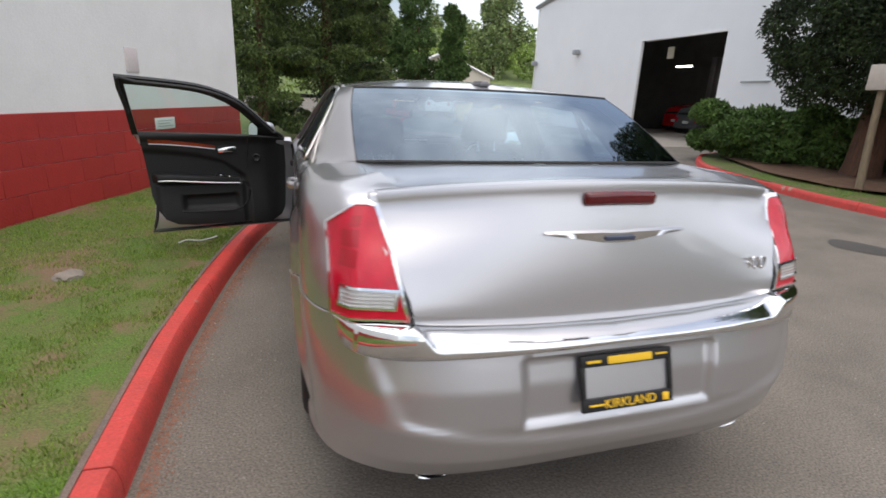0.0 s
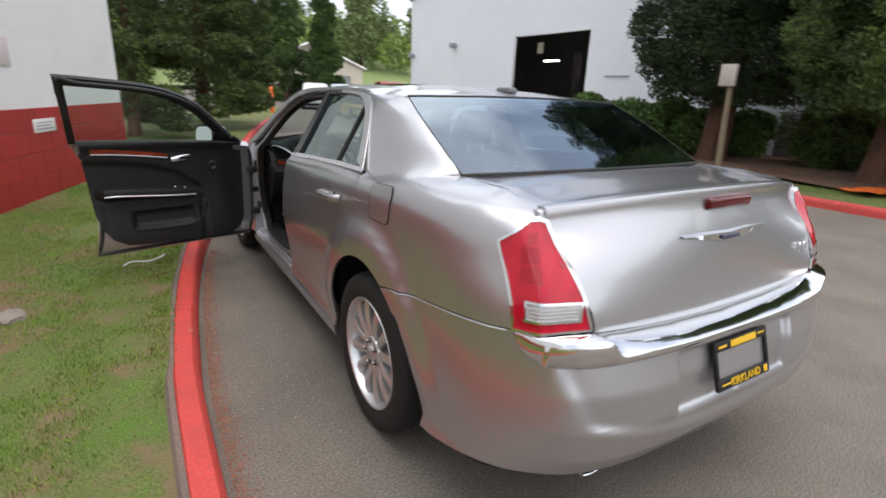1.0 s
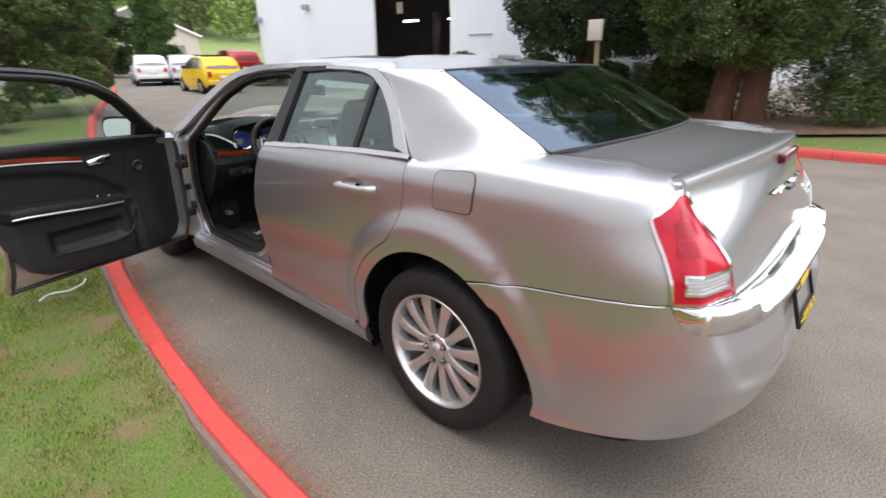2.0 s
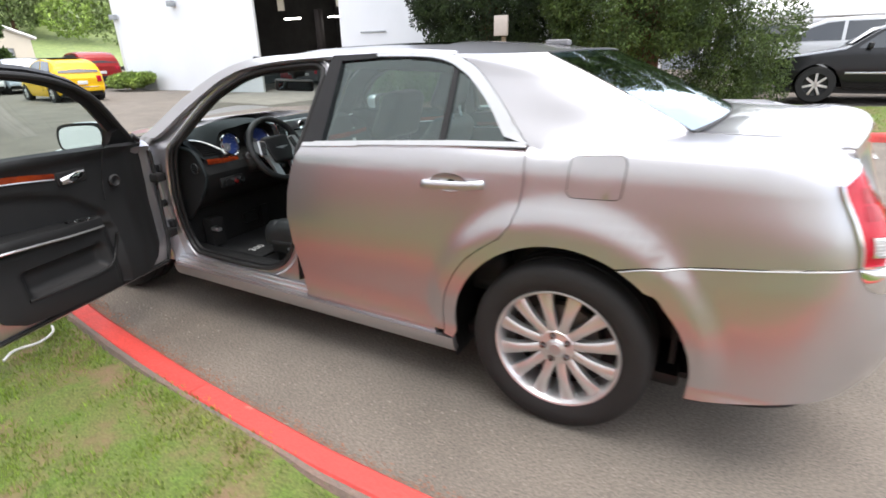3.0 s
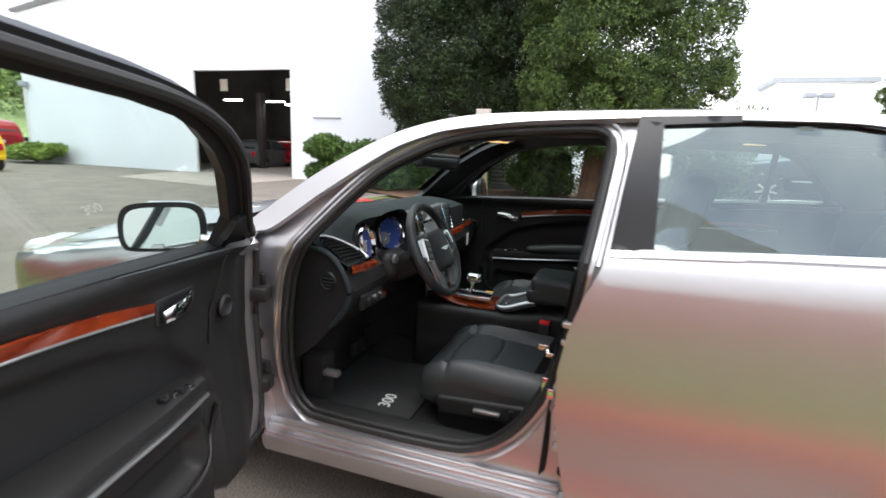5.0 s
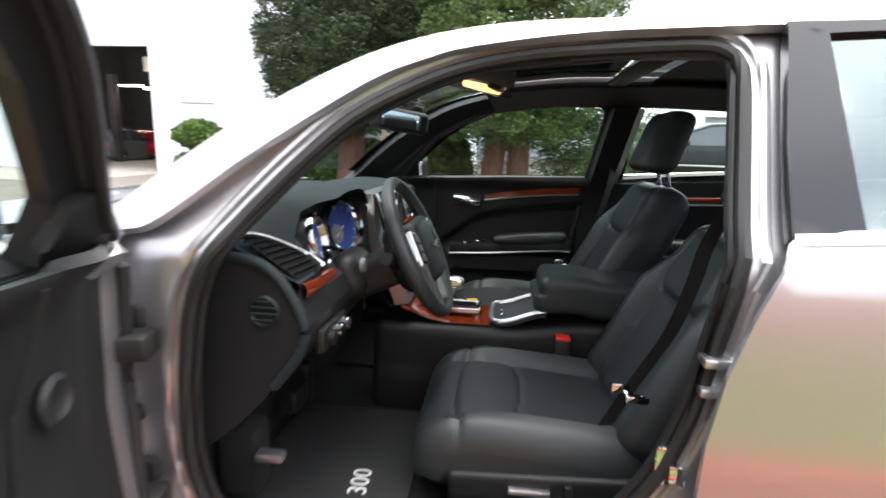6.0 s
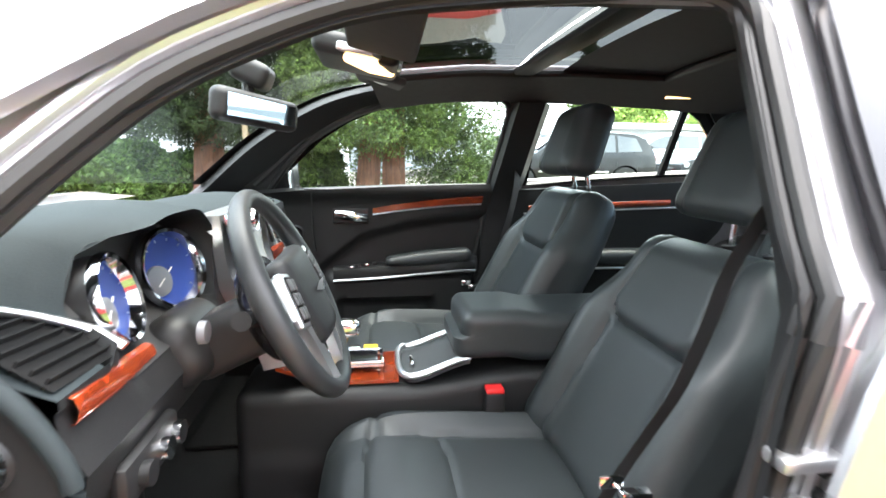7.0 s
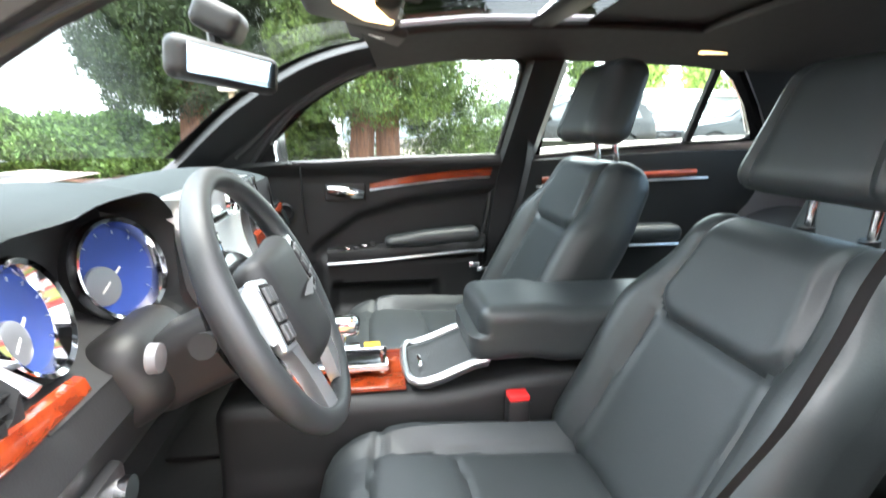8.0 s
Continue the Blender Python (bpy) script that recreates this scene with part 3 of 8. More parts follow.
    # lift posts
    for py in (14.1, 17.3):
        part("lift_post", boxes(((17.5, py, 0.1), (17.8, py + 0.3, 3.6)), bevel=0.02), mat("lift_steel", (0.07, 0.06, 0.06), 0.5, metal=0.5), w)
    # wall lamps
    for yy, zz in ((21.3, 3.76), (25.3, 3.4)):
        lamp = thing("wall_lamp", "small grey floodlight on the white wall", "lamp", "wall lamps")
        bm = boxes(((x(yy) - 0.34, yy - 0.16, zz - 0.12), (x(yy) - 0.10, yy + 0.16, zz + 0.10)), bevel=0.03)
        part("housing", bm, GREYWALL, lamp)
        part("bracket", boxes(((x(yy) - 0.12, yy - 0.05, zz - 0.03), (x(yy) + 0.01, yy + 0.05, zz + 0.05))), SATIN, lamp)


build_workshop()
lawn_sheet("apron", [(12.55, 12.3), (13.6, 12.0), (24, 8.3), (24, 21.7), (13.6, 17.4), (12.4, 17.4), (9.5, 16.5), (9.2, 12.4)], 0.012, CONCRETE, "pale concrete apron at the bay door", 0.0)


# ---- plants ----
def leaf_cloud(name, centres, count, size, material, parent=None, seed=1, flat=0.6, shell=0.55, label=""):
    """Small leaf sprays spread over lumps; centres: (x, y, z, rx, ry, rz)."""
    rg = np.random.default_rng(seed)
    C = np.array(centres, float)
    wts = (C[:, 3] * C[:, 4] + C[:, 4] * C[:, 5] + C[:, 3] * C[:, 5])
    pick = rg.choice(len(C), count, p=wts / wts.sum())
    d = rg.normal(size=(count, 3))
    d /= np.linalg.norm(d, axis=1)[:, None]
    r = shell + (1 - shell) * rg.random(count) ** 0.6
    r *= 1 + 0.16 * np.array([noise.noise((a[0] * 2.2 + i % 7, a[1] * 2.2, a[2] * 2.2)) for i, a in zip(pick, d)])
    P = C[pick, :3] + d * C[pick, 3:6] * r[:, None]
    # two crossed leaf triangles a spray, drooping outwards
    u = d + rg.normal(size=(count, 3)) * 0.7
    u[:, 2] -= 0.25
    u /= np.linalg.norm(u, axis=1)[:, None]
    v = np.cross(u, rg.normal(size=(count, 3)))
    v /= np.linalg.norm(v, axis=1)[:, None]
    w = np.cross(u, v)
    s = size * (0.6 + 0.8 * rg.random(count))[:, None]
    vs = np.stack([P - v * s * flat * 0.5, P + v * s * flat * 0.5, P + u * s, P - w * s * flat * 0.45 + u * s * 0.2, P + w * s * flat * 0.45 + u * s * 0.2, P + u * s * 1.1 + v * s * 0.2], 1).reshape(-1, 3)
    fs = np.arange(len(vs)).reshape(-1, 3)
    me = bpy.data.meshes.new(name)
    me.vertices.add(len(vs))
    me.vertices.foreach_set("co", vs.ravel())
    me.loops.add(fs.size)
    me.loops.foreach_set("vertex_index", fs.ravel().astype(np.int32))
    me.polygons.add(len(fs))
    me.polygons.foreach_set("loop_start", np.arange(0, fs.size, 3, dtype=np.int32))
    me.update(calc_edges=True)
    me.materials.append(material)
    ob = new(name, me)
    if parent is not None:
        ob.parent = parent
    if label:
        ob["label"] = label
    return ob


def lumps(cx, cy, z0, z1, r, n, seed, taper=0.0, lump=0.35, flat=False, squash=0.8):
    """Lumps round a crown from z0 to z1; taper narrows the top."""
    rg = random.Random(seed)
    core = r * (0.80 if flat else 0.7) * (1 - taper * 0.5)
    out = [(cx, cy, (z0 + z1) / 2, core, core, (z1 - z0) * 0.46)]
    if flat:
        # a dense inner mass, so that no sky shows through
        out += [(cx, cy, z0 + (z1 - z0) * f_, core * w_, core * w_, (z1 - z0) * 0.16) for f_ in (0.12, 0.3, 0.5, 0.7, 0.88) for w_ in (0.95, 0.8, 0.65)]
    for i in range(n):
        t = rg.random()
        z = z0 + (z1 - z0) * t
        a = rg.uniform(0, 6.283)
        rr = r * (1 - taper * t) * ((0.96 + 0.08 * math.sin(a * 3)) * min(1.0, 0.66 + t * 2.2) if flat else (0.75 + 0.25 * math.sin(math.pi * min(1, t * 1.4 + 0.15))))
        k = r * lump * rg.uniform(0.7, 1.25) * (1 - 0.5 * taper * t)
        out.append((cx + rr * math.cos(a) * 0.8, cy + rr * math.sin(a) * 0.8, z, k, k, k * squash))
    return out


def trunk(bm, base, top, r0, r1, flare=1.5, n=14):
    b, t = Vector(base), Vector(top)
    rings = 9
    prev = None
    for i in range(rings):
        k = i / (rings - 1)
        c = b.lerp(t, k) + Vector((0.05 * math.sin(k * 4), 0.05 * math.cos(k * 3), 0))
        r = r0 + (r1 - r0) * k
        r *= 1 + (flare - 1) * max(0, 1 - k * 6) ** 2
        ring = []
        for j in range(n):
            a = 2 * math.pi * j / n
            rr = r * (1 + 0.13 * math.sin(a * 4 + k * 2) + 0.07 * math.sin(a * 7 + 1))
            ring.append(bm.verts.new(c + Vector((rr * math.cos(a), rr * math.sin(a), 0))))
        if prev:
            for j in range(n):
                bm.faces.new((prev[j], prev[(j + 1) % n], ring[(j + 1) % n], ring[j]))
        prev = ring
    return bm


def tree(name, label, x, y, r, z0, z1, r0, foliage, seed, count, size, n=26, taper=0.2, limbs=8, lump=0.35, base=None, flat=False, stems=(0.0,), squash=0.8, skirt=()):
    g = rise(x, y) + (0.15 if base is None else base)
    t = thing(name, label, "tree")
    for dy in stems:
        bm = bmesh.new()
        trunk(bm, (x, y + dy, g - 0.1), (x + 0.1, y + dy * 0.6, z0 + (z1 - z0) * (0.2 if flat else 0.5)), r0, r0 * (0.8 if flat else 0.4), 1.15)
        part("trunk", bm, BARK, t)
    rg = random.Random(seed)
    L = lumps(x, y, z0, z1, r, n, seed, taper, lump, flat, squash)
    for k in range(limbs):
        c = L[1 + k % (len(L) - 1)]
        s = Vector((x, y, max(g + 0.9, c[2] - 0.5 - rg.random())))
        e = Vector((c[0], c[1], c[2]))
        part("limb", tube(bmesh.new(), [s, s.lerp(e, 0.5) + Vector((0, 0, 0.12)), e], [r0 * 0.24, r0 * 0.14, r0 * 0.05], 7), BARK, t)
    L += list(skirt)
    leaf_cloud("crown", L, count, size, LEAF[foliage], t, seed)
    return t


def shrub(name, label, x, y, rx, ry, h, foliage, seed, count, size, base=0.1):
    t = thing(name, label, "shrub")
    rg = random.Random(seed)
    g = rise(x, y) + base
    bm = bmesh.new()
    for k in range(6):
        a = rg.uniform(0, 6.283)
        tube(bm, [(x, y, g - 0.05), (x + 0.3 * rx * math.cos(a), y + 0.3 * ry * math.sin(a), g + h * 0.35), (x + 0.7 * rx * math.cos(a), y + 0.7 * ry * math.sin(a), g + h * 0.7)], [0.03, 0.022, 0.01], 6)
    part("stems", bm, BARK, t)
    L = [(x, y, g + h * 0.5, rx * 0.8, ry * 0.8, h * 0.45)]
    for k in range(16):
        a, q = rg.uniform(0, 6.283), rg.random()
        L.append((x + rx * 0.75 * math.cos(a), y + ry * 0.75 * math.sin(a), g + h * (0.2 + 0.65 * q), rx * 0.3, ry * 0.3, h * 0.2))
    leaf_cloud("leaves", L, count, size, LEAF[foliage], t, seed, flat=0.8)
    return t


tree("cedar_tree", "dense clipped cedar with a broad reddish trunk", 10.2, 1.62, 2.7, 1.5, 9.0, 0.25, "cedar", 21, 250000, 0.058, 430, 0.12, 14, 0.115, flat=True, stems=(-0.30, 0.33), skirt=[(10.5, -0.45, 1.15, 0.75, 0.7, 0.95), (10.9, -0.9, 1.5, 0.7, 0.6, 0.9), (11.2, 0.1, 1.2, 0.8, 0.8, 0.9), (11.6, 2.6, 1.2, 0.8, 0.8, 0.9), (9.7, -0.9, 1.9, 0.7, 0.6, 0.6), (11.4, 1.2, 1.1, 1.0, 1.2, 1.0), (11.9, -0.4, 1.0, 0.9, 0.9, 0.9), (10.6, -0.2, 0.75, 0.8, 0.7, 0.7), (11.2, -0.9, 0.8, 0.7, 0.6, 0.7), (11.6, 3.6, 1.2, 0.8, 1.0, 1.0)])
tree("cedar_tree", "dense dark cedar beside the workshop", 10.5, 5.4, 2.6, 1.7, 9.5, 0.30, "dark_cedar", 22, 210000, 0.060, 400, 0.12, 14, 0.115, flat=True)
shrub("rhododendron", "broad green rhododendron bush on the mulch bed", 10.6, 8.2, 1.5, 1.6, 1.4, "shrub", 31, 26000, 0.085)
shrub("rhododendron", "leafy green bush beside the cedar trunk", 11.6, 6.2, 1.5, 1.3, 1.25, "shrub", 32, 20000, 0.085)
shrub("rhododendron", "round dark bush under the cedar", 12.0, 3.4, 0.9, 0.9, 1.5, "cedar", 33, 7000, 0.1)
shrub("bed_shrub", "low yellowish shrub at the workshop corner", 12.0, 24.2, 0.8, 1.4, 0.75, "bright", 34, 5000, 0.1)
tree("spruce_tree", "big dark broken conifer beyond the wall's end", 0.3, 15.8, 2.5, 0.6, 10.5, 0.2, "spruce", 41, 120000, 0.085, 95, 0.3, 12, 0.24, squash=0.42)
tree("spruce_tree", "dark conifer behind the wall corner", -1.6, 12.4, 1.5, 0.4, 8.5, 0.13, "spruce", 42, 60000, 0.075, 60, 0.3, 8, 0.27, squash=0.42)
for k, (cx, cy, r, h) in enumerate(((9.0, 39.0, 2.1, 12.5), (11.3, 36.8, 1.35, 7.6), (5.6, 40.0, 2.2, 12))):
    tree("cypress_tree", "tall narrow clipped green cypress", cx, cy, r, 0.5, h, 0.15, "cypress", 50 + k, 20000, 0.2, 40, 0.6, 4, 0.42, 0.1)


# ---- the wooded hill behind ----
def build_hill():
    rows = []
    for i in range(9):
        k = i / 8
        rows.append([(x, 62 + 55 * k + 0.05 * abs(x) - 0.1 * x, 1 + 12 * math.sin(k * 1.45) * (0.75 + 0.35 * noise.noise((x * 0.03, k, 9)))) for x in np.linspace(-50, 110, 40)])
    v, q = loft(rows)
    tagged(mesh_ob("hill", v, q, LEAF["far"]), "green wooded hillside behind the lot", "hill", kind="structure")
    rg = random.Random(8)
    L, D = [], []
    for k in range(230):
        x, kk = rg.uniform(-45, 105), rg.random() ** 1.1
        y = 60 + 50 * kk + 0.05 * abs(x) - 0.1 * x
        z = 1 + 11 * math.sin(kk * 1.45) * 0.85
        r = rg.uniform(1.6, 3.4)
        (L if rg.random() < 0.72 else D).append((x, y, z + r * 0.8, r, r, r * rg.uniform(0.8, 1.7)))
    t = thing("hillside_woods", "mixed bright and dark green woods on the hill", "trees", kind="stuff")
    leaf_cloud("canopy", L, 60000, 0.42, LEAF["bright"], t, 61, 0.9, 0.75)
    leaf_cloud("dark_canopy", D, 22000, 0.42, LEAF["far"], t, 62, 0.9, 0.75)
    for k, (x, y, h, r) in enumerate(((31, 78, 17, 3.6), (36, 84, 20, 3.8), (24, 90, 16, 3.4), (43, 80, 15, 3.2), (66, 88, 17, 3.6), (16, 86, 14, 3.0), (-8, 60, 15, 4), (-20, 55, 16, 4))):
        tree("hill_tree", "tall dark tree standing above the woods", x, y, r, 6, h, 0.35, "far", 70 + k, 3500, 0.5, 16, 0.4, 3, 0.4, 0)


build_hill()


# ---- the silver sedan: rear axle at the origin, front towards +y, driver's side at -x ----
car = thing("sedan", "silver four-door sedan, driver's door wide open, parked by the kerb", "car")
HUB_Z = 0.357
WHEELBASE = 3.05
_zk = np.array([0.15, 0.20, 0.235, 0.285, 0.31, 0.34, 0.45, 0.60, 0.75, 0.88, 0.97, 1.052, 1.085, 1.10, 1.13, 1.55])
_wk = np.array([0.84, 0.875, 0.898, 0.905, 0.902, 0.890, 0.897, 0.910, 0.918, 0.914, 0.909, 0.901, 0.873, 0.862, 0.842, 0.602])
_zf = np.arange(0.10, 1.60, 0.004)
_wf = np.interp(_zf, _zk, _wk)
_ker = np.exp(-0.5 * (np.arange(-9, 10) / 1.8) ** 2)
_wf[9:-9] = np.convolve(_wf, _ker / _ker.sum(), "valid")


def belt(y):
    return float(np.interp(y, [-1, -0.4, 0.165, 1.27, 2.5, 4], [1.15, 1.155, 1.147, 1.09, 1.045, 0.99]))


def half_width(y, z):
    b = belt(y) - 1.10
    zz = z - b * float(smooth((z - 0.78) / 0.3) if b < 0 else smooth((z - 1.0) / 0.15))
    w = float(np.interp(zz, _zf, _wf))
    if z < 1.0:
        # haunches swell round the wheels
        for yc in (0.0, WHEELBASE):
            r = math.hypot(y - yc, z - HUB_Z)
            w += 0.029 * float(smooth((0.625 - r) / 0.10)) * float(smooth((z - 0.27) / 0.28))
    if 0.55 < y < 2.4:
        w -= 0.010 * float(smooth((0.75 - z) / 0.3)) * float(smooth((z - 0.33) / 0.1))
    return w


# plan curve round a bumper corner: a fourth-power oval, by arc length
_th = np.linspace(0, math.pi / 2, 400)
_ox, _oy = 0.9 * np.cos(_th) ** 0.5, 0.75 * np.sin(_th) ** 0.5
_os = np.concatenate([[0], np.cumsum(np.hypot(np.diff(_ox), np.diff(_oy)))])
TAIL_S = float(_os[-1])
Y_TAIL, Y_NOSE = -0.30, 3.30
SHOULDER = 1.10


def oval(d, e=0.5):
    t = float(np.interp(d, _os, _th))
    return max(0.0, math.cos(t)) ** e, max(0.0, math.sin(t)) ** e


def tail_y(z):
    return float(np.interp(z, [0.2, 0.45, 0.85, 1.0, 1.17, 1.3], [-1.0, -1.01, -1.005, -0.985, -0.945, -0.92]))


def bumper_y(z):
    return float(np.interp(z, [0.24, 0.30, 0.36, 0.44, 0.55, 0.66, 0.76, 0.80, 0.84], [-0.86, -0.97, -1.045, -1.095, -1.122, -1.112, -1.083, -1.072, -1.05]))


def nose_y(z):
    return float(np.interp(z, [0.2, 0.35, 0.6, 0.8, 0.95, 1.05], [3.80, 3.92, 3.95, 3.93, 3.86, 3.70]))


def skin(s, v, tail=tail_y, e=None):
    """A point of the left body side: s runs along the side and round the ends, v up the side and over the shoulder."""
    k, z = 1.0, v
    if s < 0.6 or s > 2.5:
        back = float(smooth((-0.55 - s) / 0.35))
        top = SHOULDER + 0.05 * back if s < 0.6 else float(np.interp(s, [2.5, 2.9, 3.4, 3.9], [0.985, 0.945, 0.870, 0.815]))
        full = float(smooth((0.1 - s) / 0.3))
        ex = 0.8 - 0.25 * full if s < 0.6 else 0.8
        rise_, span = (0.104 + 0.012 * full - 0.05 * back - 0.026 * float(smooth((-0.68 - s) / 0.2)), 0.25 - 0.12 * back) if s < 0.6 else (0.055, 0.25)
        if v > top:
            ph = min(1.0, (v - top) / span) * math.pi / 2
            k, z = math.cos(ph) ** ex, top + rise_ * math.sin(ph) ** ex
            zw = top + 0.35 * (z - top)
        else:
            zw = v
    else:
        zw = v
    if s < Y_TAIL:
        # squarer in plan low down, drawn forward towards the lid's upper corners
        ez = e if e is not None else 0.42 + 0.08 * float(smooth((z - 0.88) / 0.2))
        c, q = oval(Y_TAIL - s, ez)
        w = half_width(Y_TAIL - 0.75 * q, zw)
        x = w * c * k
        fwd = 0.066 * float(smooth((z - 0.92) / 0.2)) * float(smooth((0.80 - x) / 0.12)) * float(smooth((-0.62 - s) / 0.2))
        return (-x, Y_TAIL + (tail(z) - Y_TAIL) * q + fwd, z)
    if s > Y_NOSE:
        c, q = oval(s - Y_NOSE)
        return (-half_width(Y_NOSE, zw) * c * k, Y_NOSE + (nose_y(z) - Y_NOSE) * q, z)
    return (-half_width(s, zw) * k, s, z)


def bumper_skin(s, v):
    # flush with the wing on the flank, standing out as a ledge behind
    b = float(smooth((-0.82 - s) / 0.22))
    return skin(s, v, lambda z: tail_y(z) * (1 - b) + bumper_y(z) * b, 0.42 + 0.08 * b)


def s_at(x, v=0.95, fn=skin):
    """How far round the tail the surface fn lies at half width x and height v."""
    a, b = Y_TAIL, Y_TAIL - TAIL_S
    for _ in range(40):
        m = (a + b) / 2
        if -fn(m, v)[0] > x:
            a = m
        else:
            b = m
    return b


def over_at(s, x):
    """How far over the shoulder (v) the side reaches half width x."""
    a, b = 1.10, 1.30
    for _ in range(30):
        m = (a + b) / 2
        if -skin(s, m)[0] > x:
            a = m
        else:
            b = m
    return b


def arc(yc, r, a0, a1, n=14):
    return [(yc + r * math.cos(radians(a0 + (a1 - a0) * i / n)), HUB_Z + r * math.sin(radians(a0 + (a1 - a0) * i / n))) for i in range(n + 1)]


def panel(name, poly, fn=skin, material=PAINT, parent=None, gap=0.0025, label="", step=0.035, holes=(), thick=0.012, right=False, edge=0.025):
    # s grows towards the nose and v upwards: seen from the left that turns clockwise
    v, q = sheet(shrink(poly, gap), fn, step, holes, edge, thick, right, flip=True)
    return mesh_ob(name, v, q, material, car if parent is None else parent, label)


# where the tail lamp's corners lie along the tail
S_BO, S_BI, S_TI, S_AP, S_TO = s_at(0.836, 0.848), s_at(0.631, 0.852), s_at(0.682, 1.145), s_at(0.748, 1.145), s_at(0.834, 1.09)

# door outlines, closed
REAR_DOOR = [(1.262, 1.088), (1.32, 0.96), (1.352, 0.86), (1.372, 0.74), (1.37, 0.60), (1.346, 0.43), (1.318, 0.315), (0.508, 0.315), (0.507, 0.36)] + arc(0, 0.507, 8, 42, 6)[0:] + [(0.31, 0.752), (0.235, 0.805), (0.195, 0.86), (0.170, 0.93), (0.158, 1.02), (0.165, 1.146), (0.45, 1.134), (0.85, 1.112)]
FRONT_DOOR = [(2.435, 1.046), (2.462, 0.94), (2.468, 0.80), (2.455, 0.60), (2.435, 0.42), (2.40, 0.315), (1.318, 0.315), (1.346, 0.43), (1.37, 0.60), (1.372, 0.74), (1.352, 0.86), (1.32, 0.96), (1.262, 1.088), (1.7, 1.075), (2.1, 1.06)]
QUARTER = [(0.165, 1.150), (0.158, 1.02), (0.170, 0.93), (0.195, 0.86), (0.235, 0.805), (0.31, 0.752)] + arc(0, 0.507, 42, 8, 6) + [(0.507, 0.36), (0.506, 0.30), (0.462, 0.29)] + arc(0, 0.447, -5, 116, 26) + [(-0.30, 0.783), (-0.47, 0.811), (-0.70, 0.838), (S_BO - 0.012, 0.848), (s_at(0.820, 0.93), 0.93), (s_at(0.819, 1.0), 1.0), (s_at(0.818, 1.06), 1.06), (s_at(0.806, 1.10), 1.10), (S_AP, 1.135), (S_TI, 1.138), (S_TI - 0.05, 1.142), (S_TI - 0.05, 1.19), (S_TI + 0.09, over_at(S_TI + 0.09, 0.63)), (-0.80, over_at(-0.80, 0.64)), (-0.6, over_at(-0.6, 0.66)), (-0.36, 1.237), (-0.1, 1.212), (0.06, 1.18)]
C_SIDE = [(0.165, 1.150), (0.303, 1.290), (0.426, 1.400), (0.50, 1.441), (0.561, 1.463)]
FENDER = [(2.44, 1.05), (2.467, 0.94), (2.473, 0.80), (2.46, 0.60), (2.44, 0.42), (2.41, 0.31), (2.60, 0.29)] + arc(WHEELBASE, 0.447, 188, -8, 30) + [(3.60, 0.30), (3.75, 0.62), (3.78, 0.80), (3.70, 0.94), (3.5, 1.06), (3.0, 1.11), (2.62, 1.12)]
SILL = [(2.42, 0.285), (2.42, 0.215), (0.455, 0.205), (0.46, 0.285), (1.35, 0.292)]

for right in (False, True):
    panel("quarter_panel", QUARTER, right=right, gap=0.0015)
    panel("fender", FENDER, right=right)
    panel("side_sill", SILL, right=right, thick=0.03)
    # C-pillar between the side windows and the rear window
    A = curve([skin(*p) if i == 0 else (-half_width(p[0], p[1]), p[0], p[1]) for i, p in enumerate(C_SIDE)], 5)
    B = curve([(-0.70, -0.36, 1.205), (-0.692, -0.20, 1.288), (-0.674, 0.0, 1.385), (-0.645, 0.177, 1.462)], 7)
    A = [A[round(i * (len(A) - 1) / 20)] for i in range(21)]
    B = [B[round(i * (len(B) - 1) / 20)] for i in range(21)]
    bot = [np.array(skin(*p)) for p in curve([(0.165, 1.150), (-0.1, 1.187), (-0.36, 1.237)], 6)]
    rows = []
    for i in range(21):
        a, b, r = np.array(A[i]), np.array(B[i]), []
        for j in range(13):
            t, u = j / 12, i / 20
            p = a + (b - a) * t
            p = p + (bot[j] - (bot[0] + (bot[-1] - bot[0]) * t)) * (1 - u) ** 2
            p = p + np.array((-0.055, -0.012, 0.012)) * (4 * t * (1 - t)) * (u ** 0.7) * (1 - u ** 3)
            r.append(tuple(p))
        rows.append(r)
    # a fillet runs from the shoulder of the wing into the pillar
    low = [np.array(skin(a, b - 0.045 * float(smooth(min(j, 12 - j) / 4.0)))) for j, (a, b) in enumerate(curve([(0.165, 1.150), (-0.1, 1.187), (-0.36, 1.237)], 6))]
    fil = []
    for k in range(7):
        f = k / 7
        fil.append([tuple((1 - f) ** 2 * (low[j] + np.array((0.0015, 0, -0.0015))) + 2 * f * (1 - f) * (np.array(rows[0][j]) + np.array((-0.002, 0, 0.004))) + f * f * np.array(rows[4][j])) for j in range(13)])
    rows = fil + rows[4:]
    m = loft(rows)
    mesh_ob("c_pillar", *(m if right is False else mirrored(*m)), PAINT, car)

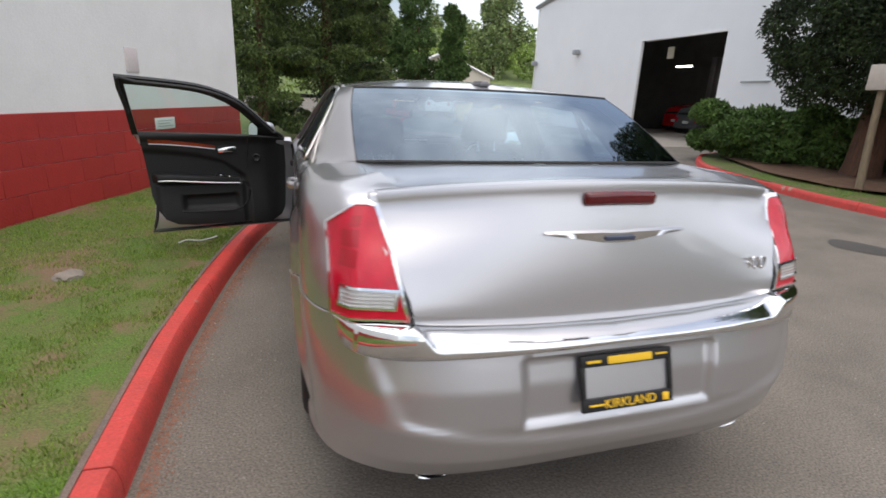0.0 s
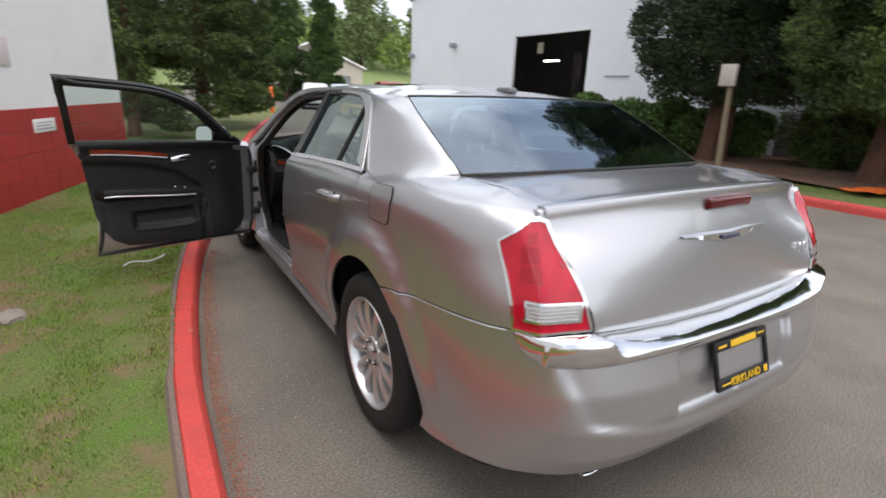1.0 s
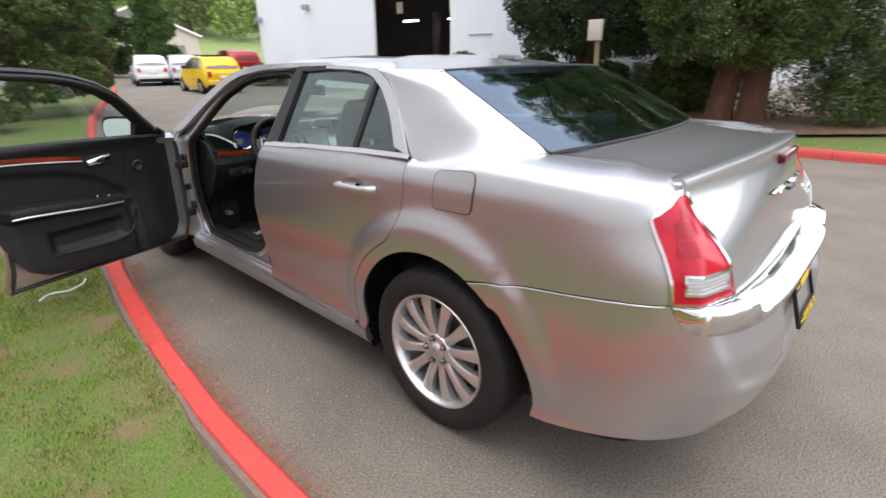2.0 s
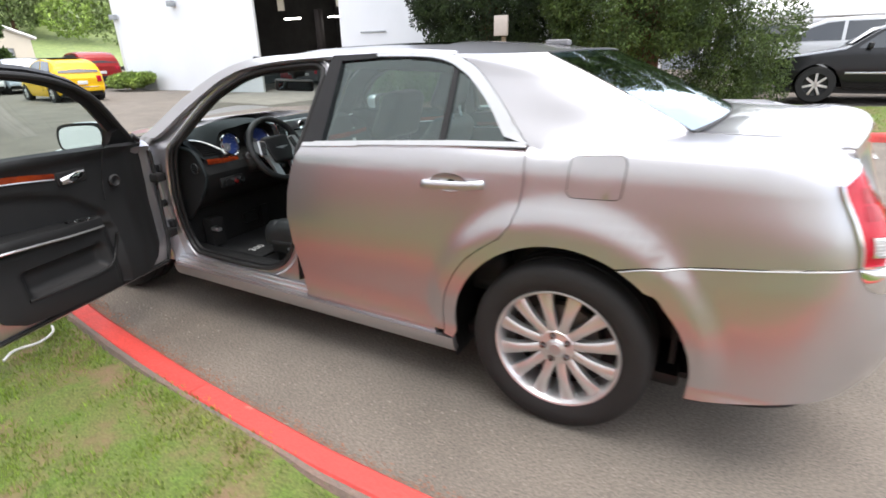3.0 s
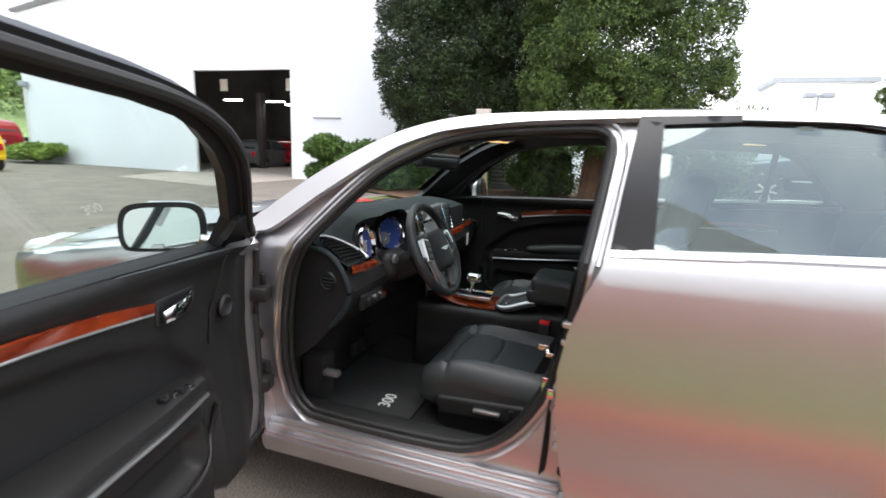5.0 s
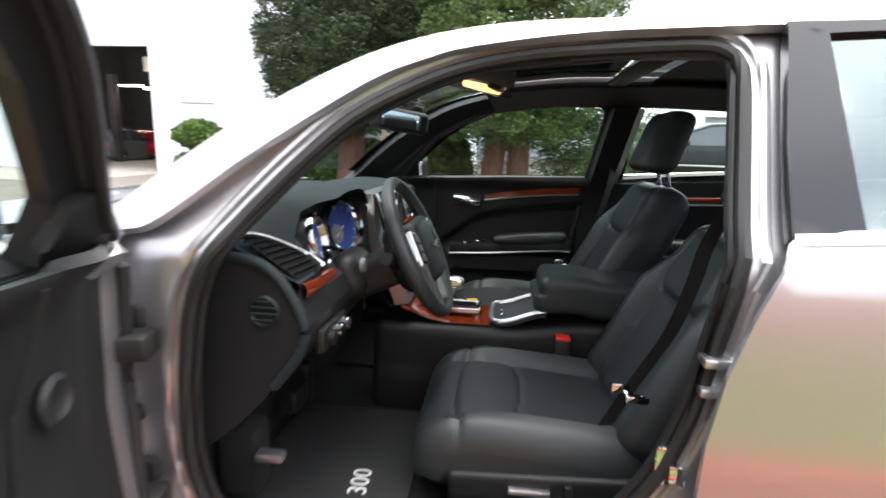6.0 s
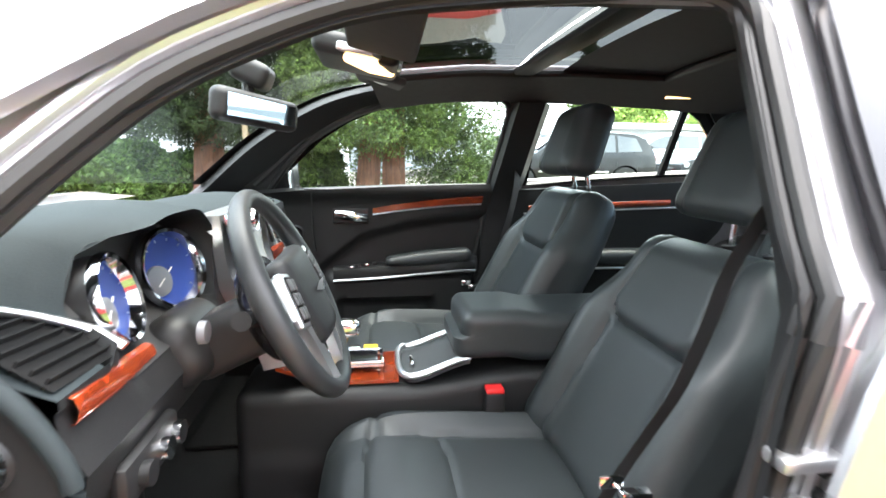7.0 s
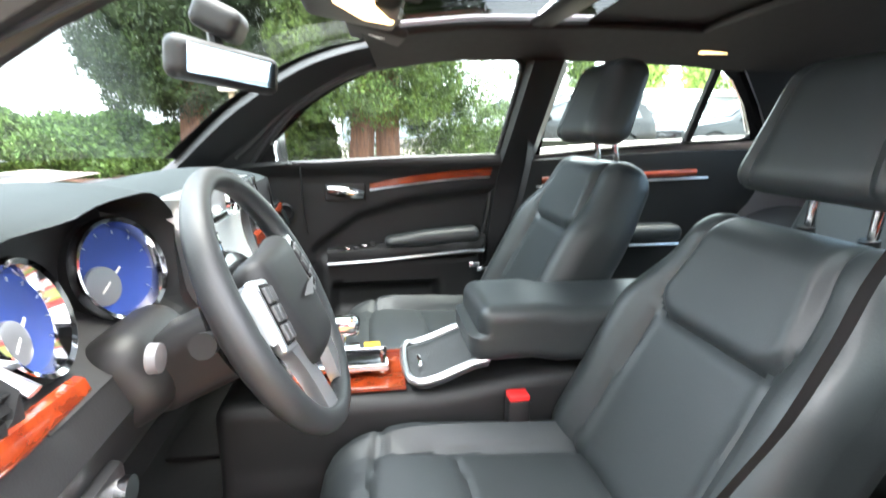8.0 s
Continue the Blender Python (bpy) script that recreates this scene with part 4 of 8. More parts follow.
# fuel filler door: a fine outline standing in the quarter panel
fo = []
for (cy, cz), a0 in (((-0.030, 1.098), 0), ((-0.168, 1.098), 90), ((-0.162, 1.016), 180), ((-0.026, 1.010), 270)):
    fo += [(cy + 0.026 * math.cos(radians(a0 + k * 18)), cz + 0.026 * math.sin(radians(a0 + k * 18))) for k in range(6)]
v, q = sheet(fo, lambda u, w: tuple(np.array(skin(u, w)) + np.array((-0.004, 0, 0))), 0.02, (shrink(fo, 0.0026),), 0.012, 0.004, flip=True)
mesh_ob("fuel_door_gap", v, q, SEAL, car, "thin dark outline of the fuel filler door")
v, q = sheet(shrink(fo, 0.0026), lambda u, w: tuple(np.array(skin(u, w)) + np.array((-0.0038, 0, 0.0005))), 0.03, (), 0.015, 0.004, flip=True)
mesh_ob("fuel_door", v, q, PAINT, car)

# dark wheel housings
for yc in (0.0, WHEELBASE):
    for sx in (-1, 1):
        bm = bmesh.new()
        pr = [(0.50 * math.cos(radians(a)), 0.50 * math.sin(radians(a))) for a in range(-22, 203, 9)]
        A = [bm.verts.new((sx * 0.86, yc + a, HUB_Z + b)) for a, b in pr]
        B = [bm.verts.new((sx * 0.42, yc + a, HUB_Z + b)) for a, b in pr]
        for i in range(len(A) - 1):
            bm.faces.new((A[i], A[i + 1], B[i + 1], B[i]))
        bm.faces.new(B)
        part("wheel_housing", bm, BLACK, car)


# ---- wheels ----
def build_wheel(m, name="wheel"):
    bm = bmesh.new()
    R, w = 0.362, 0.118
    prof = [(0.246, -w + 0.012), (0.262, -w), (0.300, -w - 0.008), (0.332, -w - 0.002), (0.351, -w + 0.010), (R - 0.003, -w + 0.030), (R, -0.035), (R - 0.007, -0.033), (R - 0.007, -0.025), (R, -0.023), (R, 0.023), (R - 0.007, 0.025), (R - 0.007, 0.033), (R, 0.035), (R - 0.003, w - 0.030), (0.351, w - 0.010), (0.332, w + 0.002), (0.300, w + 0.008), (0.262, w), (0.246, w - 0.012)]
    lathe(bm, prof, n=64)
    whl = part(name, bm, RUBBER, car, "black road tyre with a bright alloy rim")
    whl.matrix_basis = m
    # the outer face looks along +z of the wheel
    bm = bmesh.new()
    lathe(bm, [(0.250, -w), (0.238, -w + 0.02), (0.232, -0.03), (0.230, 0.06), (0.236, 0.088), (0.250, 0.104), (0.254, 0.112), (0.251, 0.117), (0.244, 0.114), (0.237, 0.100), (0.228, 0.076), (0.224, 0.02), (0.224, -0.05)], n=64)
    part("rim", bm, ALLOY, whl)
    bm = bmesh.new()
    lathe(bm, [(0.0, 0.045), (0.16, 0.03), (0.165, 0.0), (0.0, 0.0)], n=32)
    part("brake_disc", bm, mat("brake_steel", (0.16, 0.15, 0.14), 0.5, metal=0.8), whl)
    bm = bmesh.new()
    lathe(bm, [(0.223, -0.02), (0.0, -0.02)], n=32)
    part("rim_back", bm, BLACK, whl)
    n = 12
    for k in range(n):
        a = 2 * math.pi * (k + 0.5) / n
        rows = []
        for i in range(8):
            t = i / 7
            r = 0.060 + t * 0.178
            hw = 0.021 - 0.006 * math.sin(t * math.pi) + 0.010 * t
            z = 0.088 + 0.018 * math.sin(t * 2.4) - 0.006 * t
            dz = 0.035
            sec = [(-hw, z - dz), (-hw, z - 0.006), (-hw * 0.6, z), (0, z + 0.002), (hw * 0.6, z), (hw, z - 0.006), (hw, z - dz)]
            rows.append([(r * math.cos(a) - o * math.sin(a), r * math.sin(a) + o * math.cos(a), zz) for o, zz in sec])
        vv, qq = loft(rows)
        mesh_ob("spoke", vv, [f[::-1] for f in qq], ALLOY, whl)
    bm = bmesh.new()
    lathe(bm, [(0.076, 0.05), (0.076, 0.086), (0.070, 0.094), (0.040, 0.097), (0.034, 0.104), (0.028, 0.108), (0.0, 0.109)], n=40)
    part("hub", bm, ALLOY, whl)
    bm = bmesh.new()
    lathe(bm, [(0.025, 0.1085), (0.023, 0.1105), (0.0, 0.111)], n=32)
    part("centre_cap", bm, SATIN, whl)
    for k in range(5):
        a = 2 * math.pi * (k + 0.25) / 5
        bm = bmesh.new()
        c = Vector((0.053 * math.cos(a), 0.053 * math.sin(a), 0))
        lathe(bm, [(0.015, 0.0945), (0.0145, 0.0965), (0.010, 0.097)], Matrix.Translation(c), 16)
        lathe(bm, [(0.010, 0.092), (0.010, 0.108), (0.007, 0.113), (0.0, 0.114)], Matrix.Translation(c), 6)
        part("wheel_nut", bm, mat("nut_dark_chrome", (0.20, 0.19, 0.19), 0.2, metal=1.0), whl)


for yc in (0.0, WHEELBASE):
    build_wheel(pose(-0.798, yc, 0.362, 0, -90, 0))
    build_wheel(pose(0.798, yc, 0.362, 0, 90, 0))

# ---- roof, screens and pillars ----
RAIL_OUT = [(2.60, 1.005), (2.484, 1.080), (2.372, 1.172), (2.248, 1.266), (2.078, 1.366), (1.95, 1.420), (1.80, 1.456), (1.62, 1.474), (1.2, 1.486), (0.8, 1.487), (0.561, 1.476)]
RAIL_IN = [(2.44, 1.045), (2.389, 1.058), (2.30, 1.128), (2.218, 1.195), (2.016, 1.336), (1.90, 1.388), (1.802, 1.416), (1.569, 1.447), (1.315, 1.460), (1.2, 1.464), (0.8, 1.470), (0.561, 1.463)]


ro = [(y, z) for y, z in curve(RAIL_OUT, 4)]
ri = [(y, z) for y, z in curve(RAIL_IN, 4)]
for right in (False, True):
    panel("roof_rail", ro + ri[::-1], lambda y, z: (-half_width(min(y, 2.45), max(z, 1.04)) + 0.012 * float(smooth((z - 1.44) / 0.05)), y, z), right=right, gap=0.0, step=0.02, edge=0.02, thick=0.02)


def roof_z(x, y):
    zc = float(np.interp(y, [0.0, 0.177, 0.4, 0.7, 1.1, 1.5, 1.8, 1.95], [1.438, 1.476, 1.506, 1.524, 1.529, 1.520, 1.488, 1.455]))
    return zc - float(np.interp(y, [0.1, 0.177, 0.3, 0.45, 0.6], [0.010, 0.016, 0.030, 0.046, 0.052])) * (abs(x) / 0.62) ** 2.6


hole = [(-0.42, 0.72), (0.42, 0.72), (0.42, 1.76), (-0.42, 1.76)]
edge_y = [1.83, 1.7, 1.5, 1.2, 0.9, 0.6, 0.4, 0.177]
left = [(-(half_width(y, 1.485) - 0.014), y) for y in edge_y]
front = [(0.62 * k / 8, 1.865 - 0.09 * abs(k / 8) ** 2) for k in range(7, -8, -1)]
rear = [(0.64 * k / 8, 0.10 + 0.07 * abs(k / 8) ** 2) for k in range(-8, 9)]
rpoly = left + rear + [(-x, y) for x, y in left[::-1]] + front
v, q = sheet(rpoly, lambda x, y: (x, y, roof_z(x, y)), 0.05, (hole,), 0.04, 0.02)
mesh_ob("roof", v, q, PAINT, car)
for (y0, y1) in ((1.318, 1.757), (0.723, 1.310)):
    v, q = sheet([(-0.417, y0), (0.417, y0), (0.417, y1), (-0.417, y1)], lambda x, y: (x, y, roof_z(x, y) - 0.003), 0.06, (), 0.05, 0.0)
    ob = mesh_ob("sunroof_pane", v, q, ROOF_GLASS, car, "dark panoramic sunroof glass")


def screen(edge_pts, bow, lift, n=16):
    rows = []
    for (x, y, z), b in zip(edge_pts, bow):
        rows.append([(x * (1 - 2 * j / n), y + b * (1 - (1 - 2 * j / n) ** 2), z + lift * (1 - (1 - 2 * j / n) ** 2)) for j in range(n + 1)])
    return rows


wedge = [(-(half_width(min(y, 2.45), max(z, 1.04)) - 0.012), y, z + 0.004) for y, z in curve(RAIL_OUT[1:7], 4)]
rows = screen(wedge, np.linspace(0.24, 0.07, len(wedge)), 0.022)
v, q = loft(rows)
ob = mesh_ob("windscreen", v, q, SCREEN, car, "clear laminated windscreen")
ob.visible_shadow = False
# dark border along the windscreen sides, head and foot
for k, d in ((0, 1), (-1, -1)):
    bs = [[tuple(np.array(r[k]) + np.array((0, -0.008, -0.005))), tuple(np.array(r[k]) * 0.4 + np.array(r[k + d]) * 0.6 + np.array((0, -0.008, -0.005)))] for r in rows]
    mesh_ob("windscreen_border", *loft(bs), BLACK, car)

redge = [(-0.70, -0.36, 1.205), (-0.692, -0.20, 1.288), (-0.674, 0.0, 1.385), (-0.645, 0.170, 1.460)]
redge = curve(redge, 5)
rows = screen(redge, np.linspace(-0.10, -0.065, len(redge)), 0.012)
v, q = loft(rows)
ob = mesh_ob("rear_window", v, [f[::-1] for f in q], REAR_TINT, car, "dark tinted rear window glass")
ob.visible_shadow = False
for side in (0, -1):
    bm = bmesh.new()
    tube(bm, [Vector(r[side]) + Vector((0, 0.002, -0.001)) for r in rows], 0.003, 6)
    part("rear_window_seal", bm, SEAL, car)
bm = bmesh.new()
tube(bm, [Vector(p) + Vector((0, -0.004, -0.002)) for p in rows[0]], 0.0055, 6)
part("rear_window_seal", bm, SEAL, car)
bm = bmesh.new()
tube(bm, [Vector(p) + Vector((0, 0.004, 0.001)) for p in rows[-1]], 0.006, 6)
part("rear_window_seal", bm, SEAL, car)
# radio fin
vv, qq = rbox(0.065, 0.12, 0.028, 0.013, 3, lambda x, y, z: (x * (1 - 0.25 * (z > 0)), y, z))
mesh_ob("roof_antenna", *moved((vv, qq), Matrix.Translation((0.02, 0.34, roof_z(0, 0.34) + 0.009))), mat("grey_antenna", (0.16, 0.16, 0.17), 0.4), car)

# ---- boot lid ----
def shoulder_z(y, x):
    """Height of the wing's top beside the lid."""
    best = None
    for s in (np.linspace(-1.0, -0.3, 40)):
        for v in np.linspace(1.10, 1.26, 60):
            p = skin(s, v)
            d = (abs(p[0]) - x) ** 2 + (p[1] - y) ** 2
            if best is None or d < best[0]:
                best = (d, p[2])
    return best[1]


LID = [(-0.40, 1.199), (-0.46, 1.202), (-0.55, 1.206), (-0.66, 1.209), (-0.76, 1.211), (-0.84, 1.215), (-0.885, 1.221), (-0.912, 1.225), (-0.926, 1.221), (-0.930, 1.210), (-0.929, 1.196), (-0.930, 1.178), (-0.936, 1.155), (-0.945, 1.12), (-0.956, 1.08), (-0.966, 1.03), (-0.975, 0.98), (-0.983, 0.93), (-0.988, 0.88), (-0.991, 0.835), (-0.990, 0.812), (-0.982, 0.802), (-0.96, 0.798)]
LID_BOW = ([0.80, 0.86, 1.0, 1.1, 1.17, 1.22], [0.010, 0.016, 0.046, 0.078, 0.098, 0.100])


def lid_point(y, z, t):
    """A point of the lid: its middle line at (y, z), t across from -1 to 1."""
    face = y < -0.9
    hw = float(np.interp(z, [0.80, 0.86, 1.0, 1.17, 1.20], [0.622, 0.630, 0.664, 0.698, 0.700])) if face else float(np.interp(y, [-0.93, -0.7, -0.4], [0.700, 0.700, 0.697]))
    x = hw * t
    bow = float(np.interp(z, *LID_BOW)) * abs(x / 0.64) ** 1.9 * (1.0 if face else float(smooth((-0.48 - y) / 0.42)))
    yy = y + bow + (0 if face else 0.055 * t * t * float(smooth((y + 0.6) / 0.2)))
    if z > 1.0:
        fall = 0.046 * (float(smooth((z - 1.0) / 0.15)) if face else 1.0) * float(smooth((-0.42 - y) / 0.35)) * abs(t) ** 2.1
    else:
        fall = -0.032 * float(smooth((0.95 - z) / 0.1)) * abs(t) ** 2.4
    zz = z - fall
    if not face:
        zz += -0.018 * abs(t) ** 4 * float(smooth((y + 0.75) / 0.3)) + 0.006 * (1 - t * t) * float(smooth((y + 0.85) / 0.2))
        if abs(t) > 0.6:
            # meets the wing's top along its side
            k = abs(t) ** 7 * float(smooth((y + 0.92) / 0.16))
            end = shoulder_z(yy, 0.70) + 0.002
            zz += (end - zz) * k
    return x, yy, zz


rows = []
for y, z in LID:
    r = [lid_point(y, z, -1 + j / 16) for j in range(33)]
    # turned-in flange along both edges
    dy, dz = (0.04, 0.0) if z < 1.18 and y < -0.9 else (0.012, -0.03)
    r = [(r[0][0] + 0.004, r[0][1] + dy, r[0][2] + dz)] + r + [(r[-1][0] - 0.004, r[-1][1] + dy, r[-1][2] + dz)]
    rows.append(r)
v, q = loft(rows)
mesh_ob("boot_lid", v, [f[::-1] for f in q], PAINT, car, sharp=50)
# painted gutter beneath the lid's edges
for sx in (-1, 1):
    gut = []
    for r, (y, z) in zip(rows, LID):
        p = np.array(r[1 if sx < 0 else -2])
        face = z < 1.18 and y < -0.9
        gut.append([tuple(p + np.array((sx * 0.020, 0.012, -0.004) if face else (sx * 0.022, 0.002, -0.009))), tuple(p + np.array((-sx * 0.02, 0.024, -0.004) if face else (-sx * 0.02, 0.002, -0.016)))])
    mesh_ob("boot_gutter", *loft(gut), PAINT, car)
# dark gap round the lid
for sx in (-1, 1):
    k = 1 if sx < 0 else -2
    part("boot_gap", tube(bmesh.new(), [Vector(r[k]) + Vector((sx * 0.0015, 0.005, -0.006)) for r, (y, z) in zip(rows, LID) if not (y < -0.8 and z > 1.16)], 0.0026, 6), SEAL, car)
    # painted corner filling beside the lid's lip
    v, q = rbox(0.050, 0.075, 0.034, 0.012, 4)
    mesh_ob("corner_filler", *moved((v, q), pose(sx * 0.700, -0.770, 1.152, -8, 0, 0)), PAINT, car)


def lid_y(x, z):
    zs = [p[1] for p in LID[9:21]][::-1]
    ys = [p[0] for p in LID[9:21]][::-1]
    return float(np.interp(z, zs, ys)) + float(np.interp(z, *LID_BOW)) * abs(x / 0.64) ** 1.9


# high brake lamp
v, q = rbox(0.245, 0.03, 0.042, 0.014, 4, lambda x, y, z: (x + 0.006, lid_y(x, 1.16) + y - 0.004, z + 1.174 - 0.003 * abs(x) / 0.12))
mesh_ob("high_brake_lamp", v, q, RED_DARK, car, "dark red high brake lamp")
# winged badge, lettering as plain bars
bm = bmesh.new()
for sx in (-1, 1):
    top = [(0.0, 0.010), (0.06, 0.012), (0.14, 0.012), (0.20, 0.011), (0.24, 0.009)]
    bot = [(0.0, -0.022), (0.05, -0.020), (0.12, -0.009), (0.20, 0.001), (0.24, 0.007)]
    T = [bm.verts.new((sx * a, lid_y(a, 1.065) - 0.012, 1.065 + b)) for a, b in top]
    Bv = [bm.verts.new((sx * a, lid_y(a, 1.065) - 0.006, 1.065 + b)) for a, b in bot]
    T2 = [bm.verts.new((sx * a, lid_y(a, 1.065) + 0.004, 1.065 + b + 0.004)) for a, b in top]
    B2 = [bm.verts.new((sx * a, lid_y(a, 1.065) + 0.004, 1.065 + b - 0.003)) for a, b in bot]
    for i in range(4):
        bm.faces.new((T[i], T[i + 1], Bv[i + 1], Bv[i]))
        bm.faces.new((T2[i], T2[i + 1], T[i + 1], T[i]))
        bm.faces.new((Bv[i], Bv[i + 1], B2[i + 1], B2[i]))
part("winged_badge", bm, CHROME, car, "chrome winged badge on the boot lid")
part("badge_bar", boxes(((-0.05, lid_y(0, 1.062) - 0.016, 1.052), (0.05, lid_y(0, 1.062) - 0.008, 1.066)), bevel=0.003), mat("badge_blue", (0.05, 0.06, 0.10), 0.3), car)


def words(text, m, size, material, parent, name="lettering", depth=0.002, align="CENTER"):
    cu = bpy.data.curves.new(name, "FONT")
    cu.body, cu.size, cu.extrude, cu.align_x, cu.align_y = text, size, depth, align, "CENTER"
    tmp = new("tmp", cu)
    me = bpy.data.meshes.new_from_object(tmp)
    bpy.data.objects.remove(tmp)
    me.materials.clear()
    me.materials.append(material)
    me.transform(m)
    ob = new(name, me)
    ob.parent = parent
    return ob


BACK = Matrix(((1, 0, 0, 0), (0, 0, -1, 0), (0, 1, 0, 0), (0, 0, 0, 1)))  # text upright, read from behind the car
words("300", Matrix.Translation((0.555, lid_y(0.55, 0.945) - 0.004, 0.945)) @ BACK @ Matrix.Shear("XY", 4, (0.25, 0)), 0.062, CHROME, car, "model_number", 0.003)

# ---- rear lamps ----
LAMP = [(S_BO, 0.848), (S_BI, 0.850)]
LAMP += [(s_at(0.631 + 0.051 * (z - 0.85) / 0.295, z), z) for z in (0.88, 0.94, 1.0, 1.06, 1.11)]
LAMP += [(S_TI, 1.145), (S_TI + 0.03, 1.153), (S_AP, 1.153), (S_AP + 0.03, 1.140)]
LAMP += [(s_at(0.834 + 0.002 * (1.09 - z) / 0.24, z), z) for z in (1.09, 1.03, 0.97, 0.91)]


S_RIDGE = s_at(0.752, 1.0)


def lamp_skin(off):
    def fn(s, v):
        p = np.array(skin(s, v))
        d = np.array((p[0], p[1] + 0.35, 0))
        d /= np.linalg.norm(d)
        # a ridge runs down the lens
        k = 0.017 * max(0.0, 1 - abs(s - S_RIDGE) / 0.085)
        return tuple(p + d * (off + k))
    return fn


S_R0, S_R1 = s_at(0.805, 0.92), s_at(0.664, 0.92)
REV = [(S_R0, 0.885), (S_R1, 0.883), (S_R1, 0.932), (S_R0, 0.936)]
for right in (False, True):
    lens_poly = shrink(LAMP, 0.010)
    v, q = sheet(LAMP, lamp_skin(0.010), 0.02, (lens_poly,), 0.015, 0.02, right, True)
    lamp = mesh_ob("tail_lamp", v, q, CHROME, car, "red tail lamp in a chrome surround")
    v, q = sheet(shrink(LAMP, 0.0095), lamp_skin(0.004), 0.02, (shrink(REV, -0.005),), 0.015, 0.008, right, True)
    mesh_ob("red_lens", v, q, RED_LENS, lamp)
    v, q = sheet(shrink(REV, -0.006), lamp_skin(0.009), 0.02, (shrink(REV, 0.004),), 0.012, 0.01, right, True)
    mesh_ob("reverse_lamp_frame", v, q, CHROME, lamp)
    v, q = sheet(shrink(REV, 0.0035), lamp_skin(0.003), 0.02, (), 0.012, 0.01, right, True)
    mesh_ob("reverse_lens", v, q, CLEAR_LENS, lamp, "clear ribbed reversing lens")
    for k in range(4):
        z0 = 0.894 + k * 0.0105
        v, q = sheet([(S_R0 - 0.007, z0), (S_R1 + 0.007, z0), (S_R1 + 0.007, z0 + 0.003), (S_R0 - 0.007, z0 + 0.003)], lamp_skin(0.005), 0.02, (), 0.015, 0.002, right, True)
        mesh_ob("lens_rib", v, q, SATIN, lamp)
    # darker light chambers behind the lens
    for s0, s1, z0, z1 in ((s_at(0.764), s_at(0.815), 0.985, 1.028), (s_at(0.764), s_at(0.815), 1.036, 1.079), (s_at(0.764), s_at(0.80), 1.087, 1.115)):
        v, q = sheet([(s1, z0), (s0, z0), (s0, z1), (s1, z1)][::-1], lamp_skin(0.0052), 0.02, (), 0.02, 0.001, right, area([(s1, z0), (s0, z0), (s0, z1), (s1, z1)][::-1]) != 0)
        mesh_ob("light_chamber", v, q, LAMP_CHAMBER, lamp)

# ---- rear bumper, chrome ledge and number plate frame ----
def bumper_face(s, v):
    p = np.array(bumper_skin(s, v))
    x = abs(p[0])
    # sculpted dish of the bumper and the recess round the plate
    if x < 0.75:
        dish = float(smooth((0.735 - x + 0.45 * (v - 0.65)) / 0.07)) * float(smooth((v - 0.474 - 0.18 * x * x) / 0.036)) * float(smooth((0.80 - v) / 0.03))
        p[1] += 0.014 * dish * float(smooth((p[1] * -1 - 0.8) / 0.2))
    rec = float(smooth((0.335 - x) / 0.022)) * float(smooth((v - 0.535) / 0.022)) * float(smooth((0.752 - v) / 0.018))
    p[1] += 0.024 * rec
    return tuple(p)


S_MID = Y_TAIL - TAIL_S
BUMPER_H = [(-0.30, 0.780)] + arc(0, 0.447, 117, 188, 12) + [(-0.50, 0.30), (-0.65, 0.325), (-0.82, 0.352), (-1.0, 0.362), (-1.3, 0.352), (S_MID, 0.348), (S_MID, 0.774), (-1.5, 0.771), (-1.2, 0.762), (-1.06, 0.757), (S_BO - 0.10, 0.757), (S_BO - 0.06, 0.764), (S_BO - 0.03, 0.783), (S_BO - 0.010, 0.813), (S_BO + 0.004, 0.845), (-0.70, 0.835), (-0.47, 0.808)]
v, q = both(sheet(BUMPER_H, bumper_face, 0.0125, (), 0.0125, 0.0, False, True))
rb = mesh_ob("rear_bumper", v, q, PAINT, car, sharp=60)
# bright bead painting the rounded upper edge's highlight along the joint with the wing
for sx in (-1, 1):
    ed = [bumper_face(a, b - 0.0035) for a, b in curve([(-0.215, 0.757), (-0.30, 0.780), (-0.47, 0.808), (-0.70, 0.835), (S_BO + 0.02, 0.8445)], 6)]
    part("edge_glint", tube(bmesh.new(), [(-sx * (p[0] - 0.0005), p[1], p[2]) for p in ed], 0.0034, 8), SATIN, rb)
# black valance under the bumper
v, q = both(sheet([(-0.50, 0.295), (-0.65, 0.32), (-0.82, 0.345), (-1.0, 0.358), (S_MID, 0.355), (S_MID, 0.325), (-1.0, 0.33), (-0.6, 0.29)], lambda s, w: tuple(np.array(bumper_skin(s, w)) * np.array((0.965, 0.965, 1))), 0.04, (), 0.04, 0.0, False, True))
mesh_ob("rear_valance", v, q, BLACK, car)
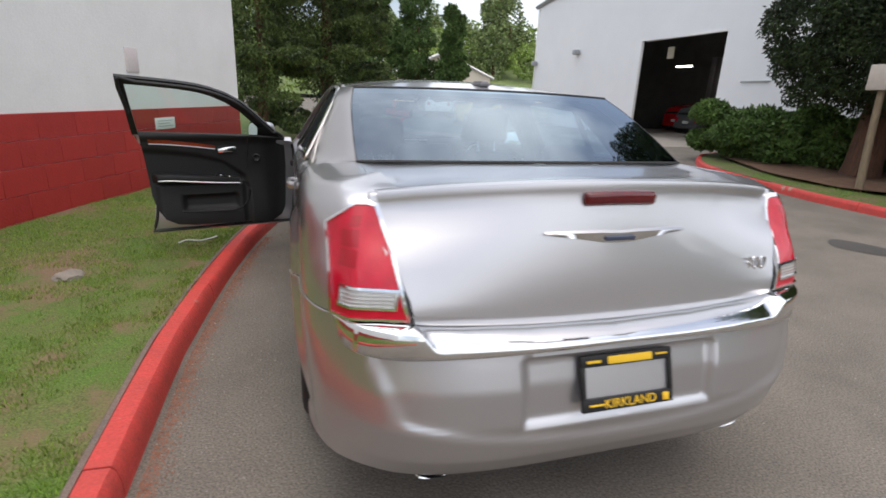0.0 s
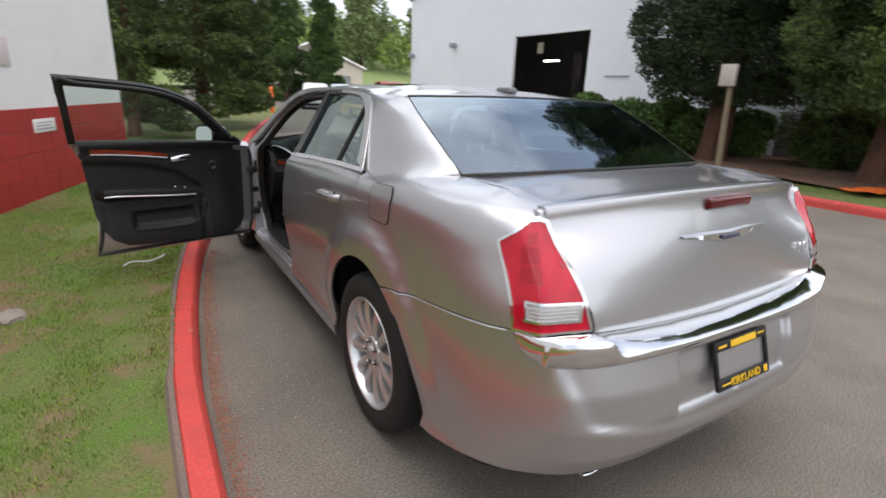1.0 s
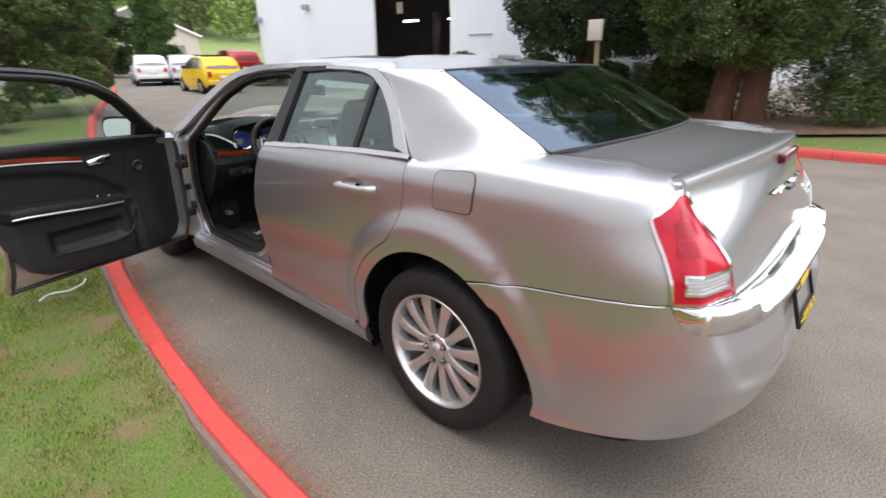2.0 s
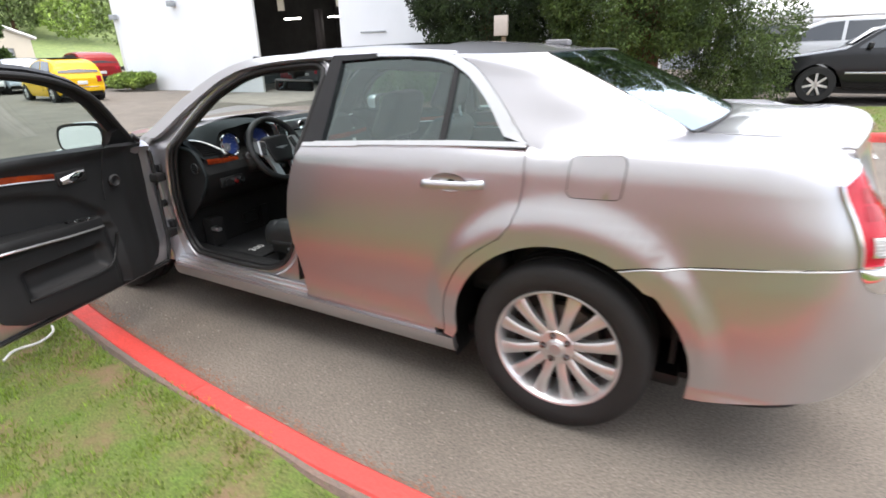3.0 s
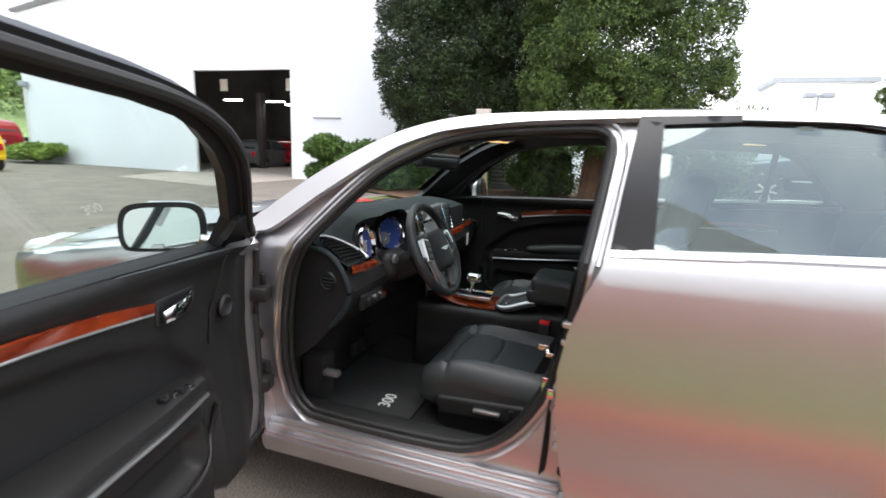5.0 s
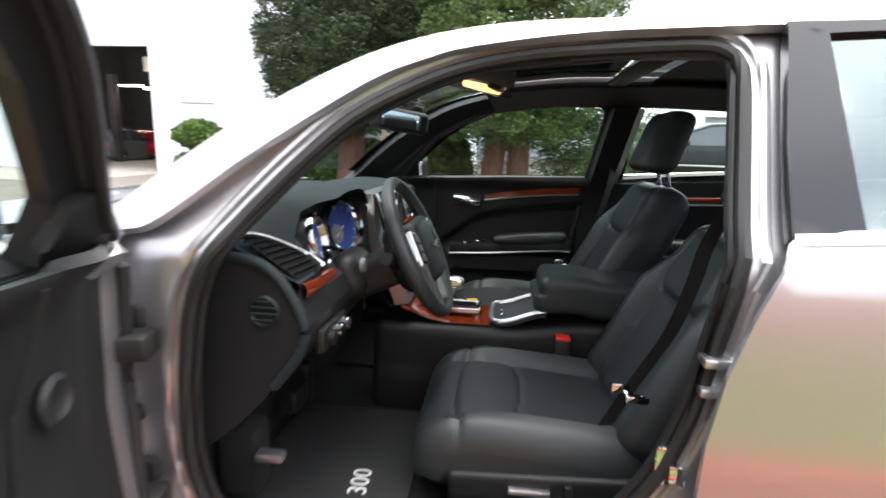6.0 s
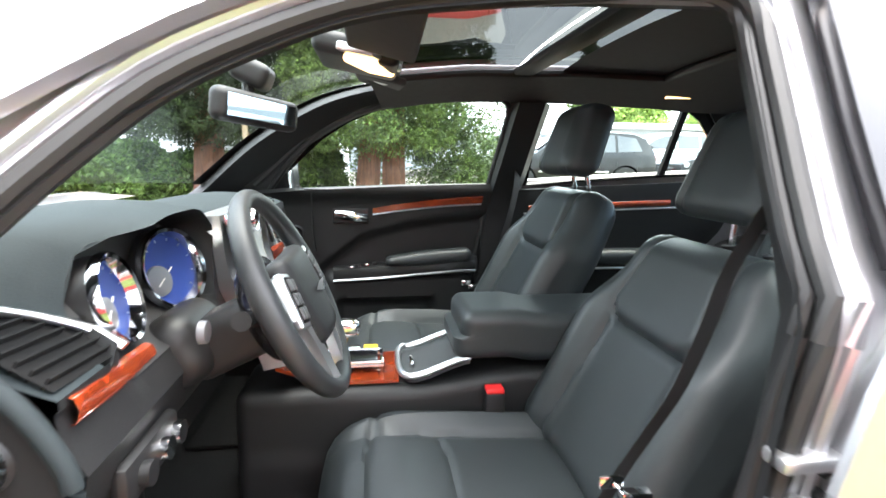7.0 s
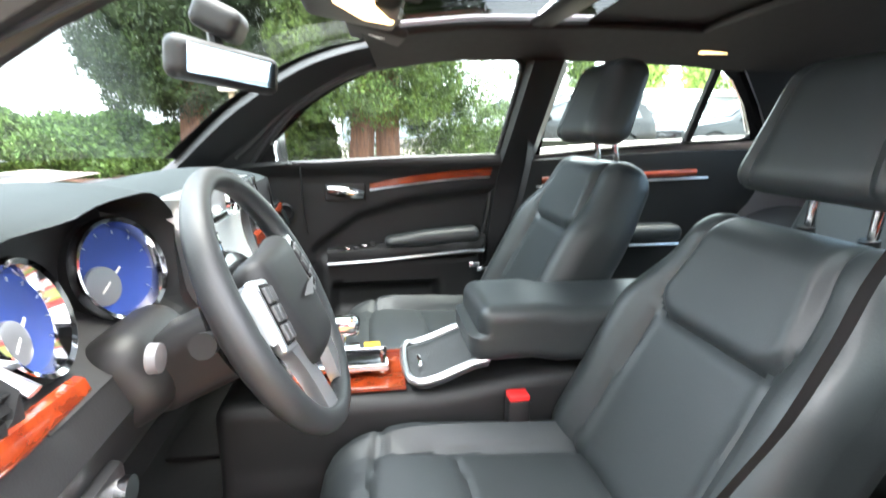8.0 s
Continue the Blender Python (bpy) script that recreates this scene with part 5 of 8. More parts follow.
# chrome ledge
rows = []
for k in range(81):
    t = k / 80
    s = S_BO + (S_MID - S_BO) * t
    x = abs(skin(s, 0.83)[0])
    zt = float(np.interp(x, [0.0, 0.3, 0.5, 0.61, 0.65, 0.9], [0.802, 0.808, 0.820, 0.832, 0.846, 0.848]))
    zb = float(np.interp(t, [0, 0.012, 0.03, 0.06, 0.10, 0.2, 0.4, 1], [0.845, 0.812, 0.782, 0.763, 0.756, 0.757, 0.765, 0.774]))
    lo = np.array(bumper_skin(s, zb))
    hi = np.array(skin(s, zt))
    out = np.array((lo[0], lo[1] + 0.35, 0))
    out /= np.linalg.norm(out)
    # a low lip below, then the ledge running in to the lamp and the lid
    e = 0.3 + 0.7 * float(smooth(t / 0.08))
    tall = float(smooth((x - 0.61) / 0.05))  # upright below the lamp, a low lip behind
    lip = lo + np.array((0, 0, min(0.030, 0.55 * (zt - zb)) * (1 - tall) + (zt - zb - 0.006) * tall))
    back = hi + np.array((0, 0.012 + 0.035 * float(smooth((0.64 - x) / 0.06)), 0.001))
    mid = lip * 0.5 + back * 0.5
    mid[2] = lip[2] * 0.35 + back[2] * 0.65
    rows.append([tuple(lo + out * 0.001), tuple(lo + out * 0.009 * e + np.array((0, 0, 0.003))), tuple(lip + out * 0.009 * e - np.array((0, 0, 0.004))), tuple(lip + out * 0.004 * e), tuple(mid), tuple(back)])
v, q = both(loft(rows))
mesh_ob("chrome_bumper_strip", v, q, CHROME, car, "bright chrome strip along the bumper ledge", sharp=70)

PY, PZ, PT = -1.090, 0.655, 0.5
PM = Matrix.Translation((0.005, PY, PZ)) @ Euler((-PT * 0.6, 0, 0)).to_matrix().to_4x4()
bm = bmesh.new()
box(bm, (-0.157, -0.010, 0.048), (0.157, 0.004, 0.083), 0.003)
box(bm, (-0.157, -0.010, -0.083), (0.157, 0.004, -0.044), 0.003)
box(bm, (-0.157, -0.010, -0.046), (-0.143, 0.004, 0.050), 0.002)
box(bm, (0.143, -0.010, -0.046), (0.157, 0.004, 0.050), 0.002)
pf = part("plate_frame", bm, BLACK, car, "black dealer plate frame with yellow lettering")
pf.matrix_basis = PM
part("mount_plate", boxes(((-0.146, 0.0, -0.07), (0.146, 0.006, 0.07))), PAINT, pf)
words("KIRKLAND", Matrix.Translation((0.005, -0.0105, -0.064)) @ BACK, 0.037, YELLOW, pf, "lettering")
part("yellow_bar", boxes(((-0.135, -0.012, -0.067), (-0.085, -0.009, -0.061)), bevel=0.001), YELLOW, pf)
part("yellow_bar", boxes(((0.118, -0.012, -0.076), (0.140, -0.009, -0.052)), bevel=0.002), YELLOW, pf)
part("yellow_bar", boxes(((-0.068, -0.012, 0.053), (0.085, -0.009, 0.076)), bevel=0.001), YELLOW, pf)
part("yellow_bar", boxes(((-0.138, -0.012, 0.060), (-0.092, -0.009, 0.068)), bevel=0.001), YELLOW, pf)
part("yellow_bar", boxes(((0.098, -0.012, 0.064), (0.14, -0.009, 0.070)), bevel=0.001), YELLOW, pf)
# exhaust tips
for sx in (-1, 1):
    bm = bmesh.new()
    vv = []
    for r, y in ((1.0, -0.78), (1.0, -1.03), (0.96, -1.038), (0.86, -1.035), (0.84, -0.95)):
        vv.append([bm.verts.new((sx * 0.55 + 0.062 * r * math.cos(2 * math.pi * j / 28), y + 0.05, 0.348 + 0.026 * r * math.sin(2 * math.pi * j / 28))) for j in range(28)])
    for A, B in zip(vv, vv[1:]):
        for j in range(28):
            bm.faces.new((A[j], A[(j + 1) % 28], B[(j + 1) % 28], B[j]))
    bm.faces.new(vv[-1])
    part("exhaust_tip", bm, CHROME, car, "oval chrome exhaust tip")
part("underbody", boxes(((-0.70, -0.45, 0.19), (0.70, 3.5, 0.25)), bevel=0.02), BLACK, car)
# unseen floor added under the tail to block light and darken the ground
part("tail_shade_floor", boxes(((-0.72, -0.80, 0.255), (0.72, -0.44, 0.285)), bevel=0.01), BLACK, car)

# ---- bonnet and nose ----
rows = []
for k in range(15):
    t = k / 14
    y = 2.70 + 1.10 * t
    zc = float(np.interp(y, [2.7, 3.0, 3.4, 3.8], [1.078, 1.052, 0.995, 0.895]))
    ze = float(np.interp(y, [2.7, 3.0, 3.34, 3.8], [1.040, 0.992, 0.928, 0.855]))
    hw = float(np.interp(y, [2.6, 3.0, 3.3, 3.8], [0.735, 0.745, 0.785, 0.80]))
    r = []
    for j in range(17):
        u = -1 + j / 8
        r.append((hw * u, y - 0.10 * t * abs(u) ** 2.5, zc - (zc - ze) * abs(u) ** 2.2 + 0.010 * math.exp(-((abs(u) - 0.55) / 0.12) ** 2)))
    rows.append(r)
v, q = loft(rows)
mesh_ob("bonnet", v, q, PAINT, car)
part("cowl", boxes(((-0.74, 2.5, 0.98), (0.74, 2.72, 1.02)), bevel=0.01), BLACK, car)
NOSE_H = [(3.58, 0.30), (3.73, 0.62), (3.76, 0.80), (3.68, 0.95), (3.62, 1.0), (Y_NOSE + TAIL_S - 0.3, 0.99), (Y_NOSE + TAIL_S, 0.96), (Y_NOSE + TAIL_S, 0.24), (4.0, 0.22)]
v, q = both(sheet(NOSE_H, skin, 0.05, (), 0.04, 0.0, False, True))
mesh_ob("front_bumper", v, q, PAINT, car, sharp=60)
bm = bmesh.new()
box(bm, (-0.40, 3.93, 0.60), (0.40, 3.965, 0.86), 0.02)
part("grille", bm, GLOSSBLACK, car)
for k in range(7):
    part("grille_bar", boxes(((-0.37, 3.955, 0.625 + k * 0.034), (0.37, 3.975, 0.637 + k * 0.034)), bevel=0.003), CHROME, car)
for sx in (-1, 1):
    vv, qq = rbox(0.30, 0.16, 0.17, 0.05, 4)
    mesh_ob("headlamp", *moved((vv, qq), pose(sx * 0.64, 3.835, 0.78, 0, 0, -sx * 26)), CLEAR_LENS, car)

# ---- rear doors ----
DLO = [(1.150, 1.098), (1.150, 1.444), (0.905, 1.457), (0.69, 1.450), (0.575, 1.428), (0.46, 1.370), (0.355, 1.280), (0.262, 1.172), (0.255, 1.158), (0.54, 1.146), (0.92, 1.120)]
DOOR_TOP = [(1.262, 1.088), (1.245, 1.25), (1.216, 1.468), (0.95, 1.474), (0.70, 1.470), (0.561, 1.463), (0.50, 1.441), (0.426, 1.400), (0.303, 1.290), (0.168, 1.150), (0.45, 1.138), (0.85, 1.115)]
CHR_OUT = [(0.95, 1.470), (0.70, 1.466), (0.561, 1.458), (0.50, 1.437), (0.426, 1.397), (0.303, 1.287), (0.170, 1.150)]
CHR_IN = [(0.95, 1.458), (0.69, 1.452), (0.575, 1.431), (0.52, 1.406), (0.463, 1.373), (0.36, 1.283), (0.266, 1.172)]


def outward(off):
    return lambda y, z: tuple(np.array((-half_width(y, z), y, z)) + off * np.array((-0.87, 0, 0.49 if z > 1.1 else 0.0)))


def build_rear_door(right):
    cup = [(0.470 + 0.082 * math.cos(radians(a)), 0.992 + 0.036 * math.sin(radians(a))) for a in range(0, 360, 15)]
    door = panel("rear_door", REAR_DOOR, right=right, holes=(cup,))
    v, q = sheet(DOOR_TOP, outward(0.0), 0.04, (DLO,), 0.025, 0.025, right, True)
    mesh_ob("window_frame", v, q, GLOSSBLACK, door)
    # black appliqué on the centre pillar
    v, q = sheet([(1.262, 1.092), (1.245, 1.25), (1.218, 1.455), (1.150, 1.447), (1.150, 1.096)], outward(0.004), 0.04, (), 0.03, 0.006, right, True)
    mesh_ob("pillar_cover", v, q, GLOSSBLACK, door)
    co, ci = curve(CHR_OUT, 5), curve(CHR_IN, 5)
    v, q = sheet(co + ci[::-1], outward(0.006), 0.02, (), 0.015, 0.008, right, area(co + ci[::-1]) != 0)
    mesh_ob("chrome_window_trim", v, q, SATIN, door)
    top = [(0.168, 1.156), (0.45, 1.146), (0.85, 1.122), (1.258, 1.096)]
    bot = [(0.172, 1.140), (0.45, 1.128), (0.85, 1.106), (1.262, 1.080)]
    v, q = sheet(top + bot[::-1], outward(0.009), 0.03, (), 0.02, 0.010, right, True)
    mesh_ob("chrome_belt_trim", v, q, CHROME, door)
    v, q = sheet(shrink(DLO, -0.004), outward(-0.012), 0.06, (), 0.04, 0.0, right, True)
    ob = mesh_ob("window_pane", v, q, TINT if not right else GLASS, door, "lightly tinted side window")
    ob.visible_shadow = False
    v, q = sheet([(0.543, 1.14), (0.515, 1.14), (0.525, 1.415), (0.551, 1.42)][::-1], outward(-0.004), 0.04, (), 0.03, 0.02, right, True)
    mesh_ob("divider_bar", v, q, BLACK, door)
    # pull handle with its dished recess
    bm = bmesh.new()
    sx = 1 if right else -1
    xw = half_width(0.45, 0.985)
    pts = [(sx * (xw + 0.002), 0.585, 0.976), (sx * (xw + 0.028), 0.565, 0.980), (sx * (xw + 0.034), 0.50, 0.985), (sx * (xw + 0.034), 0.40, 0.991), (sx * (xw + 0.028), 0.345, 0.996), (sx * (xw + 0.004), 0.318, 0.997)]
    tube(bm, curve(pts, 4), 0.0175, 12, flat=(0.62, 1.0))
    part("door_handle", bm, PAINT, door, "silver pull handle")
    bowl = []
    for k in range(6):
        f_ = k / 5
        bowl.append([(sx * (half_width(y, z) + 0.001 - 0.024 * math.sin(f_ * 1.5)), 0.470 + (y - 0.470) * (1 - 0.8 * f_ ** 1.5), 0.992 + (z - 0.992) * (1 - 0.8 * f_ ** 1.5)) for y, z in cup])
    mesh_ob("handle_recess", *loft(bowl, True), PAINT, door)
    # trim inside
    tp = shrink([(a, b) for a, b in REAR_DOOR], 0.03)
    v, q = sheet([(a, min(b, 1.10)) for a, b in tp], lambda y, z: (-(half_width(y, min(z, 1.05)) - 0.075), y, z), 0.05, (), 0.03, 0.02, right, True)
    mesh_ob("inner_trim", v, q, TRIM, door)
    s = sx
    part("wood_strip", tube(bmesh.new(), [(s * 0.800, 1.15, 0.985), (s * 0.797, 0.8, 1.0), (s * 0.793, 0.5, 1.012)], 0.012, 8, flat=(0.4, 1)), WOOD, door)
    part("chrome_strip", tube(bmesh.new(), [(s * 0.797, 1.17, 0.963), (s * 0.795, 0.8, 0.978), (s * 0.79, 0.45, 0.99)], 0.004, 6), SATIN, door)
    vv, qq = rbox(0.10, 0.55, 0.07, 0.03, 6)
    mesh_ob("armrest", *moved((vv, qq), Matrix.Translation((s * 0.765, 0.85, 0.775))), LEATHER, door)
    part("chrome_strip", tube(bmesh.new(), [(s * 0.715, 1.14, 0.735), (s * 0.713, 0.6, 0.735)], 0.005, 6), SATIN, door)
    # painted door edge facing the centre pillar
    return door


build_rear_door(False)
build_rear_door(True)


# ---- front doors ----
F_TOP = [(1.262, 1.088), (1.24, 1.25), (1.200, 1.492), (1.315, 1.487), (1.569, 1.470), (1.70, 1.455), (1.802, 1.433), (1.91, 1.397), (2.016, 1.343), (2.11, 1.270), (2.20, 1.190), (2.28, 1.124), (2.365, 1.052), (2.1, 1.060), (1.7, 1.075)]
F_DLO = [(1.302, 1.090), (1.278, 1.25), (1.252, 1.444), (1.35, 1.439), (1.569, 1.424), (1.70, 1.407), (1.79, 1.384), (1.90, 1.338), (2.0, 1.277), (2.09, 1.198), (2.148, 1.145), (2.16, 1.064), (1.7, 1.082)]


def inner(off):
    return lambda y, z: (-(half_width(y, min(z, 1.06)) - off), y, z)


def build_front_door(right):
    s = 1 if right else -1
    door = panel("front_door", FRONT_DOOR, right=right, label="" if right else "driver's door standing wide open")
    v, q = sheet(F_TOP, outward(-0.002), 0.03, (F_DLO,), 0.02, 0.032, right, True)
    mesh_ob("window_frame", v, q, GLOSSBLACK if right else BLACK, door)
    # rubber run round the inside of the frame
    for off, r in ((-0.036, 0.009), (-0.052, 0.012)):
        pts = curve(F_TOP[:13], 3)
        bm = bmesh.new()
        inset = shrink([(a, b) for a, b in F_TOP], 0.016 if off < -0.04 else 0.024)
        if area(F_TOP) < 0:
            inset = inset[::-1]
        pts = [outward(off)(a, b) for a, b in curve(inset[1:13], 3)]
        tube(bm, [(x * -s, y, z) for x, y, z in pts], r, 8)
        part("window_seal", bm, SEAL, door)
    v, q = sheet(shrink(F_DLO, -0.004), outward(-0.016), 0.08, (), 0.05, 0.0, right, True)
    ob = mesh_ob("window_pane", v, q, GLASS, door, "clear greenish side window")
    ob.visible_shadow = False
    # painted inner shell and edges of the door
    shell = shrink(FRONT_DOOR, 0.004)
    v, q = sheet(shell, inner(0.006), 0.05, (), 0.03, 0.046, right, True)
    mesh_ob("door_shell", v, q, PAINT, door)
    rim = shrink(FRONT_DOOR, 0.014)
    if area(FRONT_DOOR) < 0:
        rim = rim[::-1]
    bm = bmesh.new()
    tube(bm, [(x * -s, y, z) for x, y, z in [inner(0.060)(a, b) for a, b in resample(rim, 0.05) if b < 1.03]], 0.011, 8)
    part("door_seal", bm, SEAL, door)
    # moulded trim
    trim_o = [(1.30, 1.092), (1.315, 0.96), (1.325, 0.86), (1.335, 0.74), (1.345, 0.60), (1.37, 0.50), (1.42, 0.42), (1.50, 0.375), (1.62, 0.36), (2.10, 0.345), (2.24, 0.345), (2.32, 0.385), (2.355, 0.46), (2.37, 0.62), (2.38, 0.80), (2.375, 0.94), (2.36, 1.038), (2.1, 1.062), (1.7, 1.08)]

    def trim_skin(y, z):
        # raised upper roll, hollow behind the armrest, raised frame round the lower pocket
        o = 0.082
        crest = float(np.interp(y, [1.3, 1.45, 1.68, 1.87, 2.03, 2.06, 2.3], [0.955, 0.945, 0.915, 0.86, 0.74, 0.62, 0.5]))
        d = (z - crest) if y < 2.05 else 0.1
        o += 0.028 * float(smooth((d + 0.012) / 0.024))
        o += 0.016 * math.exp(-((z - 1.06) / 0.03) ** 2)
        o += 0.026 * float(smooth((0.705 - z) / 0.02)) * float(smooth((2.03 - y) / 0.03)) * float(smooth((y - 1.36) / 0.05))
        pk = float(smooth((0.60 - z) / 0.02)) * float(smooth((z - 0.47) / 0.02)) * float(smooth((1.98 - y) / 0.03)) * float(smooth((y - 1.55) / 0.03))
        o -= 0.045 * pk
        o *= 1 - 0.5 * float(smooth((y - 2.16) / 0.2))
        return (-(half_width(y, min(z, 1.05)) - o), y, z)

    v, q = sheet(trim_o, trim_skin, 0.018, (), 0.02, -0.02, right, True)
    mesh_ob("trim_panel", v, q, TRIM, door, "black moulded door trim", sharp=60)

    def on_trim(y, z, o=0.0):
        p = trim_skin(y, z)
        return (-s * p[0] + (-s * -1) * 0 - s * o, y, z) if right else (p[0] + o, y, z)

    # wood strip and chrome line
    W1, W2 = [(1.355, 1.040), (1.5, 1.030), (1.66, 1.013), (1.815, 0.988)], [(1.36, 1.010), (1.5, 1.002), (1.66, 0.986), (1.815, 0.966)]
    v, q = sheet(curve(W1, 4) + curve(W2, 4)[::-1], lambda y, z: (trim_skin(y, z)[0] + 0.005, y, z), 0.02, (), 0.02, 0.006, right, True)
    mesh_ob("wood_strip", v, q, WOOD, door, "glossy reddish burl wood strip")
    part("chrome_line", tube(bmesh.new(), [on_trim(a, b - 0.005, 0.007) for a, b in curve(W2, 4)], 0.0038, 8), SATIN, door)
    # release handle in its dished cup
    vv, qq = rbox(0.016, 0.15, 0.065, 0.007, 5)
    c = on_trim(1.905, 0.955, -0.002)
    mesh_ob("handle_cup", *moved((vv, qq), Matrix.Translation(c)), BLACK, door)
    bm = bmesh.new()
    tube(bm, curve([on_trim(1.968, 0.964, 0.006), on_trim(1.93, 0.960, 0.020), on_trim(1.88, 0.953, 0.026), on_trim(1.838, 0.946, 0.018)], 4), [0.013 + 0.004 * math.sin(k / 12 * 3.1) for k in range(13)], 10, flat=(0.45, 1.15))
    part("release_handle", bm, CHROME, door)
    # armrest with switches and a chrome edge
    path = curve([(1.37, 0.770), (1.46, 0.775), (1.60, 0.762), (1.80, 0.742), (1.98, 0.728)], 4)
    rows = [[(trim_skin(1.36, 0.66)[0] - 0.03 + 0.002 * i, 1.352, 0.762 - 0.008 * i) for i in range(7)]]
    for k, (y, z) in enumerate(path):
        t = k / (len(path) - 1)
        x0 = trim_skin(y, 0.66)[0]
        wd = float(np.interp(t, [0, 0.06, 0.3, 0.7, 1.0], [0.03, 0.075, 0.088, 0.062, 0.030]))
        rows.append([(x0 - 0.03, y, z + 0.008), (x0 + wd * 0.6, y, z + 0.010), (x0 + wd * 0.9, y, z + 0.002), (x0 + wd, y, z - 0.016), (x0 + wd * 0.97, y, z - 0.040), (x0 + wd * 0.75, y, z - 0.058), (x0 - 0.03, y, z - 0.070)])
    m = loft(rows)
    if right:
        m = mirrored(*m)
    mesh_ob("armrest", m[0], m[1] if not right else m[1], TRIM, door)
    if right:
        vv, qq = rbox(0.085, 0.36, 0.060, 0.027, 8, lambda x, y, z: (x, y, z * (1 - 0.35 * float(smooth(y / 0.18)))))
        mesh_ob("armrest_pad", *moved((vv, qq), Matrix.Translation((0.757, 1.585, 0.783)) @ Euler((radians(-4), 0, 0)).to_matrix().to_4x4()), LEATHER, door)
    bm = bmesh.new()
    tube(bm, [((-s) * (r[4][0] + 0.002), r[4][1], r[4][2] - 0.002) for r in rows[2:]], 0.0055, 6)
    part("chrome_edge", bm, SATIN, door)
    for k in range(4):
        y = 1.80 + 0.032 * k
        x0 = trim_skin(y, 0.66)[0] + 0.025
        part("window_switch", boxes(((-s * (x0 - 0.012), y, 0.752 - 0.010 * k / 2), (-s * (x0 + 0.012), y + 0.02, 0.764 - 0.010 * k / 2)), bevel=0.003), CHROME if k % 2 else BLACK, door)
    # speaker grilles and pocket net edge
    c = on_trim(2.125, 0.885, 0.002)
    bm = bmesh.new()
    lathe(bm, [(0.030, 0.0), (0.034, 0.010), (0.026, 0.016), (0.020, 0.010), (0.0, 0.008)], Matrix.Translation(c) @ Euler((0, radians(90 if not right else -90), 0)).to_matrix().to_4x4(), 24)
    part("tweeter", bm, BLACK, door)
    part("trim_seam", tube(bmesh.new(), [on_trim(2.055, 1.05, 0.003), on_trim(2.06, 0.90, 0.003), on_trim(2.05, 0.80, 0.003)], 0.003, 6), SEAL, door)
    part("pocket_lip", tube(bmesh.new(), curve([on_trim(1.54, 0.475, 0.004), on_trim(1.75, 0.465, 0.006), on_trim(1.95, 0.47, 0.006), on_trim(2.04, 0.53, 0.006), on_trim(2.06, 0.62, 0.006)], 5), 0.008, 8), TRIM, door)
    # mirror sail inside, mirror outside
    v, q = sheet([(2.145, 1.155), (2.155, 1.060), (2.345, 1.048), (2.275, 1.110), (2.20, 1.178)], outward(-0.036), 0.04, (), 0.03, 0.02, right, True)
    mesh_ob("mirror_sail", v, q, BLACK, door)
    mx = s * 1.035
    dm = -0.045 if right else 0.0
    tip = 10
    HM = pose(mx, 2.245 + dm, 1.092, 0, 0, 8 if right else 26)
    vv, qq = rbox(0.225, 0.11, 0.145, 0.062, 8, lambda x, y, z: (x, y * (1.0 if y < 0 else 1.25 - 2.0 * abs(x) ** 1.2), z * (1 - 0.15 * (s * x > 0.05))))
    mirror = mesh_ob("door_mirror", *moved((vv, qq), HM), PAINT, door, "silver door mirror with a black bezel")
    gl = curve([(-0.094, -0.042), (-0.098, 0.02), (-0.075, 0.053), (0.0, 0.06), (0.075, 0.055), (0.098, 0.02), (0.094, -0.042), (0.06, -0.058), (-0.06, -0.058)], 4, True)
    v, q = sheet([(a * 1.17, b * 1.22) for a, b in gl], lambda a, b: (a, -0.003, b), 0.03, (), 0.02, 0.022)
    mesh_ob("bezel", *moved((v, q), HM @ pose(0, -0.055, 0, -tip * 0.4, 0, 0)), BLACK, mirror)
    v, q = sheet(gl, lambda a, b: (a, 0, b), 0.03, (), 0.02, 0.0)
    mesh_ob("mirror_glass", *moved((v, q), HM @ pose(0, -0.072, 0, -tip * 0.8, 0, 0)), MIRROR, mirror)
    part("mirror_foot", tube(bmesh.new(), [(s * 0.845, 2.29, 1.045), (s * 0.90, 2.27, 1.05), (s * 0.96, 2.25, 1.06)], [0.045, 0.034, 0.03], 12, flat=(1.3, 0.6)), PAINT, mirror)
    if right:
        bm = bmesh.new()
        xw = half_width(1.7, 0.95)
        tube(bm, curve([(xw + 0.002, 1.70, 0.955), (xw + 0.03, 1.67, 0.957), (xw + 0.032, 1.55, 0.962), (xw + 0.004, 1.46, 0.966)], 4), 0.0165, 10, flat=(0.62, 1))
        part("door_handle", bm, PAINT, door)
    else:
        for hz in (0.46, 0.80):
            part("hinge", boxes(((-0.885, 2.42, hz), (-0.81, 2.49, hz + 0.05)), bevel=0.01), HINGE, door)
        part("door_latch", boxes(((-0.862, 1.345, 0.665), (-0.835, 1.358, 0.735)), bevel=0.004), HINGE, door)
        h = Matrix.Translation((-0.87, 2.44, 0))
        door.matrix_basis = Matrix.Translation((-0.04, 0.0, 0)) @ h @ pose(0, 0, 0, 0, 0, -75.5) @ h.inverted()
    return door


build_front_door(False)
build_front_door(True)

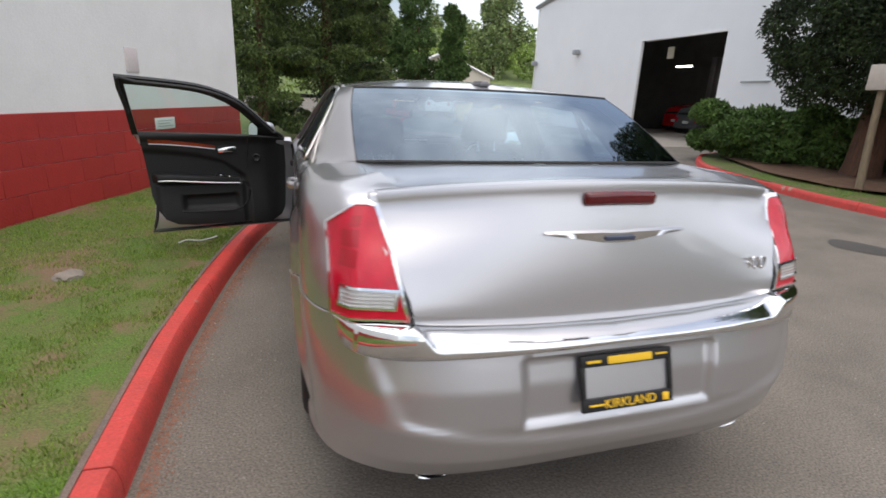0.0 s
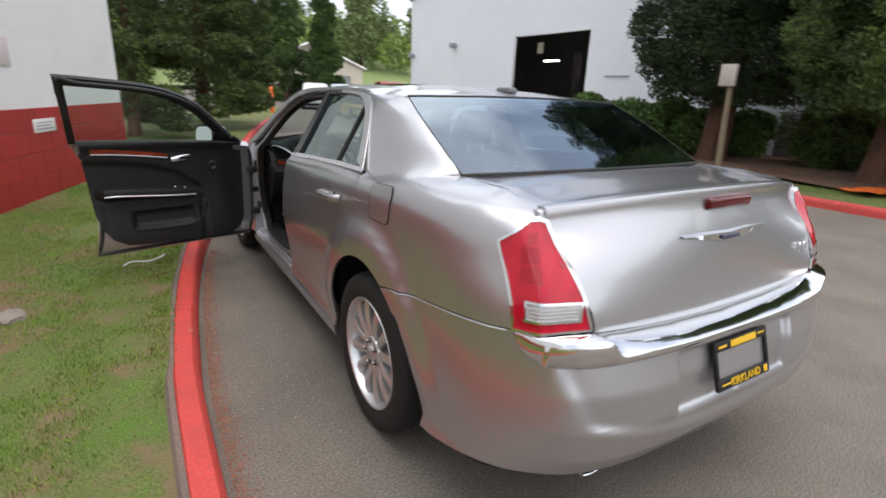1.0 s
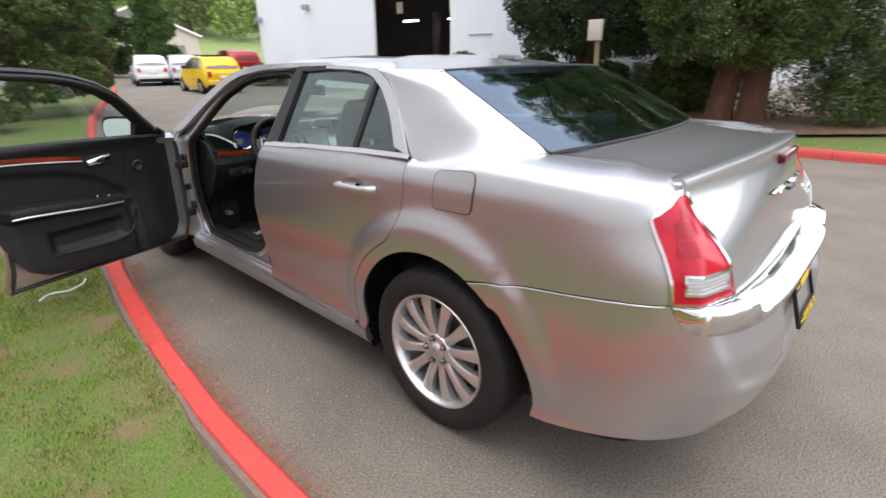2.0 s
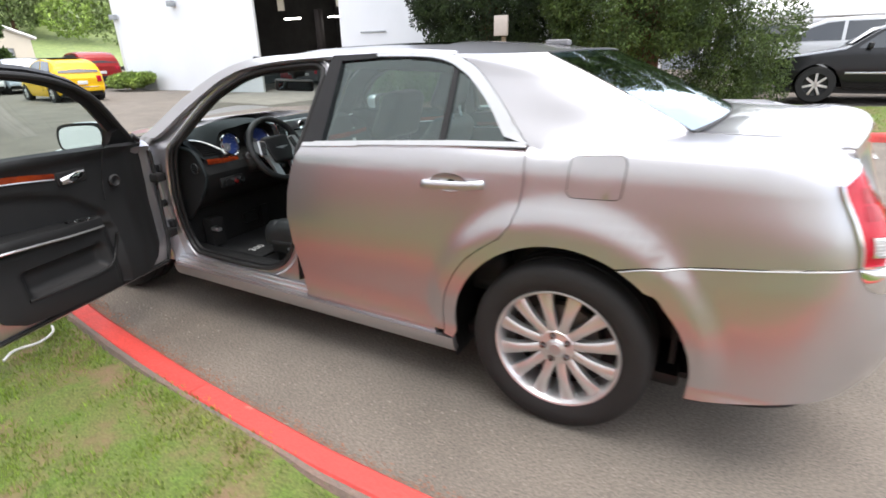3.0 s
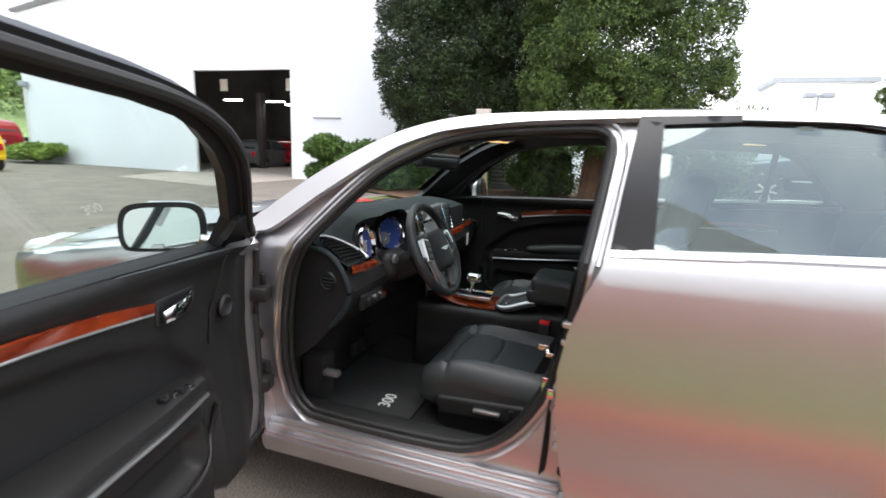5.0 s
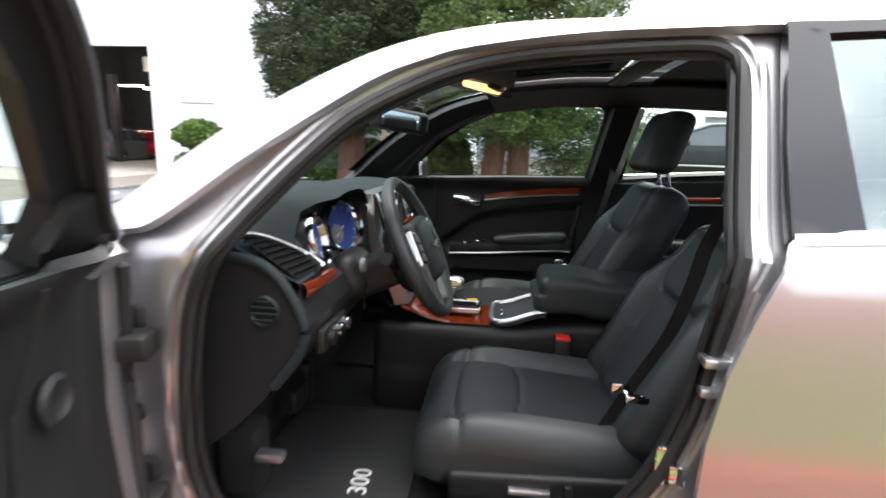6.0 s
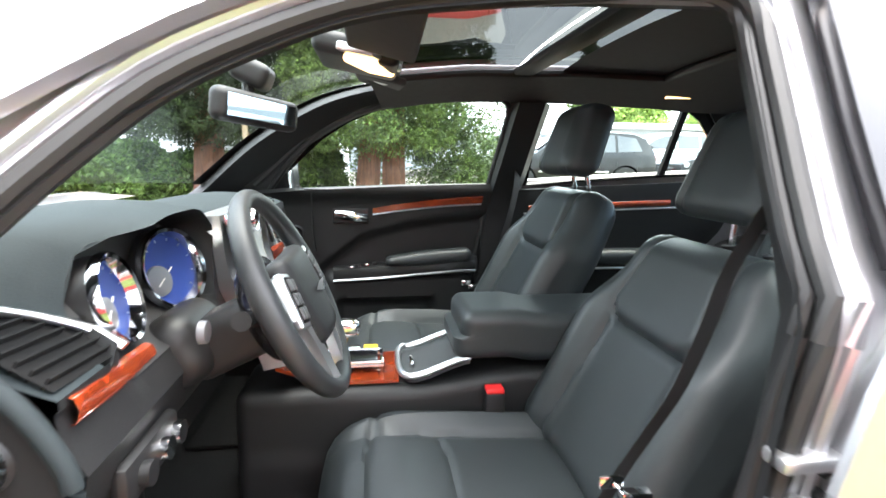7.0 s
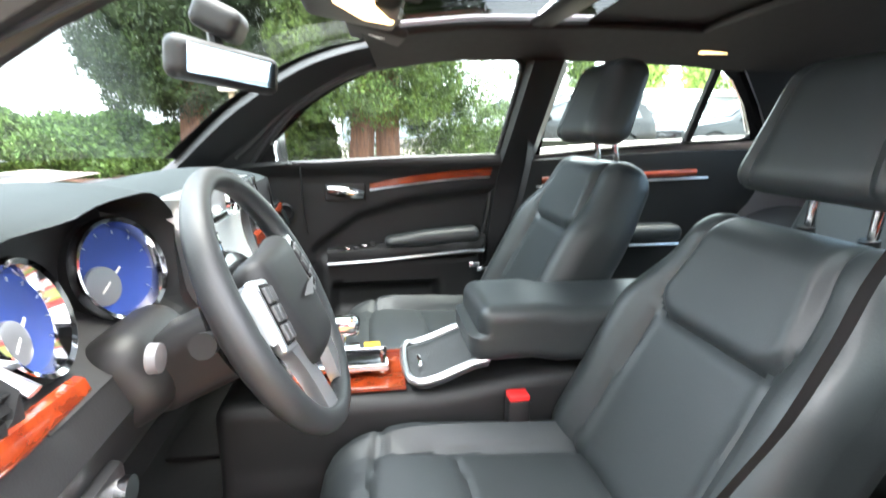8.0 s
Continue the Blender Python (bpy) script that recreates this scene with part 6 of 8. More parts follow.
# ---- driver's door opening ----
OPEN_OUT = [(2.50, 1.03), (2.475, 0.80), (2.46, 0.55), (2.43, 0.40), (2.405, 0.300), (1.33, 0.300), (1.30, 0.43), (1.31, 0.60), (1.315, 0.74), (1.30, 0.86), (1.275, 0.96), (1.225, 1.09), (1.205, 1.25), (1.175, 1.462), (1.315, 1.464), (1.569, 1.451), (1.802, 1.420), (1.90, 1.392), (2.016, 1.340), (2.218, 1.199), (2.30, 1.132), (2.44, 1.049)]
SEAL_PATH = [(2.352, 0.70), (2.362, 0.55), (2.345, 0.44), (2.295, 0.375), (2.20, 0.352), (1.75, 0.352), (1.60, 0.385), (1.51, 0.455), (1.445, 0.55), (1.395, 0.66), (1.36, 0.80), (1.335, 0.95), (1.315, 1.10), (1.29, 1.30), (1.285, 1.38), (1.31, 1.416), (1.38, 1.427), (1.605, 1.413), (1.72, 1.400), (1.838, 1.372), (1.94, 1.328), (2.043, 1.268), (2.13, 1.185), (2.20, 1.105), (2.258, 1.03), (2.305, 0.95), (2.335, 0.85)]
seal2 = curve(SEAL_PATH, 3, True)


def jamb(y, z):
    # the frame steps inwards towards the seal
    d = 0.045 + 0.025 * float(smooth((1.1 - z) / 0.3))
    return (-(half_width(min(y, 2.45), z) - d), y, z)


for right in (False, True):
    v, q = sheet(OPEN_OUT, jamb, 0.03, (seal2,), 0.025, 0.02, right, True)
    mesh_ob("door_frame", v, q, TRIM if right else PAINT, car, "" if right else "silver painted door aperture")
    bm = bmesh.new()
    s = 1 if right else -1
    tube(bm, [(-s * p[0], p[1], p[2]) for p in [jamb(a, b) for a, b in seal2]], 0.013, 8, closed=True)
    part("aperture_seal", bm, SEAL, car)
    bm = bmesh.new()
    inn = shrink(seal2, 0.010)
    tube(bm, [(-s * p[0] - s * 0.022, p[1], p[2]) for p in [jamb(a, b) for a, b in inn]], 0.012, 8, closed=True)
    part("aperture_trim", bm, BLACK, car)
    # ridges along the frame
    rid = shrink(seal2, -0.034)
    bm = bmesh.new()
    tube(bm, [(-s * p[0] + s * 0.002, p[1], p[2]) for p in [jamb(a, b) for a, b in rid]], 0.010, 8, closed=True)
    part("frame_ridge", bm, TRIM if right else PAINT, car)
    # outer return of the opening towards the jamb
    ring = resample(OPEN_OUT, 0.04)
    A = [(-(half_width(min(y, 2.45), z) - 0.006), y, z) for y, z in ring]
    B = [jamb(y, z) for y, z in ring]
    m = loft([A + A[:1], B + B[:1]])
    mesh_ob("frame_return", *(m if not right else mirrored(*m)), TRIM if right else PAINT, car)
    # sill steps
    for k, (zz, xx) in enumerate(((0.318, 0.872), (0.300, 0.888), (0.333, 0.852))):
        part("sill_step", boxes(((s * (xx - 0.014), 1.34, zz - 0.03), (s * (xx + 0.004), 2.42, zz)), bevel=0.004), PAINT, car)
    part("rear_sill_step", boxes(((s * 0.84, 0.56, 0.27), (s * 0.885, 1.34, 0.315)), bevel=0.005), PAINT, car)
# striker, hinges of the rear door and the check strap
for hz in (0.46, 0.80):
    part("rear_door_hinge", boxes(((-0.872, 1.285, hz), (-0.835, 1.37, hz + 0.018)), ((-0.872, 1.285, hz + 0.055), (-0.835, 1.37, hz + 0.073)), ((-0.85, 1.29, hz), (-0.835, 1.345, hz + 0.073)), bevel=0.005), SATIN, car)
    for k in range(2):
        part("hinge_bolt", cyl(bmesh.new(), (-0.865, 1.312, hz + 0.02 + 0.033 * k), (-0.845, 1.312, hz + 0.02 + 0.033 * k), 0.009, n=6), BLACK, car)
part("latch_striker", boxes(((-0.86, 1.375, 0.62), (-0.83, 1.40, 0.655)), ((-0.84, 1.36, 0.60), (-0.83, 1.42, 0.68)), bevel=0.005), CHROME, car)
part("rubber_stop", cyl(bmesh.new(), (-0.875, 1.335, 0.40), (-0.86, 1.335, 0.40), 0.014, n=12), SEAL, car)
for hz in (0.50, 0.84):
    part("front_hinge_bracket", boxes(((-0.86, 2.425, hz), (-0.81, 2.475, hz + 0.05)), bevel=0.008), HINGE, car)
part("wiring_bellows", tube(bmesh.new(), curve([(-0.82, 2.46, 0.66), (-0.88, 2.475, 0.65), (-0.94, 2.48, 0.66)], 8), [0.02 + 0.004 * (k % 2) for k in range(17)], 10), SEAL, car)

# ---- cabin shell ----
part("cabin_floor", boxes(((-0.72, 0.55, 0.27), (0.72, 2.45, 0.31))), CARPET, car)
part("firewall", boxes(((-0.74, 2.42, 0.27), (0.74, 2.50, 1.0))), CARPET, car)
part("seat_step", boxes(((-0.72, 0.50, 0.27), (0.72, 0.56, 0.62))), CARPET, car)
for a, b in (((-0.80, 1.30, 0.30), (-0.715, 2.42, 0.37)), ((0.715, 0.6, 0.30), (0.80, 2.42, 0.37)), ((-0.80, 0.56, 0.30), (-0.715, 1.30, 0.37))):
    part("door_sill_trim", boxes((a, b), bevel=0.012), TRIM, car)
mt = part("floor_mat", boxes(((-0.66, 1.93, 0.312), (-0.17, 2.38, 0.326)), bevel=0.005), mat("grey_floor_mat", (0.020, 0.0205, 0.021), 0.75, var=0.3, scale=12, bump=0.5, bscale=300), car)
words("300", Matrix.Translation((-0.556, 2.066, 0.3275)) @ Euler((0, 0, radians(4))).to_matrix().to_4x4(), 0.072, WHITE, mt, "mat_number", 0.001)
part("floor_mat", boxes(((0.17, 1.93, 0.312), (0.66, 2.38, 0.326)), bevel=0.005), CARPET, car)
# pedals
part("brake_pedal", boxes(((-0.42, 2.30, 0.42), (-0.31, 2.33, 0.49)), bevel=0.01), BLACK, car)
part("throttle_pedal", boxes(((-0.25, 2.33, 0.36), (-0.19, 2.36, 0.50)), bevel=0.01), BLACK, car)
part("foot_rest", boxes(((-0.68, 2.30, 0.33), (-0.58, 2.40, 0.52)), bevel=0.02), CARPET, car)
part("release_lever", boxes(((-0.70, 2.22, 0.455), (-0.665, 2.29, 0.48)), bevel=0.008), SATIN, car)

hl_hole = [(-0.40, 0.80), (0.40, 0.80), (0.40, 1.735), (-0.40, 1.735)]
hl = [(-0.545, y) for y in (1.80, 1.5, 1.2, 0.9, 0.6, 0.25)]
hl = [(-(half_width(y, 1.44) - 0.045), y) for y in (1.78, 1.5, 1.2, 0.9, 0.6, 0.2)]
hlp = hl + [(0, 0.16)] + [(-x, y) for x, y in hl[::-1]] + [(0.3, 1.83), (0, 1.845), (-0.3, 1.83)]
v, q = sheet(hlp, lambda x, y: (x, y, roof_z(x, y) - 0.034 - 0.03 * (abs(x) / 0.6) ** 3), 0.06, (hl_hole,), 0.05, 0.006)
mesh_ob("headliner", v, q, LINER, car, "dark cloth headliner")
bm = bmesh.new()
tube(bm, [(x, y, roof_z(x, y) - 0.036) for x, y in resample(hl_hole, 0.1)], 0.014, 8, closed=True)
part("sunroof_surround", bm, TRIM, car)
part("sunroof_crossbar", boxes(((-0.40, 1.275, 1.466), (0.40, 1.345, 1.488)), bevel=0.008), TRIM, car)
v, q = sheet([(-0.40, 0.80), (0.40, 0.80), (0.40, 1.175), (-0.40, 1.175)], lambda x, y: (x, y, roof_z(x, y) - 0.026), 0.08, (), 0.06, 0.0)
mesh_ob("roof_shade_panel", v, q, LINER, car)

for right in (False, True):
    s = 1 if right else -1
    # pillar linings
    rows = []
    for (y, z), (y2, z2) in zip(curve(RAIL_OUT[:8], 3), curve([(2.46, 1.0), (2.40, 1.03), (2.30, 1.10), (2.19, 1.178), (2.00, 1.300), (1.90, 1.352), (1.80, 1.385), (1.62, 1.412)], 3)):
        w1, w2 = half_width(min(y, 2.45), max(z, 1.04)) - 0.03, half_width(min(y2, 2.45), max(z2, 1.04)) - 0.05
        rows.append([(s * (w1 + 0.008), y + 0.012, z - 0.004), (s * (w1 - 0.040), y - 0.002, z - 0.012), (s * (w1 - 0.066), y - 0.018, z - 0.028), (s * (w2 - 0.034), y2 + 0.008, z2 + 0.010), (s * (w2 - 0.014), y2 - 0.008, z2 - 0.008), (s * (w2 + 0.012), y2 - 0.018, z2 - 0.020)])
    mesh_ob("pillar_lining", *loft(rows), TRIM, car)
    b = [(1.36, 0.36), (1.335, 0.80), (1.295, 1.08), (1.25, 1.40)]
    rows = [[(s * (half_width(y, max(z, 0.9)) - 0.055), y + 0.045, z), (s * (half_width(y, max(z, 0.9)) - 0.115), y + 0.02, z), (s * (half_width(y, max(z, 0.9)) - 0.115), y - 0.08, z), (s * (half_width(y, max(z, 0.9)) - 0.05), y - 0.12, z)] for y, z in curve(b, 4)]
    mesh_ob("centre_pillar_lining", *loft(rows), TRIM, car)
    rows = [[(s * (abs(a[0]) - 0.06), a[1] + 0.02, a[2] - 0.02), (s * (abs(bb[0]) - 0.04), bb[1] + 0.06, bb[2] - 0.03)] for a, bb in zip([skin(*C_SIDE[0])] + [(-half_width(*p), *p) for p in C_SIDE[1:]], curve([(-0.70, -0.36, 1.205), (-0.692, -0.20, 1.288), (-0.674, 0.0, 1.385), (-0.66, 0.1, 1.43), (-0.645, 0.177, 1.462)], 1))]
    mesh_ob("rear_pillar_lining", *loft(rows), TRIM, car)
    # lining above the doors
    rows = [[(s * (half_width(y, 1.455) - 0.03), y, 1.452 if y > 0.7 else 1.44), (s * (half_width(y, 1.455) - 0.085), y, 1.447 if y > 0.7 else 1.436), (s * (half_width(y, 1.455) - 0.13), y, 1.458)] for y in np.linspace(0.4, 1.75, 12)]
    mesh_ob("roof_edge_lining", *loft(rows), LINER, car)
    # shoulder belts
    bm = bmesh.new()
    rows = []
    # the driver's belt hangs in front of the wing of the seat
    if s < 0:
        way, wx_, wy_ = [(0.735, 1.27, 1.20), (0.697, 1.32, 1.055), (0.675, 1.332, 0.96), (0.65, 1.352, 0.85), (0.63, 1.38, 0.77), (0.615, 1.415, 0.69), (0.60, 1.46, 0.58)], -0.006, -0.017
    else:
        way, wx_, wy_ = [(0.735, 1.22, 1.20), (0.70, 1.24, 1.05), (0.675, 1.30, 0.85), (0.655, 1.40, 0.68), (0.665, 1.43, 0.50)], 0.012, -0.015
    for p in curve(way, 4):
        rows.append([(s * (p[0] + wx_), p[1] + wy_, p[2]), (s * (p[0] - wx_), p[1] - wy_, p[2] + 0.002)])
    m = loft(rows)
    m2 = ([(x, y - 0.002, z) for x, y, z in m[0]], [f[::-1] for f in m[1]])
    mesh_ob("seat_belt", *join(m, m2), mat("belt_webbing", (0.022, 0.022, 0.023), 0.7, bump=0.12, bscale=700, var=0.2, spec=0.3), car)
    part("belt_tongue", boxes(((s * 0.645, 1.385, 0.672), (s * 0.665, 1.435, 0.69)), ((s * 0.640, 1.425, 0.688), (s * 0.648, 1.465, 0.71)), bevel=0.004), CHROME, car)
part("hook_lamp", boxes(((0.52, 0.62, 1.425), (0.56, 0.72, 1.437)), bevel=0.004), DOME_ON, car, "small amber lit side lamp")


# ---- seats ----
def build_seat(name, cx, label, dz=0.0, dy=0.0, hy=0.0, hz=0.0, cz=0.0):
    seat = None

    def cushion(x, y, z):
        # side bolsters rise, the middle is slightly dished, the nose rolls down; grooves along the seams
        if z > 0:
            side = 0.158 + 0.02 * float(smooth((y + 0.05) / 0.3))
            b = float(smooth((abs(x) - side + 0.01) / 0.06))
            z += 0.034 * b * (1 - 0.5 * float(smooth((y - 0.12) / 0.16))) - 0.010 * (1 - b)
            z += 0.008 * math.cos(min(1.0, abs(x) / side) * 1.5) * float(smooth((0.2 - y) / 0.1))
            g = math.exp(-((abs(x) - side) / 0.007) ** 2) * float(smooth((0.215 - y) / 0.03))
            for yy in (0.02,):
                g += 0.8 * math.exp(-((y - yy - 0.6 * x * x) / 0.007) ** 2) * (abs(x) < side)
            g += math.exp(-((y - 0.205 + 0.5 * x * x) / 0.008) ** 2)
            z -= 0.009 * min(1.0, g)
        z -= 0.06 * float(smooth((y - 0.10) / 0.2)) * (z > -0.05) * 0.4
        return (x, y, z)

    v, q = rbox(0.53, 0.60, 0.20, 0.090, 52, cushion)
    seat = mesh_ob(name, *moved((v, q), Matrix.Translation((cx, 1.635, 0.487 + cz)) @ Euler((radians(4), 0, 0)).to_matrix().to_4x4()), LEATHER, car, label)

    def back(x, y, z):
        t = (z + 0.29) / 0.58
        w = 1.0 - 0.20 * float(smooth((t - 0.60) / 0.42))
        if y > 0:
            # wing bolsters, fading out towards the shoulders
            b = float(smooth((abs(x) - 0.125) / 0.10)) * (1 - 0.85 * float(smooth((t - 0.55) / 0.3)))
            y += 0.050 * b
            # a padded bib at the shoulders with round lower corners
            qx, qz = abs(x) - 0.165 + 0.065, 0.60 - t * 1.0 + 0.065 / 0.58
            qz *= 0.58
            d = math.hypot(max(qx, 0.0), max(qz, 0.0)) + min(max(qx, qz), 0.0) - 0.065
            y += 0.016 * float(smooth(-d / 0.035 + 0.2)) * float(smooth((1.02 - t) / 0.1))
            g = math.exp(-(d / 0.0065) ** 2)
            # seams from the bib down along the wings, and a cross seam low down
            g += math.exp(-((abs(x) - 0.150 - 0.030 * (0.6 - t)) / 0.0065) ** 2) * float(smooth((0.62 - t) / 0.03))
            g += 0.5 * math.exp(-((abs(x) - 0.222) / 0.006) ** 2) * float(smooth((0.80 - t) / 0.05))
            y -= 0.011 * min(1.0, g)
        return (x * w, y, z)

    v, q = rbox(0.53, 0.14, 0.60, 0.065, 52, back)
    M = Matrix.Translation((cx, 1.225 + dy, 0.815 + dz)) @ Euler((radians(27), 0, 0)).to_matrix().to_4x4()
    mesh_ob("backrest", *moved((v, q), M), LEATHER, seat)
    v, q = rbox(0.300, 0.120, 0.240, 0.046, 12, lambda x, y, z: (x * (1 - 0.13 * (z / 0.1)), y - 0.02 * (z / 0.1) - 0.010 * (y > 0) * math.exp(-((abs(x) - 0.105) / 0.008) ** 2), z))
    mesh_ob("headrest", *moved((v, q), Matrix.Translation((cx, 1.125 + dy + hy, 1.255 + dz + hz)) @ Euler((radians(8), 0, 0)).to_matrix().to_4x4()), LEATHER, seat)
    for dx in (-0.06, 0.06):
        part("headrest_post", cyl(bmesh.new(), (cx + dx, 1.085 + dy + hy * 0.6, 1.05 + dz), (cx + dx, 1.11 + dy + hy, 1.17 + dz + hz), 0.008, n=10), CHROME, seat)
        part("post_collar", cyl(bmesh.new(), (cx + dx, 1.088 + dy + hy * 0.6, 1.068 + dz), (cx + dx, 1.09 + dy + hy * 0.6, 1.085 + dz), 0.015, n=12), BLACK, seat)
    vv, qq = rbox(0.50, 0.50, 0.16, 0.03, 6)
    mesh_ob("seat_base", *moved((vv, qq), Matrix.Translation((cx, 1.58, 0.37))), BLACK, seat)
    s = -1 if cx < 0 else 1
    bm = bmesh.new()
    v, q = rbox(0.03, 0.50, 0.075, 0.014, 6)
    mesh_ob("side_shield", *moved((v, q), Matrix.Translation((cx + s * 0.262, 1.575, 0.42)) @ Euler((radians(-3), 0, 0)).to_matrix().to_4x4()), TRIM, seat)
    part("seat_switch", boxes(((cx + s * 0.272, 1.58, 0.41), (cx + s * 0.292, 1.68, 0.426)), bevel=0.005), SATIN, seat)
    part("seat_switch", boxes(((cx + s * 0.272, 1.53, 0.41), (cx + s * 0.290, 1.55, 0.445)), bevel=0.005), BLACK, seat)
    return seat


build_seat("driver_seat", -0.37, "black leather driver's seat with stitched panels", -0.075, -0.01, -0.075, 0.0, -0.04)
build_seat("passenger_seat", 0.37, "black leather passenger seat with stitched panels")
v, q = rbox(1.28, 0.50, 0.22, 0.08, 14, lambda x, y, z: (x, y, z - 0.02 * (z > 0) * math.exp(-(x / 0.16) ** 2)))
rs = mesh_ob("rear_bench", *moved((v, q), Matrix.Translation((0, 0.55, 0.50))), LEATHER, car, "black leather rear bench")
v, q = rbox(1.26, 0.16, 0.62, 0.07, 14)
mesh_ob("bench_back", *moved((v, q), Matrix.Translation((0, 0.14, 0.80)) @ Euler((radians(24), 0, 0)).to_matrix().to_4x4()), LEATHER, rs)
for cx in (-0.36, 0.36):
    v, q = rbox(0.26, 0.10, 0.16, 0.045, 8)
    mesh_ob("headrest", *moved((v, q), Matrix.Translation((cx, -0.02, 1.16))), LEATHER, rs)
part("parcel_shelf", boxes(((-0.66, -0.40, 1.115), (0.66, 0.06, 1.14)), bevel=0.01), TRIM, car)
part("boot_bulkhead", boxes(((-0.70, -0.42, 0.3), (0.70, -0.40, 1.13)), ((-0.60, -0.72, 1.10), (0.60, -0.38, 1.12))), BLACK, car)

# ---- centre console ----
v, q = rbox(0.235, 1.02, 0.34, 0.035, 12, lambda x, y, z: (x * (1 + 0.06 * (z < 0)), y, z + (0.035 * float(smooth((-y + 0.05) / 0.25)) if z > 0 else 0)))
con = mesh_ob("centre_console", *moved((v, q), Matrix.Translation((-0.008, 1.64, 0.451))), TRIM, car, "dark centre console with wood and chrome trim")
v, q = rbox(0.235, 0.58, 0.128, 0.032, 10, lambda x, y, z: (x, y + 0.02 * (z < 0) * (y > 0), z + 0.012 * (y > 0.1)))
mesh_ob("armrest_lid", *moved((v, q), Matrix.Translation((-0.008, 1.30, 0.736))), LEATHER, con)
wp = [(-0.098, 1.748), (0.098, 1.748), (0.095, 2.05), (-0.095, 2.05)]
v, q = sheet(wp, lambda x, y: (x, y, 0.634 + 0.05 * float(smooth((y - 1.9) / 0.2))), 0.04, (), 0.03, 0.008)
mesh_ob("wood_panel", v, q, WOOD, con)
rim_o = curve([(-0.105, 1.565), (-0.108, 1.70), (-0.09, 1.738), (0.0, 1.747), (0.09, 1.738), (0.108, 1.70), (0.105, 1.565)], 4)
pts = [(x, y, 0.640 + 0.045 * float(smooth((1.72 - y) / 0.16))) for x, y in rim_o]
part("chrome_tray_rim", tube(bmesh.new(), [(x, y, z + 0.006) for x, y, z in pts], 0.0085, 8), SATIN, con)
tp = [(x * 0.93, 1.56 + (y - 1.56) * 0.96) for x, y in rim_o]
v, q = sheet(tp, lambda x, y: (x, y, 0.634 + 0.045 * float(smooth((1.72 - y) / 0.16))), 0.03, (), 0.03, 0.01)
mesh_ob("tray_lid", v, q, mat("ribbed_tray", (0.045, 0.048, 0.05), 0.6, var=0.2, scale=30, bump=0.4, bscale=260), con)
part("tray_pull", boxes(((-0.03, 1.705, 0.640), (0.03, 1.715, 0.648)), bevel=0.003), CHROME, con)
part("shifter_boot", boxes(((-0.045, 1.80, 0.65), (0.035, 2.0, 0.668)), bevel=0.006), GLOSSBLACK, con)
part("shifter_chrome", boxes(((-0.055, 1.79, 0.652), (-0.045, 2.0, 0.668)), ((-0.055, 1.785, 0.652), (0.045, 1.795, 0.668)), ((0.035, 1.79, 0.652), (0.045, 2.0, 0.668)), bevel=0.003), CHROME, con)
part("shift_lever", cyl(bmesh.new(), (-0.005, 1.90, 0.66), (-0.005, 1.885, 0.73), 0.010, n=12), CHROME, con)
v, q = rbox(0.05, 0.07, 0.045, 0.018, 5)
mesh_ob("shift_knob", *moved((v, q), Matrix.Translation((-0.005, 1.88, 0.745))), CHROME, con)
for k in range(3):
    part("console_button", boxes(((0.06, 1.80 + 0.05 * k, 0.652), (0.085, 1.84 + 0.05 * k, 0.664)), bevel=0.003), CHROME if k == 1 else YELLOW if k == 0 else CLEAR_LENS, con)
part("belt_buckle", boxes(((-0.165, 1.485, 0.50), (-0.125, 1.535, 0.615)), bevel=0.008), BLACK, car)
part("buckle_button", boxes(((-0.163, 1.487, 0.612), (-0.127, 1.533, 0.626)), bevel=0.004), BUCKLE_RED, car)

# ---- dashboard ----
def dash_top(x):
    """Profile of the dash from the screen to the knee line at a given x: (y, z) pairs."""
    bin_ = math.exp(-((x + 0.420) / 0.180) ** 6) * (1 - 0.38 * float(smooth((-0.42 - x) / 0.2)))
    end = float(smooth((abs(x) - 0.565) / 0.09))
    g = float(smooth((-0.50 - x) / 0.09)) * (1 - float(smooth((-0.628 - x) / 0.03)))  # the brow draws back towards the door
    return [(2.62, 1.02), (2.50, 1.050 - 0.01 * end), (2.36, 1.068 + 0.035 * bin_ - 0.033 * end), (2.24 + 0.03 * g, 1.062 + 0.047 * bin_ - 0.080 * end), (2.17 + 0.065 * g, 1.048 + 0.053 * bin_ - 0.103 * end), (2.135 + 0.075 * g, 1.035 + 0.058 * bin_ - 0.105 * end)]


rows = []
for x in np.linspace(-0.766, 0.766, 50):
    rows.append([(x, y, z) for y, z in curve(dash_top(x), 4)])
v, q = loft(rows)
dash = mesh_ob("dashboard", v, q, DASHTOP, car, "dark soft dashboard with chrome ringed vents")
# face of the dash, with a hollow for the dials
rows = []
for x in np.linspace(-0.766, 0.766, 100):
    top = dash_top(x)[-1]
    bin_ = float(smooth((0.198 - abs(x + 0.424)) / 0.02))
    end = 0.0
    r = [(x, top[0], top[1] - 0.0), (x, max(top[0] + 0.02 * bin_, 2.135 + 0.10 * bin_), top[1] - 0.012), (x, 2.14 + 0.095 * bin_, min(1.0, top[1] - 0.014)), (x, 2.14 + 0.09 * bin_, min(0.945, top[1] - 0.018)), (x, 2.14 + 0.03 * bin_, 0.905), (x, 2.135, 0.885), (x, 2.115, 0.84), (x, 2.13, 0.78), (x, 2.17, 0.72), (x, 2.24, 0.66), (x, 2.34, 0.60)]
    rows.append([(a, b + 0.05 * end, c) for a, b, c in r])
v, q = loft(rows)
